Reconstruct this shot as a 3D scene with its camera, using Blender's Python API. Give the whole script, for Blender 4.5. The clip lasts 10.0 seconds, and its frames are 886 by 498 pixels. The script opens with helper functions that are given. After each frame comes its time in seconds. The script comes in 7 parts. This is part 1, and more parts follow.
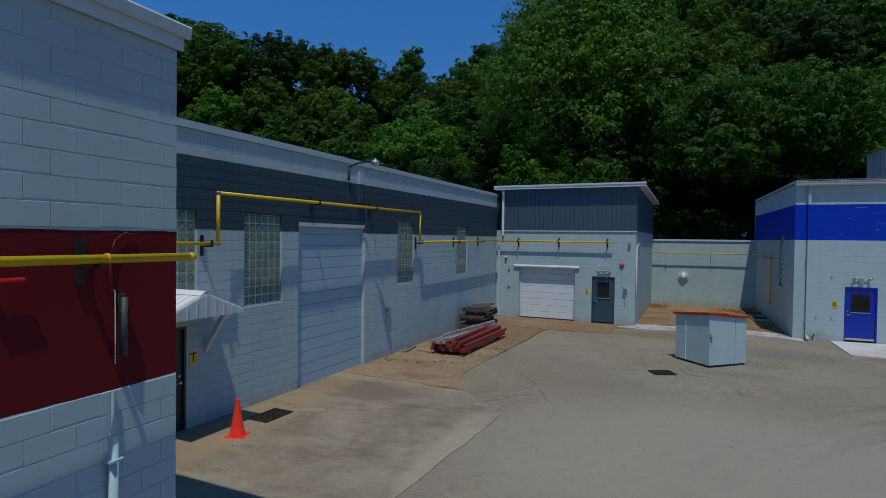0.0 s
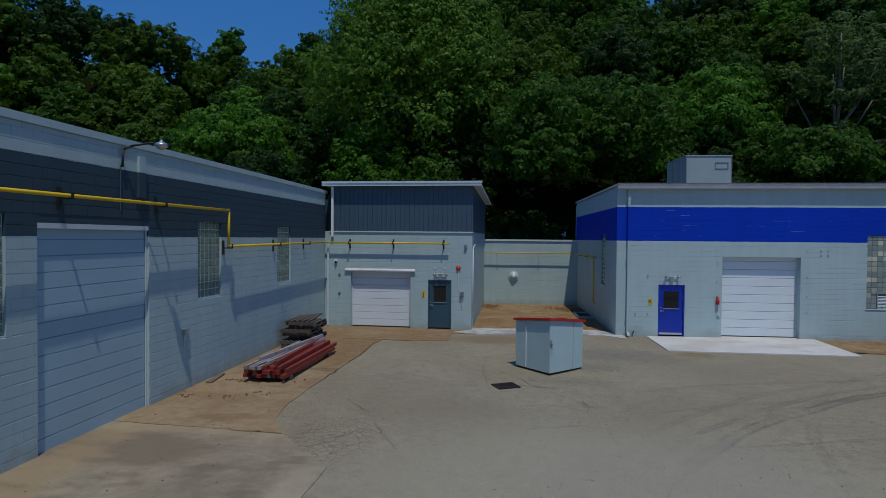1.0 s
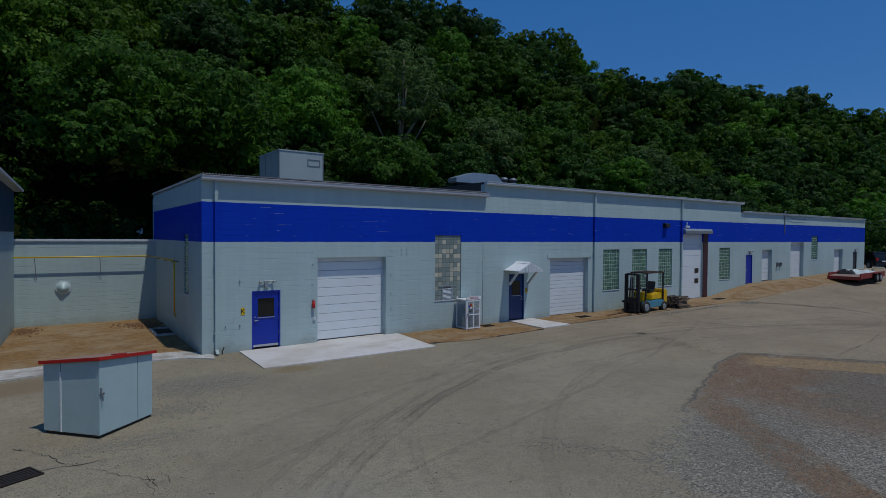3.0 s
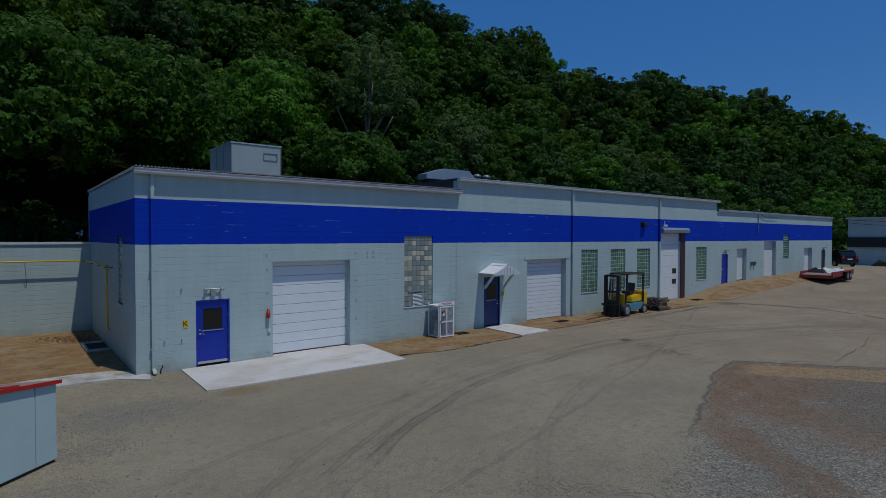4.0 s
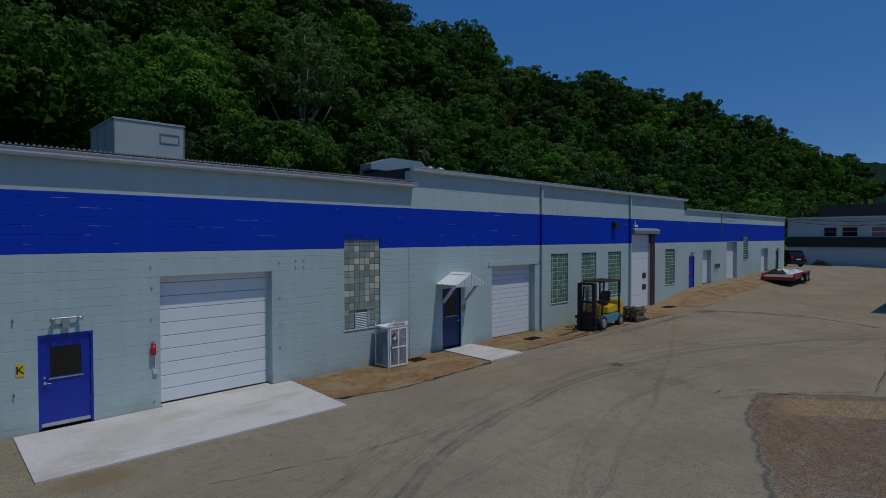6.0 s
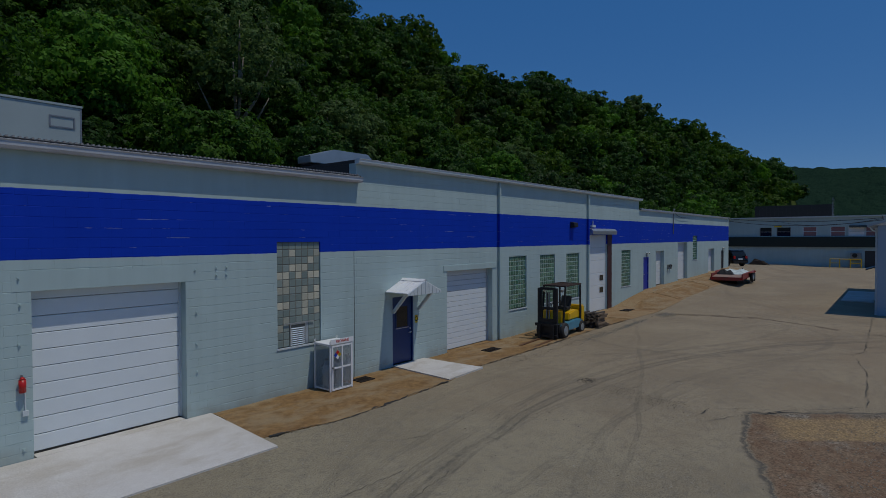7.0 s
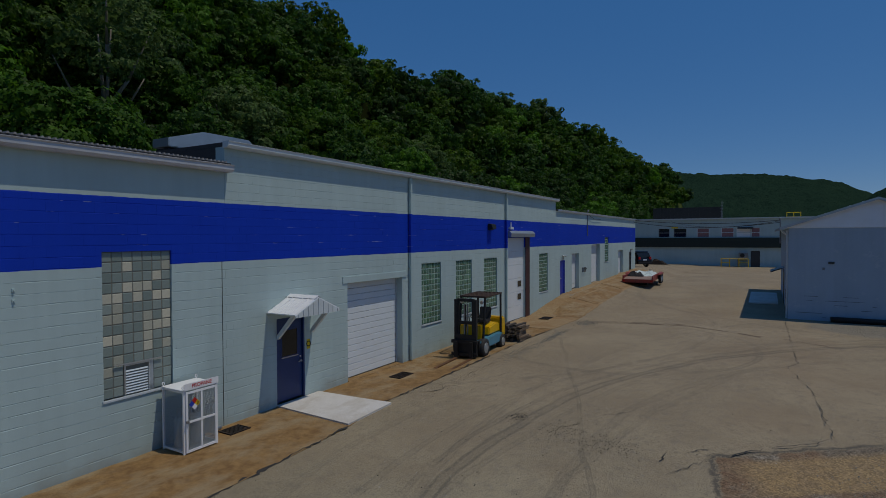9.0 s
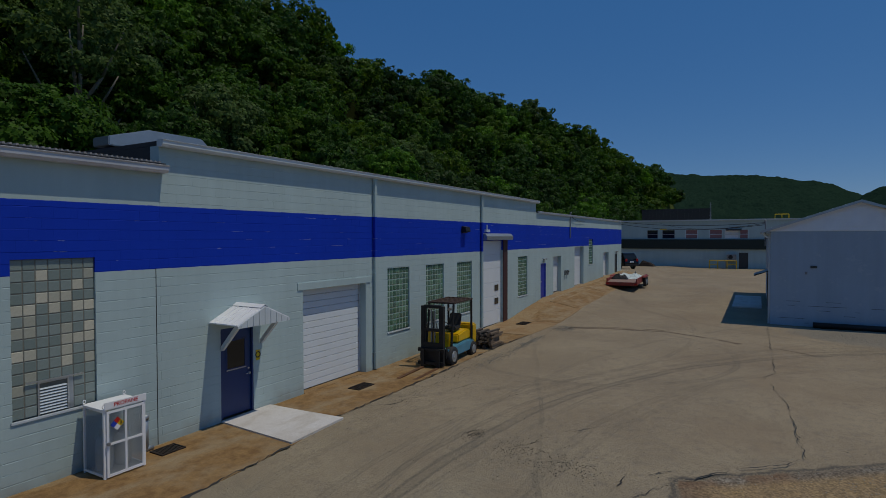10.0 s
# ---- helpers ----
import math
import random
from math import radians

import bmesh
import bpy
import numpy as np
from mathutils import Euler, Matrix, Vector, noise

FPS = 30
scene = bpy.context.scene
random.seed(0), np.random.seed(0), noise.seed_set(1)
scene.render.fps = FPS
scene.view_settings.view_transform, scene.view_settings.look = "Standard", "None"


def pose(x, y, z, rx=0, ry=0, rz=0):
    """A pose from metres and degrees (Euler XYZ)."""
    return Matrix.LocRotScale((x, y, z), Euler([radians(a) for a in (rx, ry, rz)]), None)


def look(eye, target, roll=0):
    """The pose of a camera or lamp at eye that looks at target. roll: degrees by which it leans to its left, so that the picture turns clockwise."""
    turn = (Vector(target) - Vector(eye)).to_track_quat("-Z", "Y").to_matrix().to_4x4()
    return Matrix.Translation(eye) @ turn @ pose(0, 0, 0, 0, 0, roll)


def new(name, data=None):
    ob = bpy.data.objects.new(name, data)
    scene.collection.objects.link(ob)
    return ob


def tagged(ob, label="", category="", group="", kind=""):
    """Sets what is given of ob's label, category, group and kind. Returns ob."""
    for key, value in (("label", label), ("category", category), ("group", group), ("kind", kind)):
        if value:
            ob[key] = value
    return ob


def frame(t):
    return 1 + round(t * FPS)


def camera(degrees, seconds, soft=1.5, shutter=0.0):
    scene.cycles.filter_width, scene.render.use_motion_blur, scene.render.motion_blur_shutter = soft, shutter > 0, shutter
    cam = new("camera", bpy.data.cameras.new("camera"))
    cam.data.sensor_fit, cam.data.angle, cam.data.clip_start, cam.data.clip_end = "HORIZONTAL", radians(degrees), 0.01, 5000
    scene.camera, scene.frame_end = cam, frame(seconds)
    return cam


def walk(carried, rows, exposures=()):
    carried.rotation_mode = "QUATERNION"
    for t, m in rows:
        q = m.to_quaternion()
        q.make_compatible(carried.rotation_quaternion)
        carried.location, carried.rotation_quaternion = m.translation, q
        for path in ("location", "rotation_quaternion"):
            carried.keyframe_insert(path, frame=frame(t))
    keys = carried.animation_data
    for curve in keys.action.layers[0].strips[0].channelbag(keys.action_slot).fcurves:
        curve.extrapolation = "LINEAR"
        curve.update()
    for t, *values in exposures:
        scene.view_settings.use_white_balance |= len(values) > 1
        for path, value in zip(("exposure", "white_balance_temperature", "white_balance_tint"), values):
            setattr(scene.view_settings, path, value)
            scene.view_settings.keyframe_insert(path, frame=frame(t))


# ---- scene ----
cam = camera(77.5, 10.0, soft=0.5)
PATH = [
    (0, (-1.485, -1.804, 4.187), (-2.245, 0.045, 4.148), 0.7),
    (0.5, (-1.821, -0.648, 4.261), (-2.359, 1.278, 4.222), 0.5),
    (1, (-2.015, 0.408, 4.326), (-2.192, 2.4, 4.287), 0.5),
    (1.5, (-1.976, 1.31, 4.392), (-1.736, 3.295, 4.352), 0.5),
    (2, (-1.774, 2.049, 4.435), (-1.123, 3.939, 4.395), 0.5),
    (2.5, (-1.469, 2.714, 4.494), (-0.49, 4.458, 4.452), 0.4),
    (3, (-1.086, 3.379, 4.523), (0.068, 5.012, 4.478), 0.4),
    (4.5, (0.601, 5.92, 4.554), (1.858, 7.475, 4.511), 0.1),
    (5, (1.228, 6.822, 4.602), (2.512, 8.354, 4.559), 0.1),
    (6.5, (3.26, 9.578, 4.644), (4.734, 10.928, 4.603), -0.2),
    (7, (4.015, 10.379, 4.691), (5.553, 11.658, 4.649), -0.2),
    (7.5, (4.714, 11.088, 4.732), (6.302, 12.303, 4.689), -0.2),
    (8, (5.353, 11.669, 4.781), (6.985, 12.824, 4.738), -0.2),
    (8.5, (6.024, 12.084, 4.803), (7.726, 13.134, 4.76), -0.2),
    (9, (6.686, 12.262, 4.845), (8.412, 13.271, 4.801), -0.2),
    (9.5, (7.319, 12.174, 4.902), (9.049, 13.176, 4.859), -0.1),
    (10, (7.847, 11.849, 4.962), (9.585, 12.839, 4.919), -0.1),
]
walk(cam, [(t, look(eye, target, roll)) for t, eye, target, roll in PATH], exposures=[(0, -0.58, 6500, 10), (2, -0.80, 6500, 10), (3, -0.84, 6500, 10), (5, -0.9, 6550, 10), (7.5, -1.08, 6950, 10), (10, -1.0, 7350, 10)])

# ---- light ----
world = bpy.data.worlds.new("sky")
scene.world = world
world.use_nodes = True
SUN_DIR = Vector((-0.118, 0.37, -1.0)).normalized()
wn, wl = world.node_tree.nodes, world.node_tree.links
sky = wn.new("ShaderNodeTexSky")
sky.sky_type = "NISHITA"
sky.sun_disc = False
sky.sun_elevation = math.asin(-SUN_DIR.z)
sky.sun_rotation = math.atan2(-SUN_DIR.x, -SUN_DIR.y)
sky.air_density, sky.dust_density, sky.ozone_density, sky.altitude = 0.8, 0.0, 4.0, 300
rich = wn.new("ShaderNodeHueSaturation")
rich.inputs["Saturation"].default_value = 1.15
wl.new(sky.outputs[0], rich.inputs["Color"])
even = wn.new("ShaderNodeMix")
even.data_type = "RGBA"
even.inputs["Factor"].default_value = 0.62
even.inputs[7].default_value = (0.12, 1.33, 4.35, 1)
wl.new(rich.outputs[0], even.inputs[6])
wl.new(even.outputs[2], wn["Background"].inputs["Color"])
wn["Background"].inputs["Strength"].default_value = 0.15
sun = new("sun", bpy.data.lights.new("sun", "SUN"))
sun.data.energy, sun.data.angle, sun.data.color = 3.25, radians(0.53), (1.0, 0.975, 0.90)
sun.matrix_world = Matrix.Translation((0, 0, 60)) @ SUN_DIR.to_track_quat("-Z", "Y").to_matrix().to_4x4()


# ---- materials ----
class Nodes:
    """A short way to write node trees."""

    def __init__(self, name):
        self.mat = bpy.data.materials.new(name)
        self.mat.use_nodes = True
        self.t = self.mat.node_tree
        self.bsdf = self.t.nodes["Principled BSDF"]
        self.out = self.t.nodes["Material Output"]

    def put(self, socket, value):
        if isinstance(value, bpy.types.NodeSocket):
            self.t.links.new(value, socket)
        elif isinstance(value, tuple) and len(value) == 3 and socket.type == "RGBA":
            socket.default_value = (*value, 1)
        else:
            socket.default_value = value

    def node(self, kind, out=0, **inputs):
        n = self.t.nodes.new(kind)
        for k, v in inputs.items():
            self.put(n.inputs[k.replace("_", " ")], v)
        return n.outputs[out]

    def math(self, op, a, b=0.0, c=0.0, clamp=False):
        n = self.t.nodes.new("ShaderNodeMath")
        n.operation, n.use_clamp = op, clamp
        for i, v in enumerate((a, b, c)):
            self.put(n.inputs[i], v)
        return n.outputs[0]

    def mix(self, f, a, b, blend="MIX"):
        n = self.t.nodes.new("ShaderNodeMix")
        n.data_type, n.blend_type = "RGBA", blend
        self.put(n.inputs["Factor"], f)
        self.put(n.inputs[6], a)
        self.put(n.inputs[7], b)
        return n.outputs[2]

    def place(self):
        return self.node("ShaderNodeNewGeometry")

    def local(self):
        return self.t.nodes.new("ShaderNodeTexCoord").outputs["Object"]

    def xyz(self, v):
        n = self.t.nodes.new("ShaderNodeSeparateXYZ")
        self.t.links.new(v, n.inputs[0])
        return n.outputs

    def scaled(self, v, sx, sy, sz):
        n = self.t.nodes.new("ShaderNodeMapping")
        self.t.links.new(v, n.inputs["Vector"])
        n.inputs["Scale"].default_value = (sx, sy, sz)
        return n.outputs[0]

    def noise(self, v, scale, detail=4.0, rough=0.55):
        return self.node("ShaderNodeTexNoise", Vector=v, Scale=scale, Detail=detail, Roughness=rough)

    def step(self, v, lo, hi):
        n = self.t.nodes.new("ShaderNodeMapRange")
        n.interpolation_type = "SMOOTHSTEP"
        self.put(n.inputs["Value"], v)
        n.inputs["From Min"].default_value, n.inputs["From Max"].default_value = lo, hi
        return n.outputs[0]

    def set(self, **inputs):
        for k, v in inputs.items():
            self.put(self.bsdf.inputs[k.replace("_", " ")], v)
        return self

    def bump(self, height, strength=0.3, distance=0.01):
        n = self.t.nodes.new("ShaderNodeBump")
        n.inputs["Strength"].default_value, n.inputs["Distance"].default_value = strength, distance
        self.t.links.new(height, n.inputs["Height"])
        self.t.links.new(n.outputs[0], self.bsdf.inputs["Normal"])
        return self


def random_of(m):
    return m.t.nodes.new("ShaderNodeObjectInfo").outputs["Random"]


def island(m):
    return m.t.nodes.new("ShaderNodeNewGeometry").outputs["Random Per Island"]


def block_paint(name, bands, base, bare=None, peel=None):
    """Masonry paint: base below, then (height, colour) bands upwards, with chips, grime and uneven blocks."""
    m = Nodes(name)
    p = m.place()
    x, y, z = m.xyz(p)
    wob = m.math("MULTIPLY_ADD", m.noise(p, 3.0), 0.03, -0.015)
    zz = m.math("ADD", z, wob)
    colour = base
    for height, c in bands:
        colour = m.mix(m.math("GREATER_THAN", zz, height), colour, c)
    grain = m.noise(p, 60.0, 3.0)
    blotch = m.noise(m.scaled(p, 0.5, 0.5, 0.25), 1.6, 5.0, 0.6)
    streak = m.noise(m.scaled(p, 3.0, 3.0, 0.15), 1.3, 4.0)
    shade = m.math("MULTIPLY_ADD", blotch, 0.22, 0.80)
    shade = m.math("MULTIPLY", shade, m.math("MULTIPLY_ADD", streak, 0.16, 0.92))
    shade = m.math("MULTIPLY", shade, m.math("MULTIPLY_ADD", island(m), 0.025, 0.987))
    grey = m.node("ShaderNodeCombineColor", Red=shade, Green=shade, Blue=shade)
    colour = m.mix(1.0, colour, grey, "MULTIPLY")
    if bare:
        # unpainted mortar showing in short dashes along the bed joints of the coloured band
        lo, hi, z0, tone = bare
        row = m.math("FRACT", m.math("DIVIDE", m.math("SUBTRACT", z, z0 - 0.0075), 0.2032))
        dash = m.math("GREATER_THAN", m.noise(m.scaled(p, 0.8, 0.8, 9.0), 1.5, 4.0, 0.7), 0.615)
        f = m.math("MULTIPLY", m.math("LESS_THAN", row, 0.055), dash)
        f = m.math("MULTIPLY", f, m.math("MULTIPLY", m.math("GREATER_THAN", z, lo), m.math("LESS_THAN", z, hi)))
        colour = m.mix(m.math("MULTIPLY", f, 0.6), colour, tone)
    if peel:
        flake = m.math("MULTIPLY", m.step(m.noise(m.scaled(p, 1, 1, 1.6), 1.7, 6.0, 0.7), 0.60, 0.63), m.step(m.noise(p, 0.5, 2.0), 0.42, 0.56))
        colour = m.mix(m.math("MULTIPLY", flake, 0.4), colour, peel)
    dirt = m.math("MULTIPLY", m.step(m.math("ADD", z, m.math("MULTIPLY", m.noise(p, 2.5), -0.9)), 0.45, -0.15), 0.35)
    colour = m.mix(dirt, colour, (0.22, 0.15, 0.09))
    m.set(Base_Color=colour, Roughness=m.math("MULTIPLY_ADD", grain, 0.25, 0.58), Specular_IOR_Level=0.13)
    m.bump(m.math("ADD", grain, m.math("MULTIPLY", m.noise(p, 14.0), 1.5)), 0.22, 0.005)
    return m.mat


def plain(name, colour, rough=0.5, metal=0.0, vary=0.18, scale=4.0, bump=0.0, tint=None, grain=40.0):
    """A surface with two scales of variation."""
    m = Nodes(name)
    p = m.place()
    big, fine = m.noise(p, scale, 4.0), m.noise(p, grain, 3.0)
    f = m.math("MULTIPLY_ADD", big, 2 * vary, 1 - vary)
    f = m.math("MULTIPLY", f, m.math("MULTIPLY_ADD", fine, vary, 1 - vary / 2))
    c = m.mix(1.0, colour, m.node("ShaderNodeCombineColor", Red=f, Green=f, Blue=f), "MULTIPLY")
    if tint:
        c = m.mix(m.step(m.noise(p, scale * 0.7, 5.0, 0.65), 0.52, 0.72), c, tint)
    m.set(Base_Color=c, Roughness=m.math("MULTIPLY_ADD", fine, 0.2, rough - 0.1), Metallic=metal)
    if bump:
        m.bump(m.math("ADD", fine, big), bump, 0.01)
    return m.mat


PALE = (0.458, 0.585, 0.585)
SLATE = (0.050, 0.085, 0.105)
BLUE = (0.001, 0.043, 0.49)
M_BLUE_WALL = block_paint("blue_banded_block_paint", [(4.29, BLUE), (5.645, PALE)], PALE, (4.3, 5.64, 0.44, (0.5, 0.55, 0.6)))
M_LEFT_WALL = block_paint("slate_banded_block_paint", [(4.30, SLATE), (5.70, PALE)], PALE)
M_NEAR_WALL = block_paint("red_banded_block_paint", [(2.82, (0.155, 0.012, 0.014)), (4.22, PALE)], PALE)
M_PALE_WALL = block_paint("pale_block_paint", [], PALE)
# white paint with its blue skylit shade put into the colour
M_WHITE_WALL_SHADED = block_paint("white_block_paint_in_blue_shade", [], (0.375, 0.470, 0.560), None, (0.47, 0.53, 0.57))
M_SIDING = plain("slate_siding", (0.055, 0.095, 0.13), 0.45, 0.0, 0.12)
M_TRIM = plain("pale_trim_paint", (0.58, 0.64, 0.66), 0.4, 0.0, 0.10)
M_WHITE = plain("white_paint", (0.82, 0.835, 0.85), 0.38, 0.0, 0.08, 2.0)
M_DOOR_WHITE = plain("white_sectional_door_paint", (0.71, 0.77, 0.80), 0.35, 0.0, 0.07, 1.3)
M_BIG_DOOR = plain("pale_blue_sectional_door_paint", (0.34, 0.495, 0.56), 0.4, 0.0, 0.08, 1.3)
M_BLUE_DOOR = plain("blue_door_paint", (0.002, 0.028, 0.36), 0.35, 0.0, 0.10)
# blue door paint darkened: the awning's shadow is part of this colour
M_SHADED_DOOR = plain("shaded_blue_door_paint", (0.004, 0.034, 0.135), 0.4, 0.0, 0.12)
M_TEAL_DOOR = plain("slate_teal_door_paint", (0.035, 0.085, 0.12), 0.38, 0.0, 0.12)
M_DARK_DOOR = plain("dark_grey_door_paint", (0.03, 0.035, 0.04), 0.4, 0.0, 0.15)
M_GLASS = Nodes("dark_window_glass").set(Base_Color=(0.012, 0.013, 0.013), Roughness=0.06, IOR=1.5).mat
M_YELLOW = plain("yellow_pipe_paint", (0.72, 0.47, 0.008), 0.38, 0.0, 0.15, 3.0)
M_YELLOW_SIGN = plain("yellow_sign_enamel", (0.75, 0.52, 0.01), 0.35)
M_BLACK = plain("black_steel", (0.012, 0.012, 0.012), 0.6, 0.0, 0.3)
M_BLACK_INK = plain("black_ink", (0.012, 0.012, 0.012), 0.5)
M_ALU = plain("dull_aluminium", (0.55, 0.57, 0.58), 0.38, 0.9, 0.12)
M_GALV = plain("galvanised_steel", (0.42, 0.46, 0.48), 0.45, 0.75, 0.2, 2.5)
M_STEEL = plain("grey_steel", (0.25, 0.26, 0.27), 0.45, 0.6, 0.25)
M_RED = plain("red_enamel", (0.50, 0.012, 0.010), 0.35, 0.0, 0.15)
M_RED_ROOF = plain("red_roof_felt", (0.42, 0.045, 0.04), 0.7, 0.0, 0.25, 3.0, 0.3, (0.20, 0.08, 0.06))
M_ORANGE = plain("orange_cone_plastic", (0.92, 0.045, 0.014), 0.42, 0.0, 0.10, 6.0)
M_RUBBER = plain("black_rubber", (0.02, 0.02, 0.02), 0.75, 0.0, 0.3, 8.0, 0.3)
M_CABINET = plain("pale_blue_sheet_paint", (0.42, 0.56, 0.57), 0.42, 0.0, 0.10, 2.0, 0.05, None, 12.0)
M_ROOF_RIB = plain("grey_corrugated_roof", (0.30, 0.285, 0.27), 0.55, 0.2, 0.3, 2.0)
M_ROOF = plain("dark_ribbed_roofing", (0.045, 0.045, 0.05), 0.6, 0.2, 0.3, 1.0)
M_HVAC = plain("grey_green_unit_paint", (0.36, 0.42, 0.41), 0.42, 0.1, 0.12, 1.0)
M_WOOD = plain("weathered_wood", (0.17, 0.12, 0.08), 0.8, 0.0, 0.35, 5.0, 0.4, (0.07, 0.05, 0.035))
M_WOOD_DARK = plain("dark_old_wood", (0.085, 0.068, 0.055), 0.85, 0.0, 0.4, 4.0, 0.4, (0.12, 0.10, 0.08))
M_RACK_RED = plain("rusty_red_beam_paint", (0.26, 0.035, 0.026), 0.55, 0.1, 0.3, 3.0, 0.2, (0.14, 0.05, 0.03))
M_RACK_GREY = plain("faded_grey_beam_paint", (0.34, 0.31, 0.32), 0.6, 0.1, 0.3, 3.0, 0.2, (0.20, 0.10, 0.08))
M_RUST = plain("rusty_iron", (0.022, 0.015, 0.011), 0.9, 0.1, 0.4, 9.0, 0.4, (0.06, 0.030, 0.015))
M_FORK_YELLOW = plain("forklift_yellow_paint", (0.70, 0.42, 0.01), 0.35, 0.0, 0.2, 3.0)
M_FORK_BLUE = plain("forklift_blue_paint", (0.07, 0.25, 0.35), 0.4, 0.0, 0.25, 3.0)
M_FORK_STEEL = plain("worn_brown_fork_steel", (0.16, 0.075, 0.035), 0.6, 0.3, 0.35, 5.0, 0.2, (0.05, 0.03, 0.02))
M_CANOPY_RUST = plain("rusty_guard_roof", (0.075, 0.045, 0.032), 0.7, 0.2, 0.3, 4.0)
M_BARK = plain("grey_bark", (0.085, 0.075, 0.055), 0.9, 0.0, 0.3, 3.0, 0.5)
M_EAVE = plain("weathered_grey_gutter", (0.50, 0.51, 0.53), 0.5, 0.2, 0.25, 2.0)
M_BARK_PALE = plain("pale_bark", (0.26, 0.23, 0.18), 0.9, 0.0, 0.3, 3.0, 0.5)
M_TARP = plain("white_tarp", (0.58, 0.66, 0.63), 0.5, 0.0, 0.3, 3.0, 0.0, (0.05, 0.09, 0.075))
M_CAR = plain("dark_car_paint", (0.012, 0.014, 0.018), 0.18, 0.2, 0.1)
M_TAIL = plain("red_lamp_plastic", (0.45, 0.01, 0.01), 0.2)
M_GREEN_BAND = plain("dark_green_cladding", (0.006, 0.018, 0.014), 0.55, 0.0, 0.2)
M_PINK = plain("faded_red_panel", (0.30, 0.14, 0.14), 0.6, 0.0, 0.2)
M_DRY_LEAF = plain("dry_brown_leaves", (0.19, 0.10, 0.045), 0.85, 0.0, 0.4, 9.0)


def glass_block(name, tone, pale, share, relief=0.2, glint=0.0):
    """Wavy glass block; a share of the blocks is milky."""
    m = Nodes(name)
    p, r = m.local(), random_of(m)
    wave = m.noise(p, 22.0, 2.0)
    c = m.mix(m.math("GREATER_THAN", r, 1 - share), tone, pale)
    c = m.mix(m.math("MULTIPLY", m.math("FRACT", m.math("MULTIPLY", r, 17.3)), 0.5), c, (0.11, 0.16, 0.15))
    c = m.mix(m.math("MULTIPLY", m.step(wave, 0.4, 0.65), relief * 1.2), c, (0.06, 0.09, 0.075))
    if glint:
        # lighter diagonal cross: glints painted into the block's colour
        lx, ly, lz = m.xyz(p)
        cross = m.math("ABSOLUTE", m.math("SUBTRACT", m.math("ABSOLUTE", lx), m.math("ABSOLUTE", lz)))
        c = m.mix(m.math("MULTIPLY", m.step(cross, 0.026, 0.006), glint), c, (0.50, 0.56, 0.44))
    m.set(Base_Color=c, Roughness=0.15, IOR=1.45)
    m.bump(wave, relief, 0.010)
    return m.mat


M_GB_CLEAR = glass_block("wavy_green_glass_block", (0.075, 0.170, 0.100), (0.150, 0.285, 0.180), 0.35)
M_GB_GLINT = glass_block("cross_glint_glass_block", (0.13, 0.17, 0.12), (0.20, 0.24, 0.17), 0.4, 0.15, 0.28)
M_GB_MIXED = glass_block("mixed_milky_glass_block", (0.27, 0.33, 0.31), (0.62, 0.59, 0.47), 0.32, 0.06)


def leaf(name, dark, light):
    m = Nodes(name)
    r = island(m)
    p = m.place()
    tree = m.noise(p, 0.11, 2.0)
    c = m.mix(m.math("MULTIPLY_ADD", r, 0.92, m.math("ADD", m.math("MULTIPLY_ADD", tree, 0.9, -0.66), m.math("MULTIPLY", m.noise(p, 0.6, 1.0), 0.36)), clamp=True), dark, light)
    m.set(Base_Color=c, Roughness=0.55, Specular_IOR_Level=0.17)
    tr = m.t.nodes.new("ShaderNodeBsdfTranslucent")
    m.t.links.new(c, tr.inputs["Color"])
    mx = m.t.nodes.new("ShaderNodeMixShader")
    mx.inputs[0].default_value = 0.48
    m.t.links.new(m.bsdf.outputs[0], mx.inputs[1])
    m.t.links.new(tr.outputs[0], mx.inputs[2])
    m.t.links.new(mx.outputs[0], m.out.inputs["Surface"])
    return m.mat


M_LEAF = leaf("woodland_leaves", (0.026, 0.072, 0.008), (0.084, 0.198, 0.018))
# dark leaf colour: carries the woods' shade, and varies some crowns
M_LEAF_DARK = leaf("dark_crown_and_shade_leaves", (0.018, 0.048, 0.010), (0.050, 0.115, 0.019))
M_LEAF_BRIGHT = leaf("bright_green_leaves", (0.050, 0.138, 0.011), (0.132, 0.317, 0.026))
M_LEAF_GREY = leaf("greyish_green_leaves", (0.048, 0.091, 0.022), (0.144, 0.239, 0.064))
M_LEAF_BROAD = leaf("broad_sunlit_leaves", (0.055, 0.132, 0.014), (0.165, 0.315, 0.034))
M_LEAF_OLIVE = leaf("yellowish_green_leaves", (0.038, 0.085, 0.008), (0.108, 0.210, 0.017))
M_LEAF_DEEP = leaf("deep_green_leaves", (0.023, 0.066, 0.010), (0.066, 0.161, 0.023))


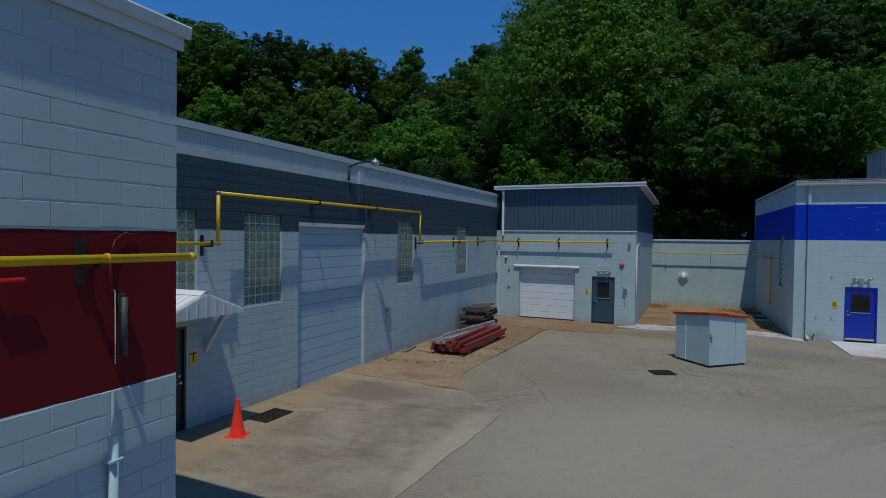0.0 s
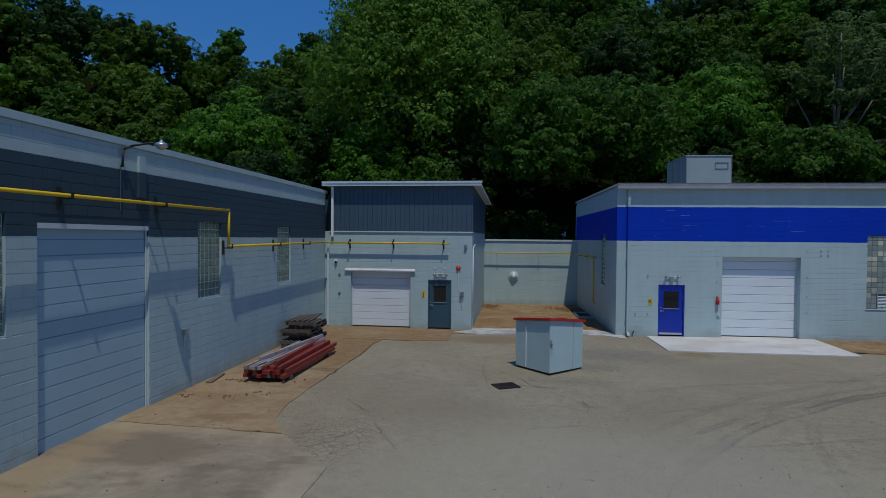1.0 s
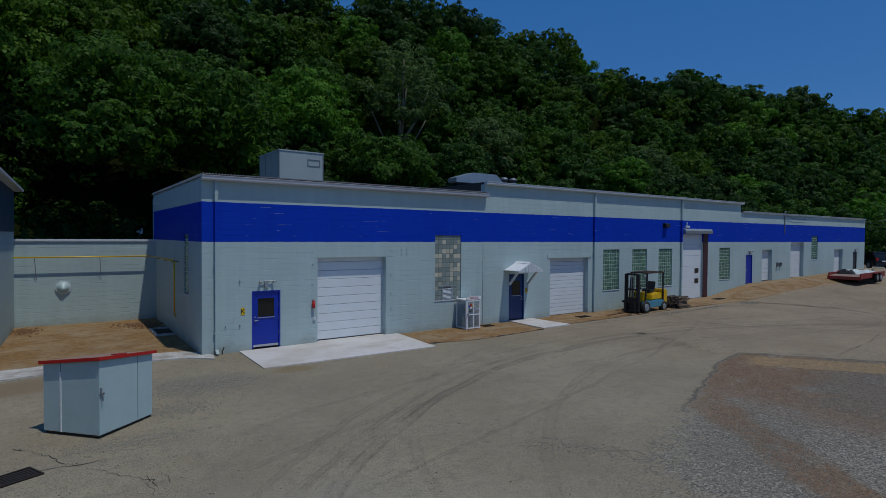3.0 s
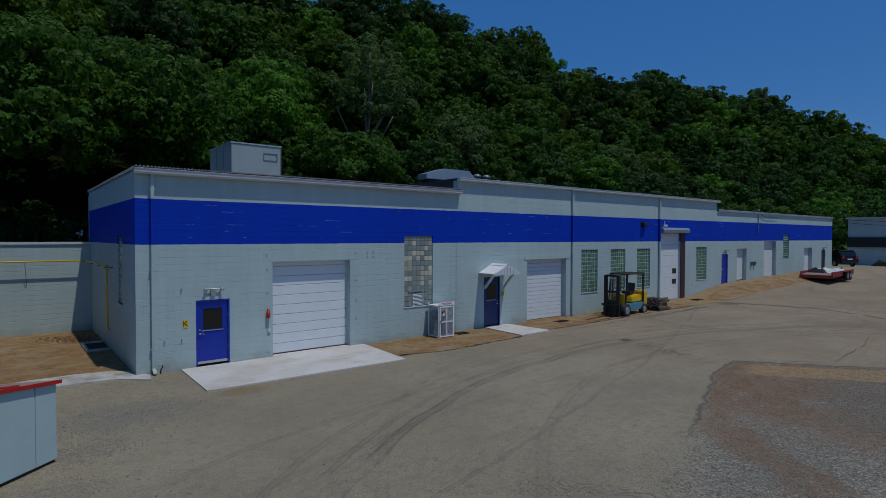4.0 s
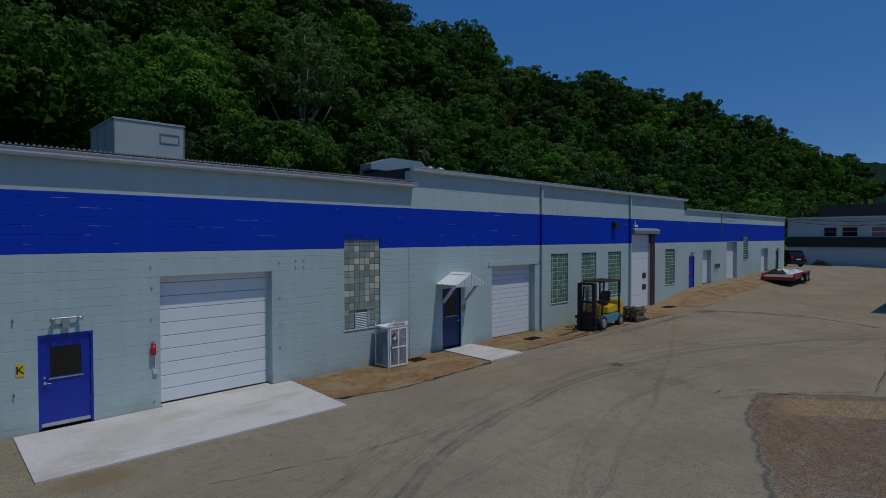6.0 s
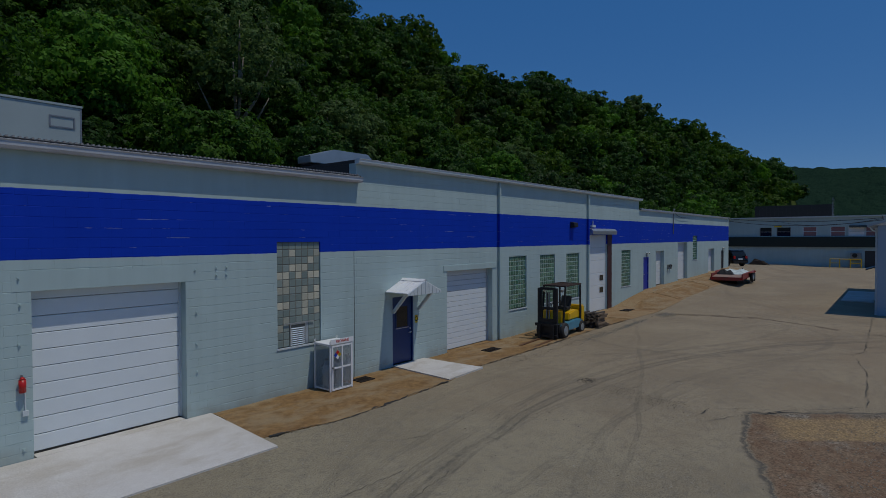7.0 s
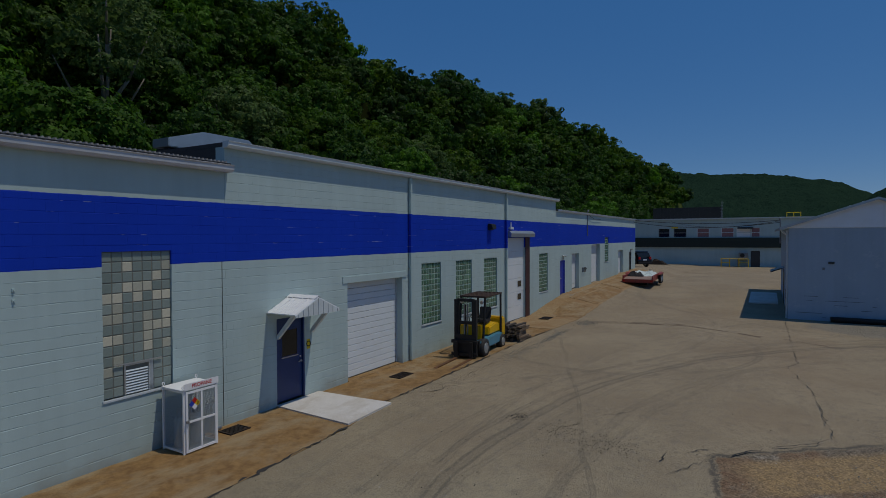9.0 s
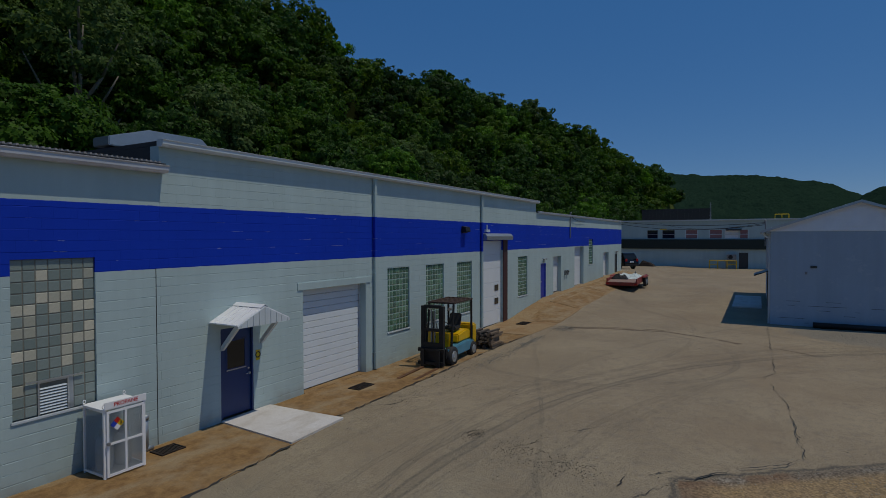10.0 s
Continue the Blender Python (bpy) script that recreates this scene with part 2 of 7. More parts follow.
def ground_material():
    """Old asphalt with tyre arcs, a gravel and dirt area, forest floor beyond the yard."""
    m = Nodes("worn_asphalt")
    p = m.place()
    x, y, z = m.xyz(p)
    fine, mid, big = m.noise(p, 34.0, 3.0, 0.75), m.noise(p, 4.0, 5.0, 0.65), m.noise(p, 0.35, 5.0, 0.6)
    speck = m.noise(p, 95.0, 2.0, 0.8)
    c = m.mix(m.step(big, 0.3, 0.7), (0.246, 0.206, 0.136), (0.322, 0.277, 0.184))
    c = m.mix(m.math("MULTIPLY", m.step(mid, 0.45, 0.72), 0.62), c, (0.175, 0.155, 0.120))
    c = m.mix(m.math("MULTIPLY", m.step(speck, 0.51, 0.65), 0.6), c, (0.45, 0.42, 0.34))
    c = m.mix(m.math("MULTIPLY", m.step(fine, 0.52, 0.36), 0.58), c, (0.085, 0.076, 0.060))

    c = m.mix(m.math("MULTIPLY", m.step(m.noise(p, 0.22, 5.0, 0.65), 0.46, 0.66), 0.45), c, (0.235, 0.188, 0.125))

    # redder towards the far end of the yard
    c = m.mix(m.math("MULTIPLY", m.step(x, 9.0, 24.0), 0.55), c, m.mix(1.0, c, (1.10, 0.96, 0.90), "MULTIPLY"))

    def ring(cx, cy, r, w, amount, src):
        dx, dy = m.math("SUBTRACT", x, cx), m.math("SUBTRACT", y, cy)
        d = m.math("SQRT", m.math("ADD", m.math("MULTIPLY", dx, dx), m.math("MULTIPLY", dy, dy)))
        d = m.math("ADD", d, m.math("MULTIPLY_ADD", m.noise(p, 0.4, 2.0), 0.4, -0.2))
        a = m.math("ABSOLUTE", m.math("SUBTRACT", d, r))
        tread = m.math("MAXIMUM", m.step(m.math("ABSOLUTE", m.math("SUBTRACT", a, w * 0.55)), w * 0.34, w * 0.08), m.math("MULTIPLY", m.step(a, w, w * 0.3), 0.45))
        f = m.math("MULTIPLY", tread, m.math("MULTIPLY", m.step(m.noise(p, 0.9, 4.0), 0.26, 0.54), m.step(m.noise(p, 22.0, 3.0, 0.7), 0.30, 0.58)))
        f = m.math("MULTIPLY", f, m.step(m.math("ADD", x, m.math("MULTIPLY", y, -0.12)), -1.0, 0.8))
        return m.mix(m.math("MULTIPLY", f, amount * 0.66), src, (0.085, 0.078, 0.066))

    for cx, cy, r, w, amount in ((16.4, -2.1, 19.35, 0.20, 1.0), (16.4, -2.1, 19.85, 0.10, 0.7), (16.4, -2.1, 20.5, 0.12, 0.5), (17.57, 0.15, 15.25, 0.18, 0.42), (16.65, 6.24, 13.5, 0.14, 0.32), (-34.0, 168.65, 161.72, 0.07, 0.7),
                                 (28.99, 17.34, 4.98, 0.14, 0.6), (50.0, 3.4, 16.76, 0.18, 0.5), (19.84, -11.06, 28.95, 0.13, 0.45), (13.5, -16, 33.0, 0.12, 0.45), (13.5, -16, 31.4, 0.12, 0.4), (33.0, 29.5, 15.4, 0.12, 0.5)):
        c = ring(cx, cy, r, w, amount, c)

    def blob(cx, cy, rx, ry, soft=0.35, wob=0.9):
        dx, dy = m.math("DIVIDE", m.math("SUBTRACT", x, cx), rx), m.math("DIVIDE", m.math("SUBTRACT", y, cy), ry)
        d = m.math("SQRT", m.math("ADD", m.math("MULTIPLY", dx, dx), m.math("MULTIPLY", dy, dy)))
        d = m.math("ADD", d, m.math("MULTIPLY_ADD", m.noise(p, 0.7, 5.0, 0.6), wob, -wob / 2))
        return m.step(d, 1.0 + soft / 2, 1.0 - soft / 2)

    # a patch where the binder has worn off the pale stone
    worn = m.math("MULTIPLY", blob(0.0, 8.2, 4.6, 3.6, 0.9), 0.62)
    c = m.mix(worn, c, m.mix(m.step(speck, 0.40, 0.62), (0.215, 0.195, 0.150), (0.47, 0.435, 0.345)))
    cell = m.xyz(m.node("ShaderNodeTexVoronoi", out=1, Vector=p, Scale=30.0))
    stone = cell[0]
    grey = m.mix(stone, (0.120, 0.110, 0.090), (0.29, 0.270, 0.222))
    gravel = m.mix(m.math("MULTIPLY", speck, 0.4), grey, (0.215, 0.198, 0.158))
    gravel = m.mix(m.math("MULTIPLY", m.step(fine, 0.5, 0.3), 0.6), gravel, (0.07, 0.065, 0.06))
    # a wedge of bare ground with a broken asphalt edge
    edge1 = m.math("MULTIPLY", m.math("SUBTRACT", m.math("MULTIPLY_ADD", x, 0.383, 6.41), y), 0.934)
    edge2 = m.math("MULTIPLY", m.math("SUBTRACT", m.math("MULTIPLY_ADD", x, -1.28, 37.07), y), 0.616)
    edge3 = m.math("SUBTRACT", m.math("MULTIPLY_ADD", y, -0.5, -1.95), m.math("MULTIPLY", x, -0.865))
    edge4 = m.math("SUBTRACT", m.math("MULTIPLY_ADD", x, 0.15, 10.33), y)
    inside = m.math("MINIMUM", m.math("MINIMUM", m.math("MINIMUM", edge1, edge4), edge2), edge3)
    rough = m.math("ADD", inside, m.math("MULTIPLY_ADD", m.noise(p, 1.6, 6.0, 0.65), 0.5, -0.25))
    dirt = m.mix(m.step(mid, 0.35, 0.65), (0.165, 0.098, 0.058), (0.205, 0.140, 0.088))
    dirt = m.mix(m.math("MULTIPLY", m.step(m.noise(p, 0.45, 5.0, 0.65), 0.50, 0.62), 0.75), dirt, gravel)
    # a muddy track between two spreads of gravel
    track = m.math("ABSOLUTE", m.math("ADD", m.math("ADD", m.math("MULTIPLY", x, 0.776), m.math("MULTIPLY", y, -0.631)), m.math("MULTIPLY_ADD", m.noise(p, 0.8, 4.0), 1.2, -3.37)))
    bare = m.mix(m.math("MULTIPLY", m.step(x, 14.5, 11.5), m.step(track, 0.35, 0.75)), dirt, gravel)
    # coarser grey stone further in from the broken edge
    inner = m.step(m.math("ADD", edge1, m.math("MULTIPLY_ADD", m.noise(p, 0.7, 4.0), 3.0, -1.5)), 2.0, 3.2)
    bare = m.mix(m.math("MULTIPLY", m.math("MULTIPLY", inner, m.step(x, 13.0, 15.5)), 0.7), bare, m.mix(1.0, gravel, (0.70, 0.68, 0.66), "MULTIPLY"))
    bare = m.mix(m.math("MULTIPLY", m.math("MULTIPLY", m.step(m.math("ADD", edge2, m.math("MULTIPLY_ADD", mid, 0.3, -0.15)), 1.68, 1.58), m.math("MULTIPLY", m.step(edge2, 0.15, 0.5), m.step(m.math("ADD", edge1, mid), 0.9, 1.6))), 0.85), bare, m.mix(m.step(mid, 0.3, 0.7), (0.34, 0.230, 0.108), (0.26, 0.180, 0.098)))
    strewn = m.math("GREATER_THAN", m.step(m.math("ADD", rough, m.math("MULTIPLY_ADD", mid, 1.6, -0.8)), -0.4, 0.9), cell[1])
    west = m.step(x, 13.5, 10.0)
    cover = m.math("ADD", m.math("MULTIPLY", strewn, west), m.math("MULTIPLY", m.step(rough, 0.0, 0.1), m.math("SUBTRACT", 1.0, west)))
    gritty = m.math("MULTIPLY_ADD", m.math("MULTIPLY", stone, fine), 1.5, 0.62)
    bare = m.mix(1.0, bare, m.node("ShaderNodeCombineColor", Red=gritty, Green=gritty, Blue=gritty), "MULTIPLY")
    c = m.mix(m.math("MULTIPLY", cover, 0.92), c, bare)
    # dark rim: crumbled asphalt, with the edge's shadow in its colour
    rim = m.math("MULTIPLY", m.step(m.math("ABSOLUTE", m.math("SUBTRACT", m.math("ADD", rough, m.math("MULTIPLY_ADD", fine, 0.3, -0.15)), -0.03)), 0.09, 0.02), m.math("MULTIPLY", m.math("MULTIPLY", m.step(x, 10.0, 12.5), 0.85), m.step(m.noise(p, 9.0, 5.0, 0.75), 0.30, 0.50)))
    c = m.mix(rim, c, (0.080, 0.072, 0.062))
    c = m.mix(m.math("MULTIPLY", blob(-2.1, 21.6, 1.7, 0.75, 0.7), 0.7), c, (0.215, 0.155, 0.092))
    c = m.mix(m.math("MULTIPLY", blob(2.2, 19.4, 1.5, 1.0, 0.7), 0.6), c, gravel)
    c = m.mix(m.math("MULTIPLY", blob(4.9, 19.6, 0.6, 0.35, 0.8), 0.5), c, (0.22, 0.15, 0.06))
    c = m.mix(m.math("MULTIPLY", blob(37.0, 8.0, 2.6, 2.4, 0.5), 0.8), c, gravel)
    web = m.t.nodes.new("ShaderNodeTexVoronoi")
    web.feature = "DISTANCE_TO_EDGE"
    web.inputs["Scale"].default_value = 6.5
    m.put(web.inputs["Vector"], m.mix(0.12, p, m.t.nodes.new("ShaderNodeTexNoise").outputs["Color"]))
    thin = m.step(web.outputs["Distance"], 0.05, 0.01)
    c = m.mix(m.math("MULTIPLY", m.math("MULTIPLY", thin, blob(-5.0, 10.9, 0.8, 1.3, 0.6)), 0.6), c, (0.05, 0.047, 0.04))
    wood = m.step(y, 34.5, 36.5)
    # near-black floor: the shade under the trees is put into its colour
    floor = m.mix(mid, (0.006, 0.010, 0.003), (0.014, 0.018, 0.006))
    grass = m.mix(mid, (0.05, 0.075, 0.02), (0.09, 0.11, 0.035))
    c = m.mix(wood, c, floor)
    c = m.mix(m.step(x, 110.0, 130.0), c, grass)
    m.set(Base_Color=c, Roughness=0.9, Specular_IOR_Level=m.math("MULTIPLY_ADD", wood, -0.25, 0.25))
    m.bump(m.math("ADD", m.math("MULTIPLY", fine, 1.2), mid), 0.6, 0.02)
    return m.mat


def concrete(name, a, b, stain, amount=0.5, scale=0.8, patches=()):
    m = Nodes(name)
    p = m.place()
    fine, mid, big = m.noise(p, 55.0, 3.0, 0.7), m.noise(p, 5.0, 5.0, 0.65), m.noise(p, scale, 5.0, 0.65)
    c = m.mix(m.step(mid, 0.25, 0.75), a, b)
    c = m.mix(m.math("MULTIPLY", m.step(big, 0.42, 0.68), amount), c, stain)
    c = m.mix(m.math("MULTIPLY", m.step(m.noise(m.scaled(p, 0.7, 1.5, 1), 0.9, 6.0, 0.65), 0.5, 0.66), amount), c, stain)
    if patches:
        px, py, pz = m.xyz(p)
        for cx, cy, rx, ry, share, colour in patches:
            dx, dy = m.math("DIVIDE", m.math("SUBTRACT", px, cx), rx), m.math("DIVIDE", m.math("SUBTRACT", py, cy), ry)
            d = m.math("SQRT", m.math("ADD", m.math("MULTIPLY", dx, dx), m.math("MULTIPLY", dy, dy)))
            d = m.math("ADD", d, m.math("MULTIPLY_ADD", m.noise(m.scaled(p, 0.8, 1.6, 1), 1.3, 6.0, 0.68), 1.6, -0.8))
            c = m.mix(m.math("MULTIPLY", m.step(d, 1.25, 0.55), share), c, colour)
        # swept scuffs left by turning wheels
        for cx, cy, r in ((-9.5, 6.6, 3.3), (-9.5, 6.6, 2.75), (-10.4, 5.0, 5.2), (-9.0, 13.6, 5.4)):
            dx, dy = m.math("SUBTRACT", px, cx), m.math("SUBTRACT", py, cy)
            d = m.math("SQRT", m.math("ADD", m.math("MULTIPLY", dx, dx), m.math("MULTIPLY", dy, dy)))
            a0 = m.math("ABSOLUTE", m.math("SUBTRACT", m.math("ADD", d, m.math("MULTIPLY_ADD", m.noise(p, 1.1, 3.0), 0.5, -0.25)), r))
            c = m.mix(m.math("MULTIPLY", m.math("MULTIPLY", m.step(a0, 0.16, 0.02), m.step(m.noise(p, 1.7, 4.0), 0.42, 0.62)), 0.5), c, (0.19, 0.150, 0.105))
    grit = m.math("MULTIPLY_ADD", m.noise(p, 38.0, 3.0, 0.8), 0.9, 0.55)
    c = m.mix(1.0, c, m.node("ShaderNodeCombineColor", Red=grit, Green=grit, Blue=grit), "MULTIPLY")
    m.set(Base_Color=c, Roughness=0.85, Specular_IOR_Level=0.3)
    m.bump(m.math("ADD", fine, mid), 0.4, 0.012)
    return m.mat


M_GROUND = ground_material()
M_CONC_OLD = concrete("old_grey_tan_concrete", (0.335, 0.287, 0.205), (0.270, 0.223, 0.153), (0.165, 0.134, 0.094), 0.7, 0.45, [(-8.6, 9.9, 1.9, 1.0, 0.75, (0.175, 0.130, 0.088)), (-9.3, 6.0, 0.75, 6.0, 0.6, (0.36, 0.265, 0.150)), (-5.0, 6.5, 0.35, 4.5, 0.5, (0.42, 0.36, 0.26)), (-8.0, 10.9, 2.2, 0.35, 0.5, (0.38, 0.29, 0.17))])
M_CONC_BUFF = concrete("buff_stained_concrete", (0.345, 0.255, 0.150), (0.275, 0.190, 0.105), (0.20, 0.120, 0.058), 0.65, 0.5)
M_CONC_BROWN = concrete("mud_stained_concrete", (0.30, 0.180, 0.072), (0.165, 0.090, 0.036), (0.31, 0.235, 0.140), 0.75, 0.9)
M_CONC_TAN = concrete("tan_muddy_concrete", (0.325, 0.235, 0.130), (0.275, 0.180, 0.090), (0.25, 0.140, 0.058), 0.75, 0.7)
M_CONC_MUD = concrete("dark_mud_stained_concrete", (0.265, 0.172, 0.085), (0.195, 0.118, 0.054), (0.30, 0.220, 0.135), 0.6, 0.7)
M_CONC_WHITE = concrete("pale_new_concrete", (0.62, 0.605, 0.58), (0.58, 0.56, 0.535), (0.44, 0.395, 0.33), 0.5, 0.6)
M_MORTAR = plain("pale_green_mortar", (0.46, 0.58, 0.48), 0.8, 0.0, 0.12)
M_MORTAR_GREY = plain("grey_mortar", (0.17, 0.17, 0.14), 0.8, 0.0, 0.12)
M_LID = plain("dirty_pinkish_roof_felt", (0.30, 0.20, 0.15), 0.85, 0.0, 0.25, 4.0, 0.3, (0.36, 0.10, 0.08))
M_TRAILER = plain("worn_timber_deck", (0.26, 0.17, 0.13), 0.7, 0.0, 0.35, 3.0, 0.3, (0.24, 0.17, 0.13))
M_CRACK = plain("dark_crack_fill", (0.035, 0.033, 0.030), 0.9, 0.0, 0.3, 5.0)
M_PUTTY = concrete("limewashed_concrete", (0.56, 0.55, 0.53), (0.48, 0.46, 0.43), (0.24, 0.215, 0.17), 0.7, 1.6)


# ---- mesh helpers ----
WORLD = {}


class Shape:
    """Collects vertices and faces of one mesh."""

    def __init__(self):
        self.v, self.f = [], []

    def add(self, verts, faces, m=None):
        k = len(self.v)
        self.v += [tuple(m @ Vector(p)) if m else tuple(p) for p in verts]
        self.f += [tuple(k + i for i in f) for f in faces]
        return self

    def box(self, x0, x1, y0, y1, z0, z1, m=None):
        v = [(x, y, z) for z in (z0, z1) for y in (y0, y1) for x in (x0, x1)]
        f = [(0, 2, 3, 1), (4, 5, 7, 6), (0, 1, 5, 4), (2, 6, 7, 3), (0, 4, 6, 2), (1, 3, 7, 5)]
        return self.add(v, f, m)

    def prism(self, outline, a, b, axis="y", m=None):
        """outline: points in the two other axes; drawn out from a to b."""
        order = {"y": lambda p, d: (p[0], d, p[1]), "x": lambda p, d: (d, p[0], p[1]), "z": lambda p, d: (p[0], p[1], d)}[axis]
        n = len(outline)
        v = [order(p, a) for p in outline] + [order(p, b) for p in outline]
        f = [tuple(range(n)), tuple(range(2 * n - 1, n - 1, -1))]
        f += [(i, i + n, (i + 1) % n + n, (i + 1) % n) for i in range(n)]
        return self.add(v, f, m)

    def cyl(self, a, b, r, r2=None, n=12, m=None):
        a, b = Vector(a), Vector(b)
        q = (b - a).to_track_quat("Z", "Y")
        r2 = r if r2 is None else r2
        v = []
        for c, rr in ((a, r), (b, r2)):
            for i in range(n):
                t = 2 * math.pi * i / n
                v.append(c + q @ Vector((rr * math.cos(t), rr * math.sin(t), 0)))
        f = [tuple(range(n - 1, -1, -1)), tuple(range(n, 2 * n))]
        f += [(i, (i + 1) % n, (i + 1) % n + n, i + n) for i in range(n)]
        return self.add(v, f, m)

    def lathe(self, profile, n=16, m=None):
        """profile: (radius, height) pairs, upwards, turned round z."""
        v, f = [], []
        for r, z in profile:
            v += [(r * math.cos(2 * math.pi * i / n), r * math.sin(2 * math.pi * i / n), z) for i in range(n)]
        for k in range(len(profile) - 1):
            f += [(k * n + i, k * n + (i + 1) % n, (k + 1) * n + (i + 1) % n, (k + 1) * n + i) for i in range(n)]
        f += [tuple(range(n - 1, -1, -1)), tuple(range((len(profile) - 1) * n, len(profile) * n))]
        return self.add(v, f, m)

    def tube(self, points, r, n=10, m=None):
        for a, b in zip(points, points[1:]):
            self.cyl(a, b, r, n=n, m=m)
        for p in points[1:-1]:
            self.ball(p, r * 1.02, 8, m)
        return self

    def ball(self, c, r, n=8, m=None, sz=1.0):
        prof = [(r * math.sin(math.pi * (i + 0.15) / (n + 0.3)), -r * sz * math.cos(math.pi * (i + 0.15) / (n + 0.3))) for i in range(n + 1)]
        t = Matrix.Translation(c)
        return self.lathe(prof, max(8, n), (m @ t) if m else t)

    def mesh(self, name, mat, bevel=0.0, smooth=False):
        me = bpy.data.meshes.new(name)
        me.from_pydata(self.v, [], self.f)
        bm = bmesh.new()
        bm.from_mesh(me)
        if not smooth:
            bmesh.ops.recalc_face_normals(bm, faces=bm.faces)
        if bevel:
            edges = [e for e in bm.edges if len(e.link_faces) == 2 and e.calc_face_angle(0) > 0.6]
            bmesh.ops.bevel(bm, geom=edges, offset=bevel, segments=2, affect="EDGES", clamp_overlap=True)
        if smooth:
            bmesh.ops.recalc_face_normals(bm, faces=bm.faces)
            for f in bm.faces:
                f.smooth = len(f.verts) == 4
        bm.to_mesh(me)
        bm.free()
        me.materials.append(mat)
        return me


def thing(name, label, category, m=None, group="", kind=""):
    """An empty at the thing's base."""
    e = new(name)
    m = m or Matrix()
    e.matrix_basis = m
    e.empty_display_size = 0.2
    WORLD[e] = m
    return tagged(e, label, category, group, kind)


def hang(ob, parent, m=None):
    m = m if m is not None else WORLD[parent]
    ob.parent = parent
    ob.matrix_basis = WORLD[parent].inverted() @ m
    WORLD[ob] = m
    return ob


def part(name, shape, mat, parent, label="", m=None, bevel=0.0, smooth=False, kind=""):
    """One mesh under a thing or a part; m is the world pose of its own axes."""
    ob = new(name, shape.mesh(name, mat, bevel, smooth))
    hang(ob, parent, m)
    return tagged(ob, label, "", "", kind)


def single(name, shape, mat, label, category, m=None, bevel=0.0, smooth=False, group="", kind=""):
    """A thing that is one mesh."""
    ob = new(name, shape.mesh(name, mat, bevel, smooth))
    ob.matrix_basis = m or Matrix()
    WORLD[ob] = ob.matrix_basis.copy()
    return tagged(ob, label, category, group, kind)


def shared(name, me, parent, m):
    ob = new(name, me)
    return hang(ob, parent, m)


def array_mesh(name, verts, quads, mat):
    """A mesh from numpy arrays."""
    me = bpy.data.meshes.new(name)
    me.vertices.add(len(verts))
    me.vertices.foreach_set("co", np.asarray(verts, np.float32).ravel())
    q = np.asarray(quads, np.int32)
    me.loops.add(q.size)
    me.loops.foreach_set("vertex_index", q.ravel())
    me.polygons.add(len(q))
    me.polygons.foreach_set("loop_start", np.arange(len(q), dtype=np.int32) * q.shape[1])
    me.update(calc_edges=True)
    me.shade_flat()
    me.materials.append(mat)
    return me


def wall_shape(s0, s1, z0, z1, thick, holes=()):
    """A wall along x with its front at y = 0 and openings (s0, s1, z0, z1) right through it."""
    xs = sorted({s0, s1, *[h[i] for h in holes for i in (0, 1)]})
    zs = sorted({z0, z1, *[h[i] for h in holes for i in (2, 3)]})
    xs, zs = [v for v in xs if s0 <= v <= s1], [v for v in zs if z0 <= v <= z1]

    def solid(i, k):
        if not (0 <= i < len(xs) - 1 and 0 <= k < len(zs) - 1):
            return False
        cx, cz = (xs[i] + xs[i + 1]) / 2, (zs[k] + zs[k + 1]) / 2
        return not any(h[0] < cx < h[1] and h[2] < cz < h[3] for h in holes)

    sh = Shape()
    for i in range(len(xs) - 1):
        for k in range(len(zs) - 1):
            if not solid(i, k):
                continue
            a, b, c, d = xs[i], xs[i + 1], zs[k], zs[k + 1]
            sh.add([(a, 0, c), (b, 0, c), (b, 0, d), (a, 0, d)], [(0, 1, 2, 3)])
            sh.add([(a, thick, c), (b, thick, c), (b, thick, d), (a, thick, d)], [(3, 2, 1, 0)])
            for di, dk, e in ((-1, 0, ((a, c), (a, d))), (1, 0, ((b, d), (b, c))), (0, -1, ((b, c), (a, c))), (0, 1, ((a, d), (b, d)))):
                if not solid(i + di, k + dk):
                    (p, q), (r, s) = e
                    sh.add([(p, 0, q), (r, 0, s), (r, thick, s), (p, thick, q)], [(0, 1, 2, 3)])
    return sh


COURSE, LENGTH = 0.2032, 0.4064


def block_rects(s0, s1, z0, z1, holes=()):
    """Running bond, cut at the openings."""
    rects = []
    n = math.ceil((z1 - z0) / COURSE)
    for k in range(n):
        a, b = z0 + k * COURSE, min(z0 + (k + 1) * COURSE, z1)
        if b - a < 0.04:
            continue
        cuts = [(h[0], h[1]) for h in holes if h[2] < b - 0.03 and h[3] > a + 0.03]
        free = [(s0, s1)]
        for c0, c1 in cuts:
            free = [piece for f0, f1 in free for piece in ((f0, min(f1, c0)), (max(f0, c1), f1)) if piece[1] - piece[0] > 0.03]
        for f0, f1 in free:
            x = s0 + math.floor((f0 - s0) / LENGTH) * LENGTH - (LENGTH / 2 if k % 2 else 0)
            while x < f1:
                p, q = max(x, f0), min(x + LENGTH, f1)
                if q - p > 0.03:
                    rects.append((p, q, a, b))
                x += LENGTH
    return rects


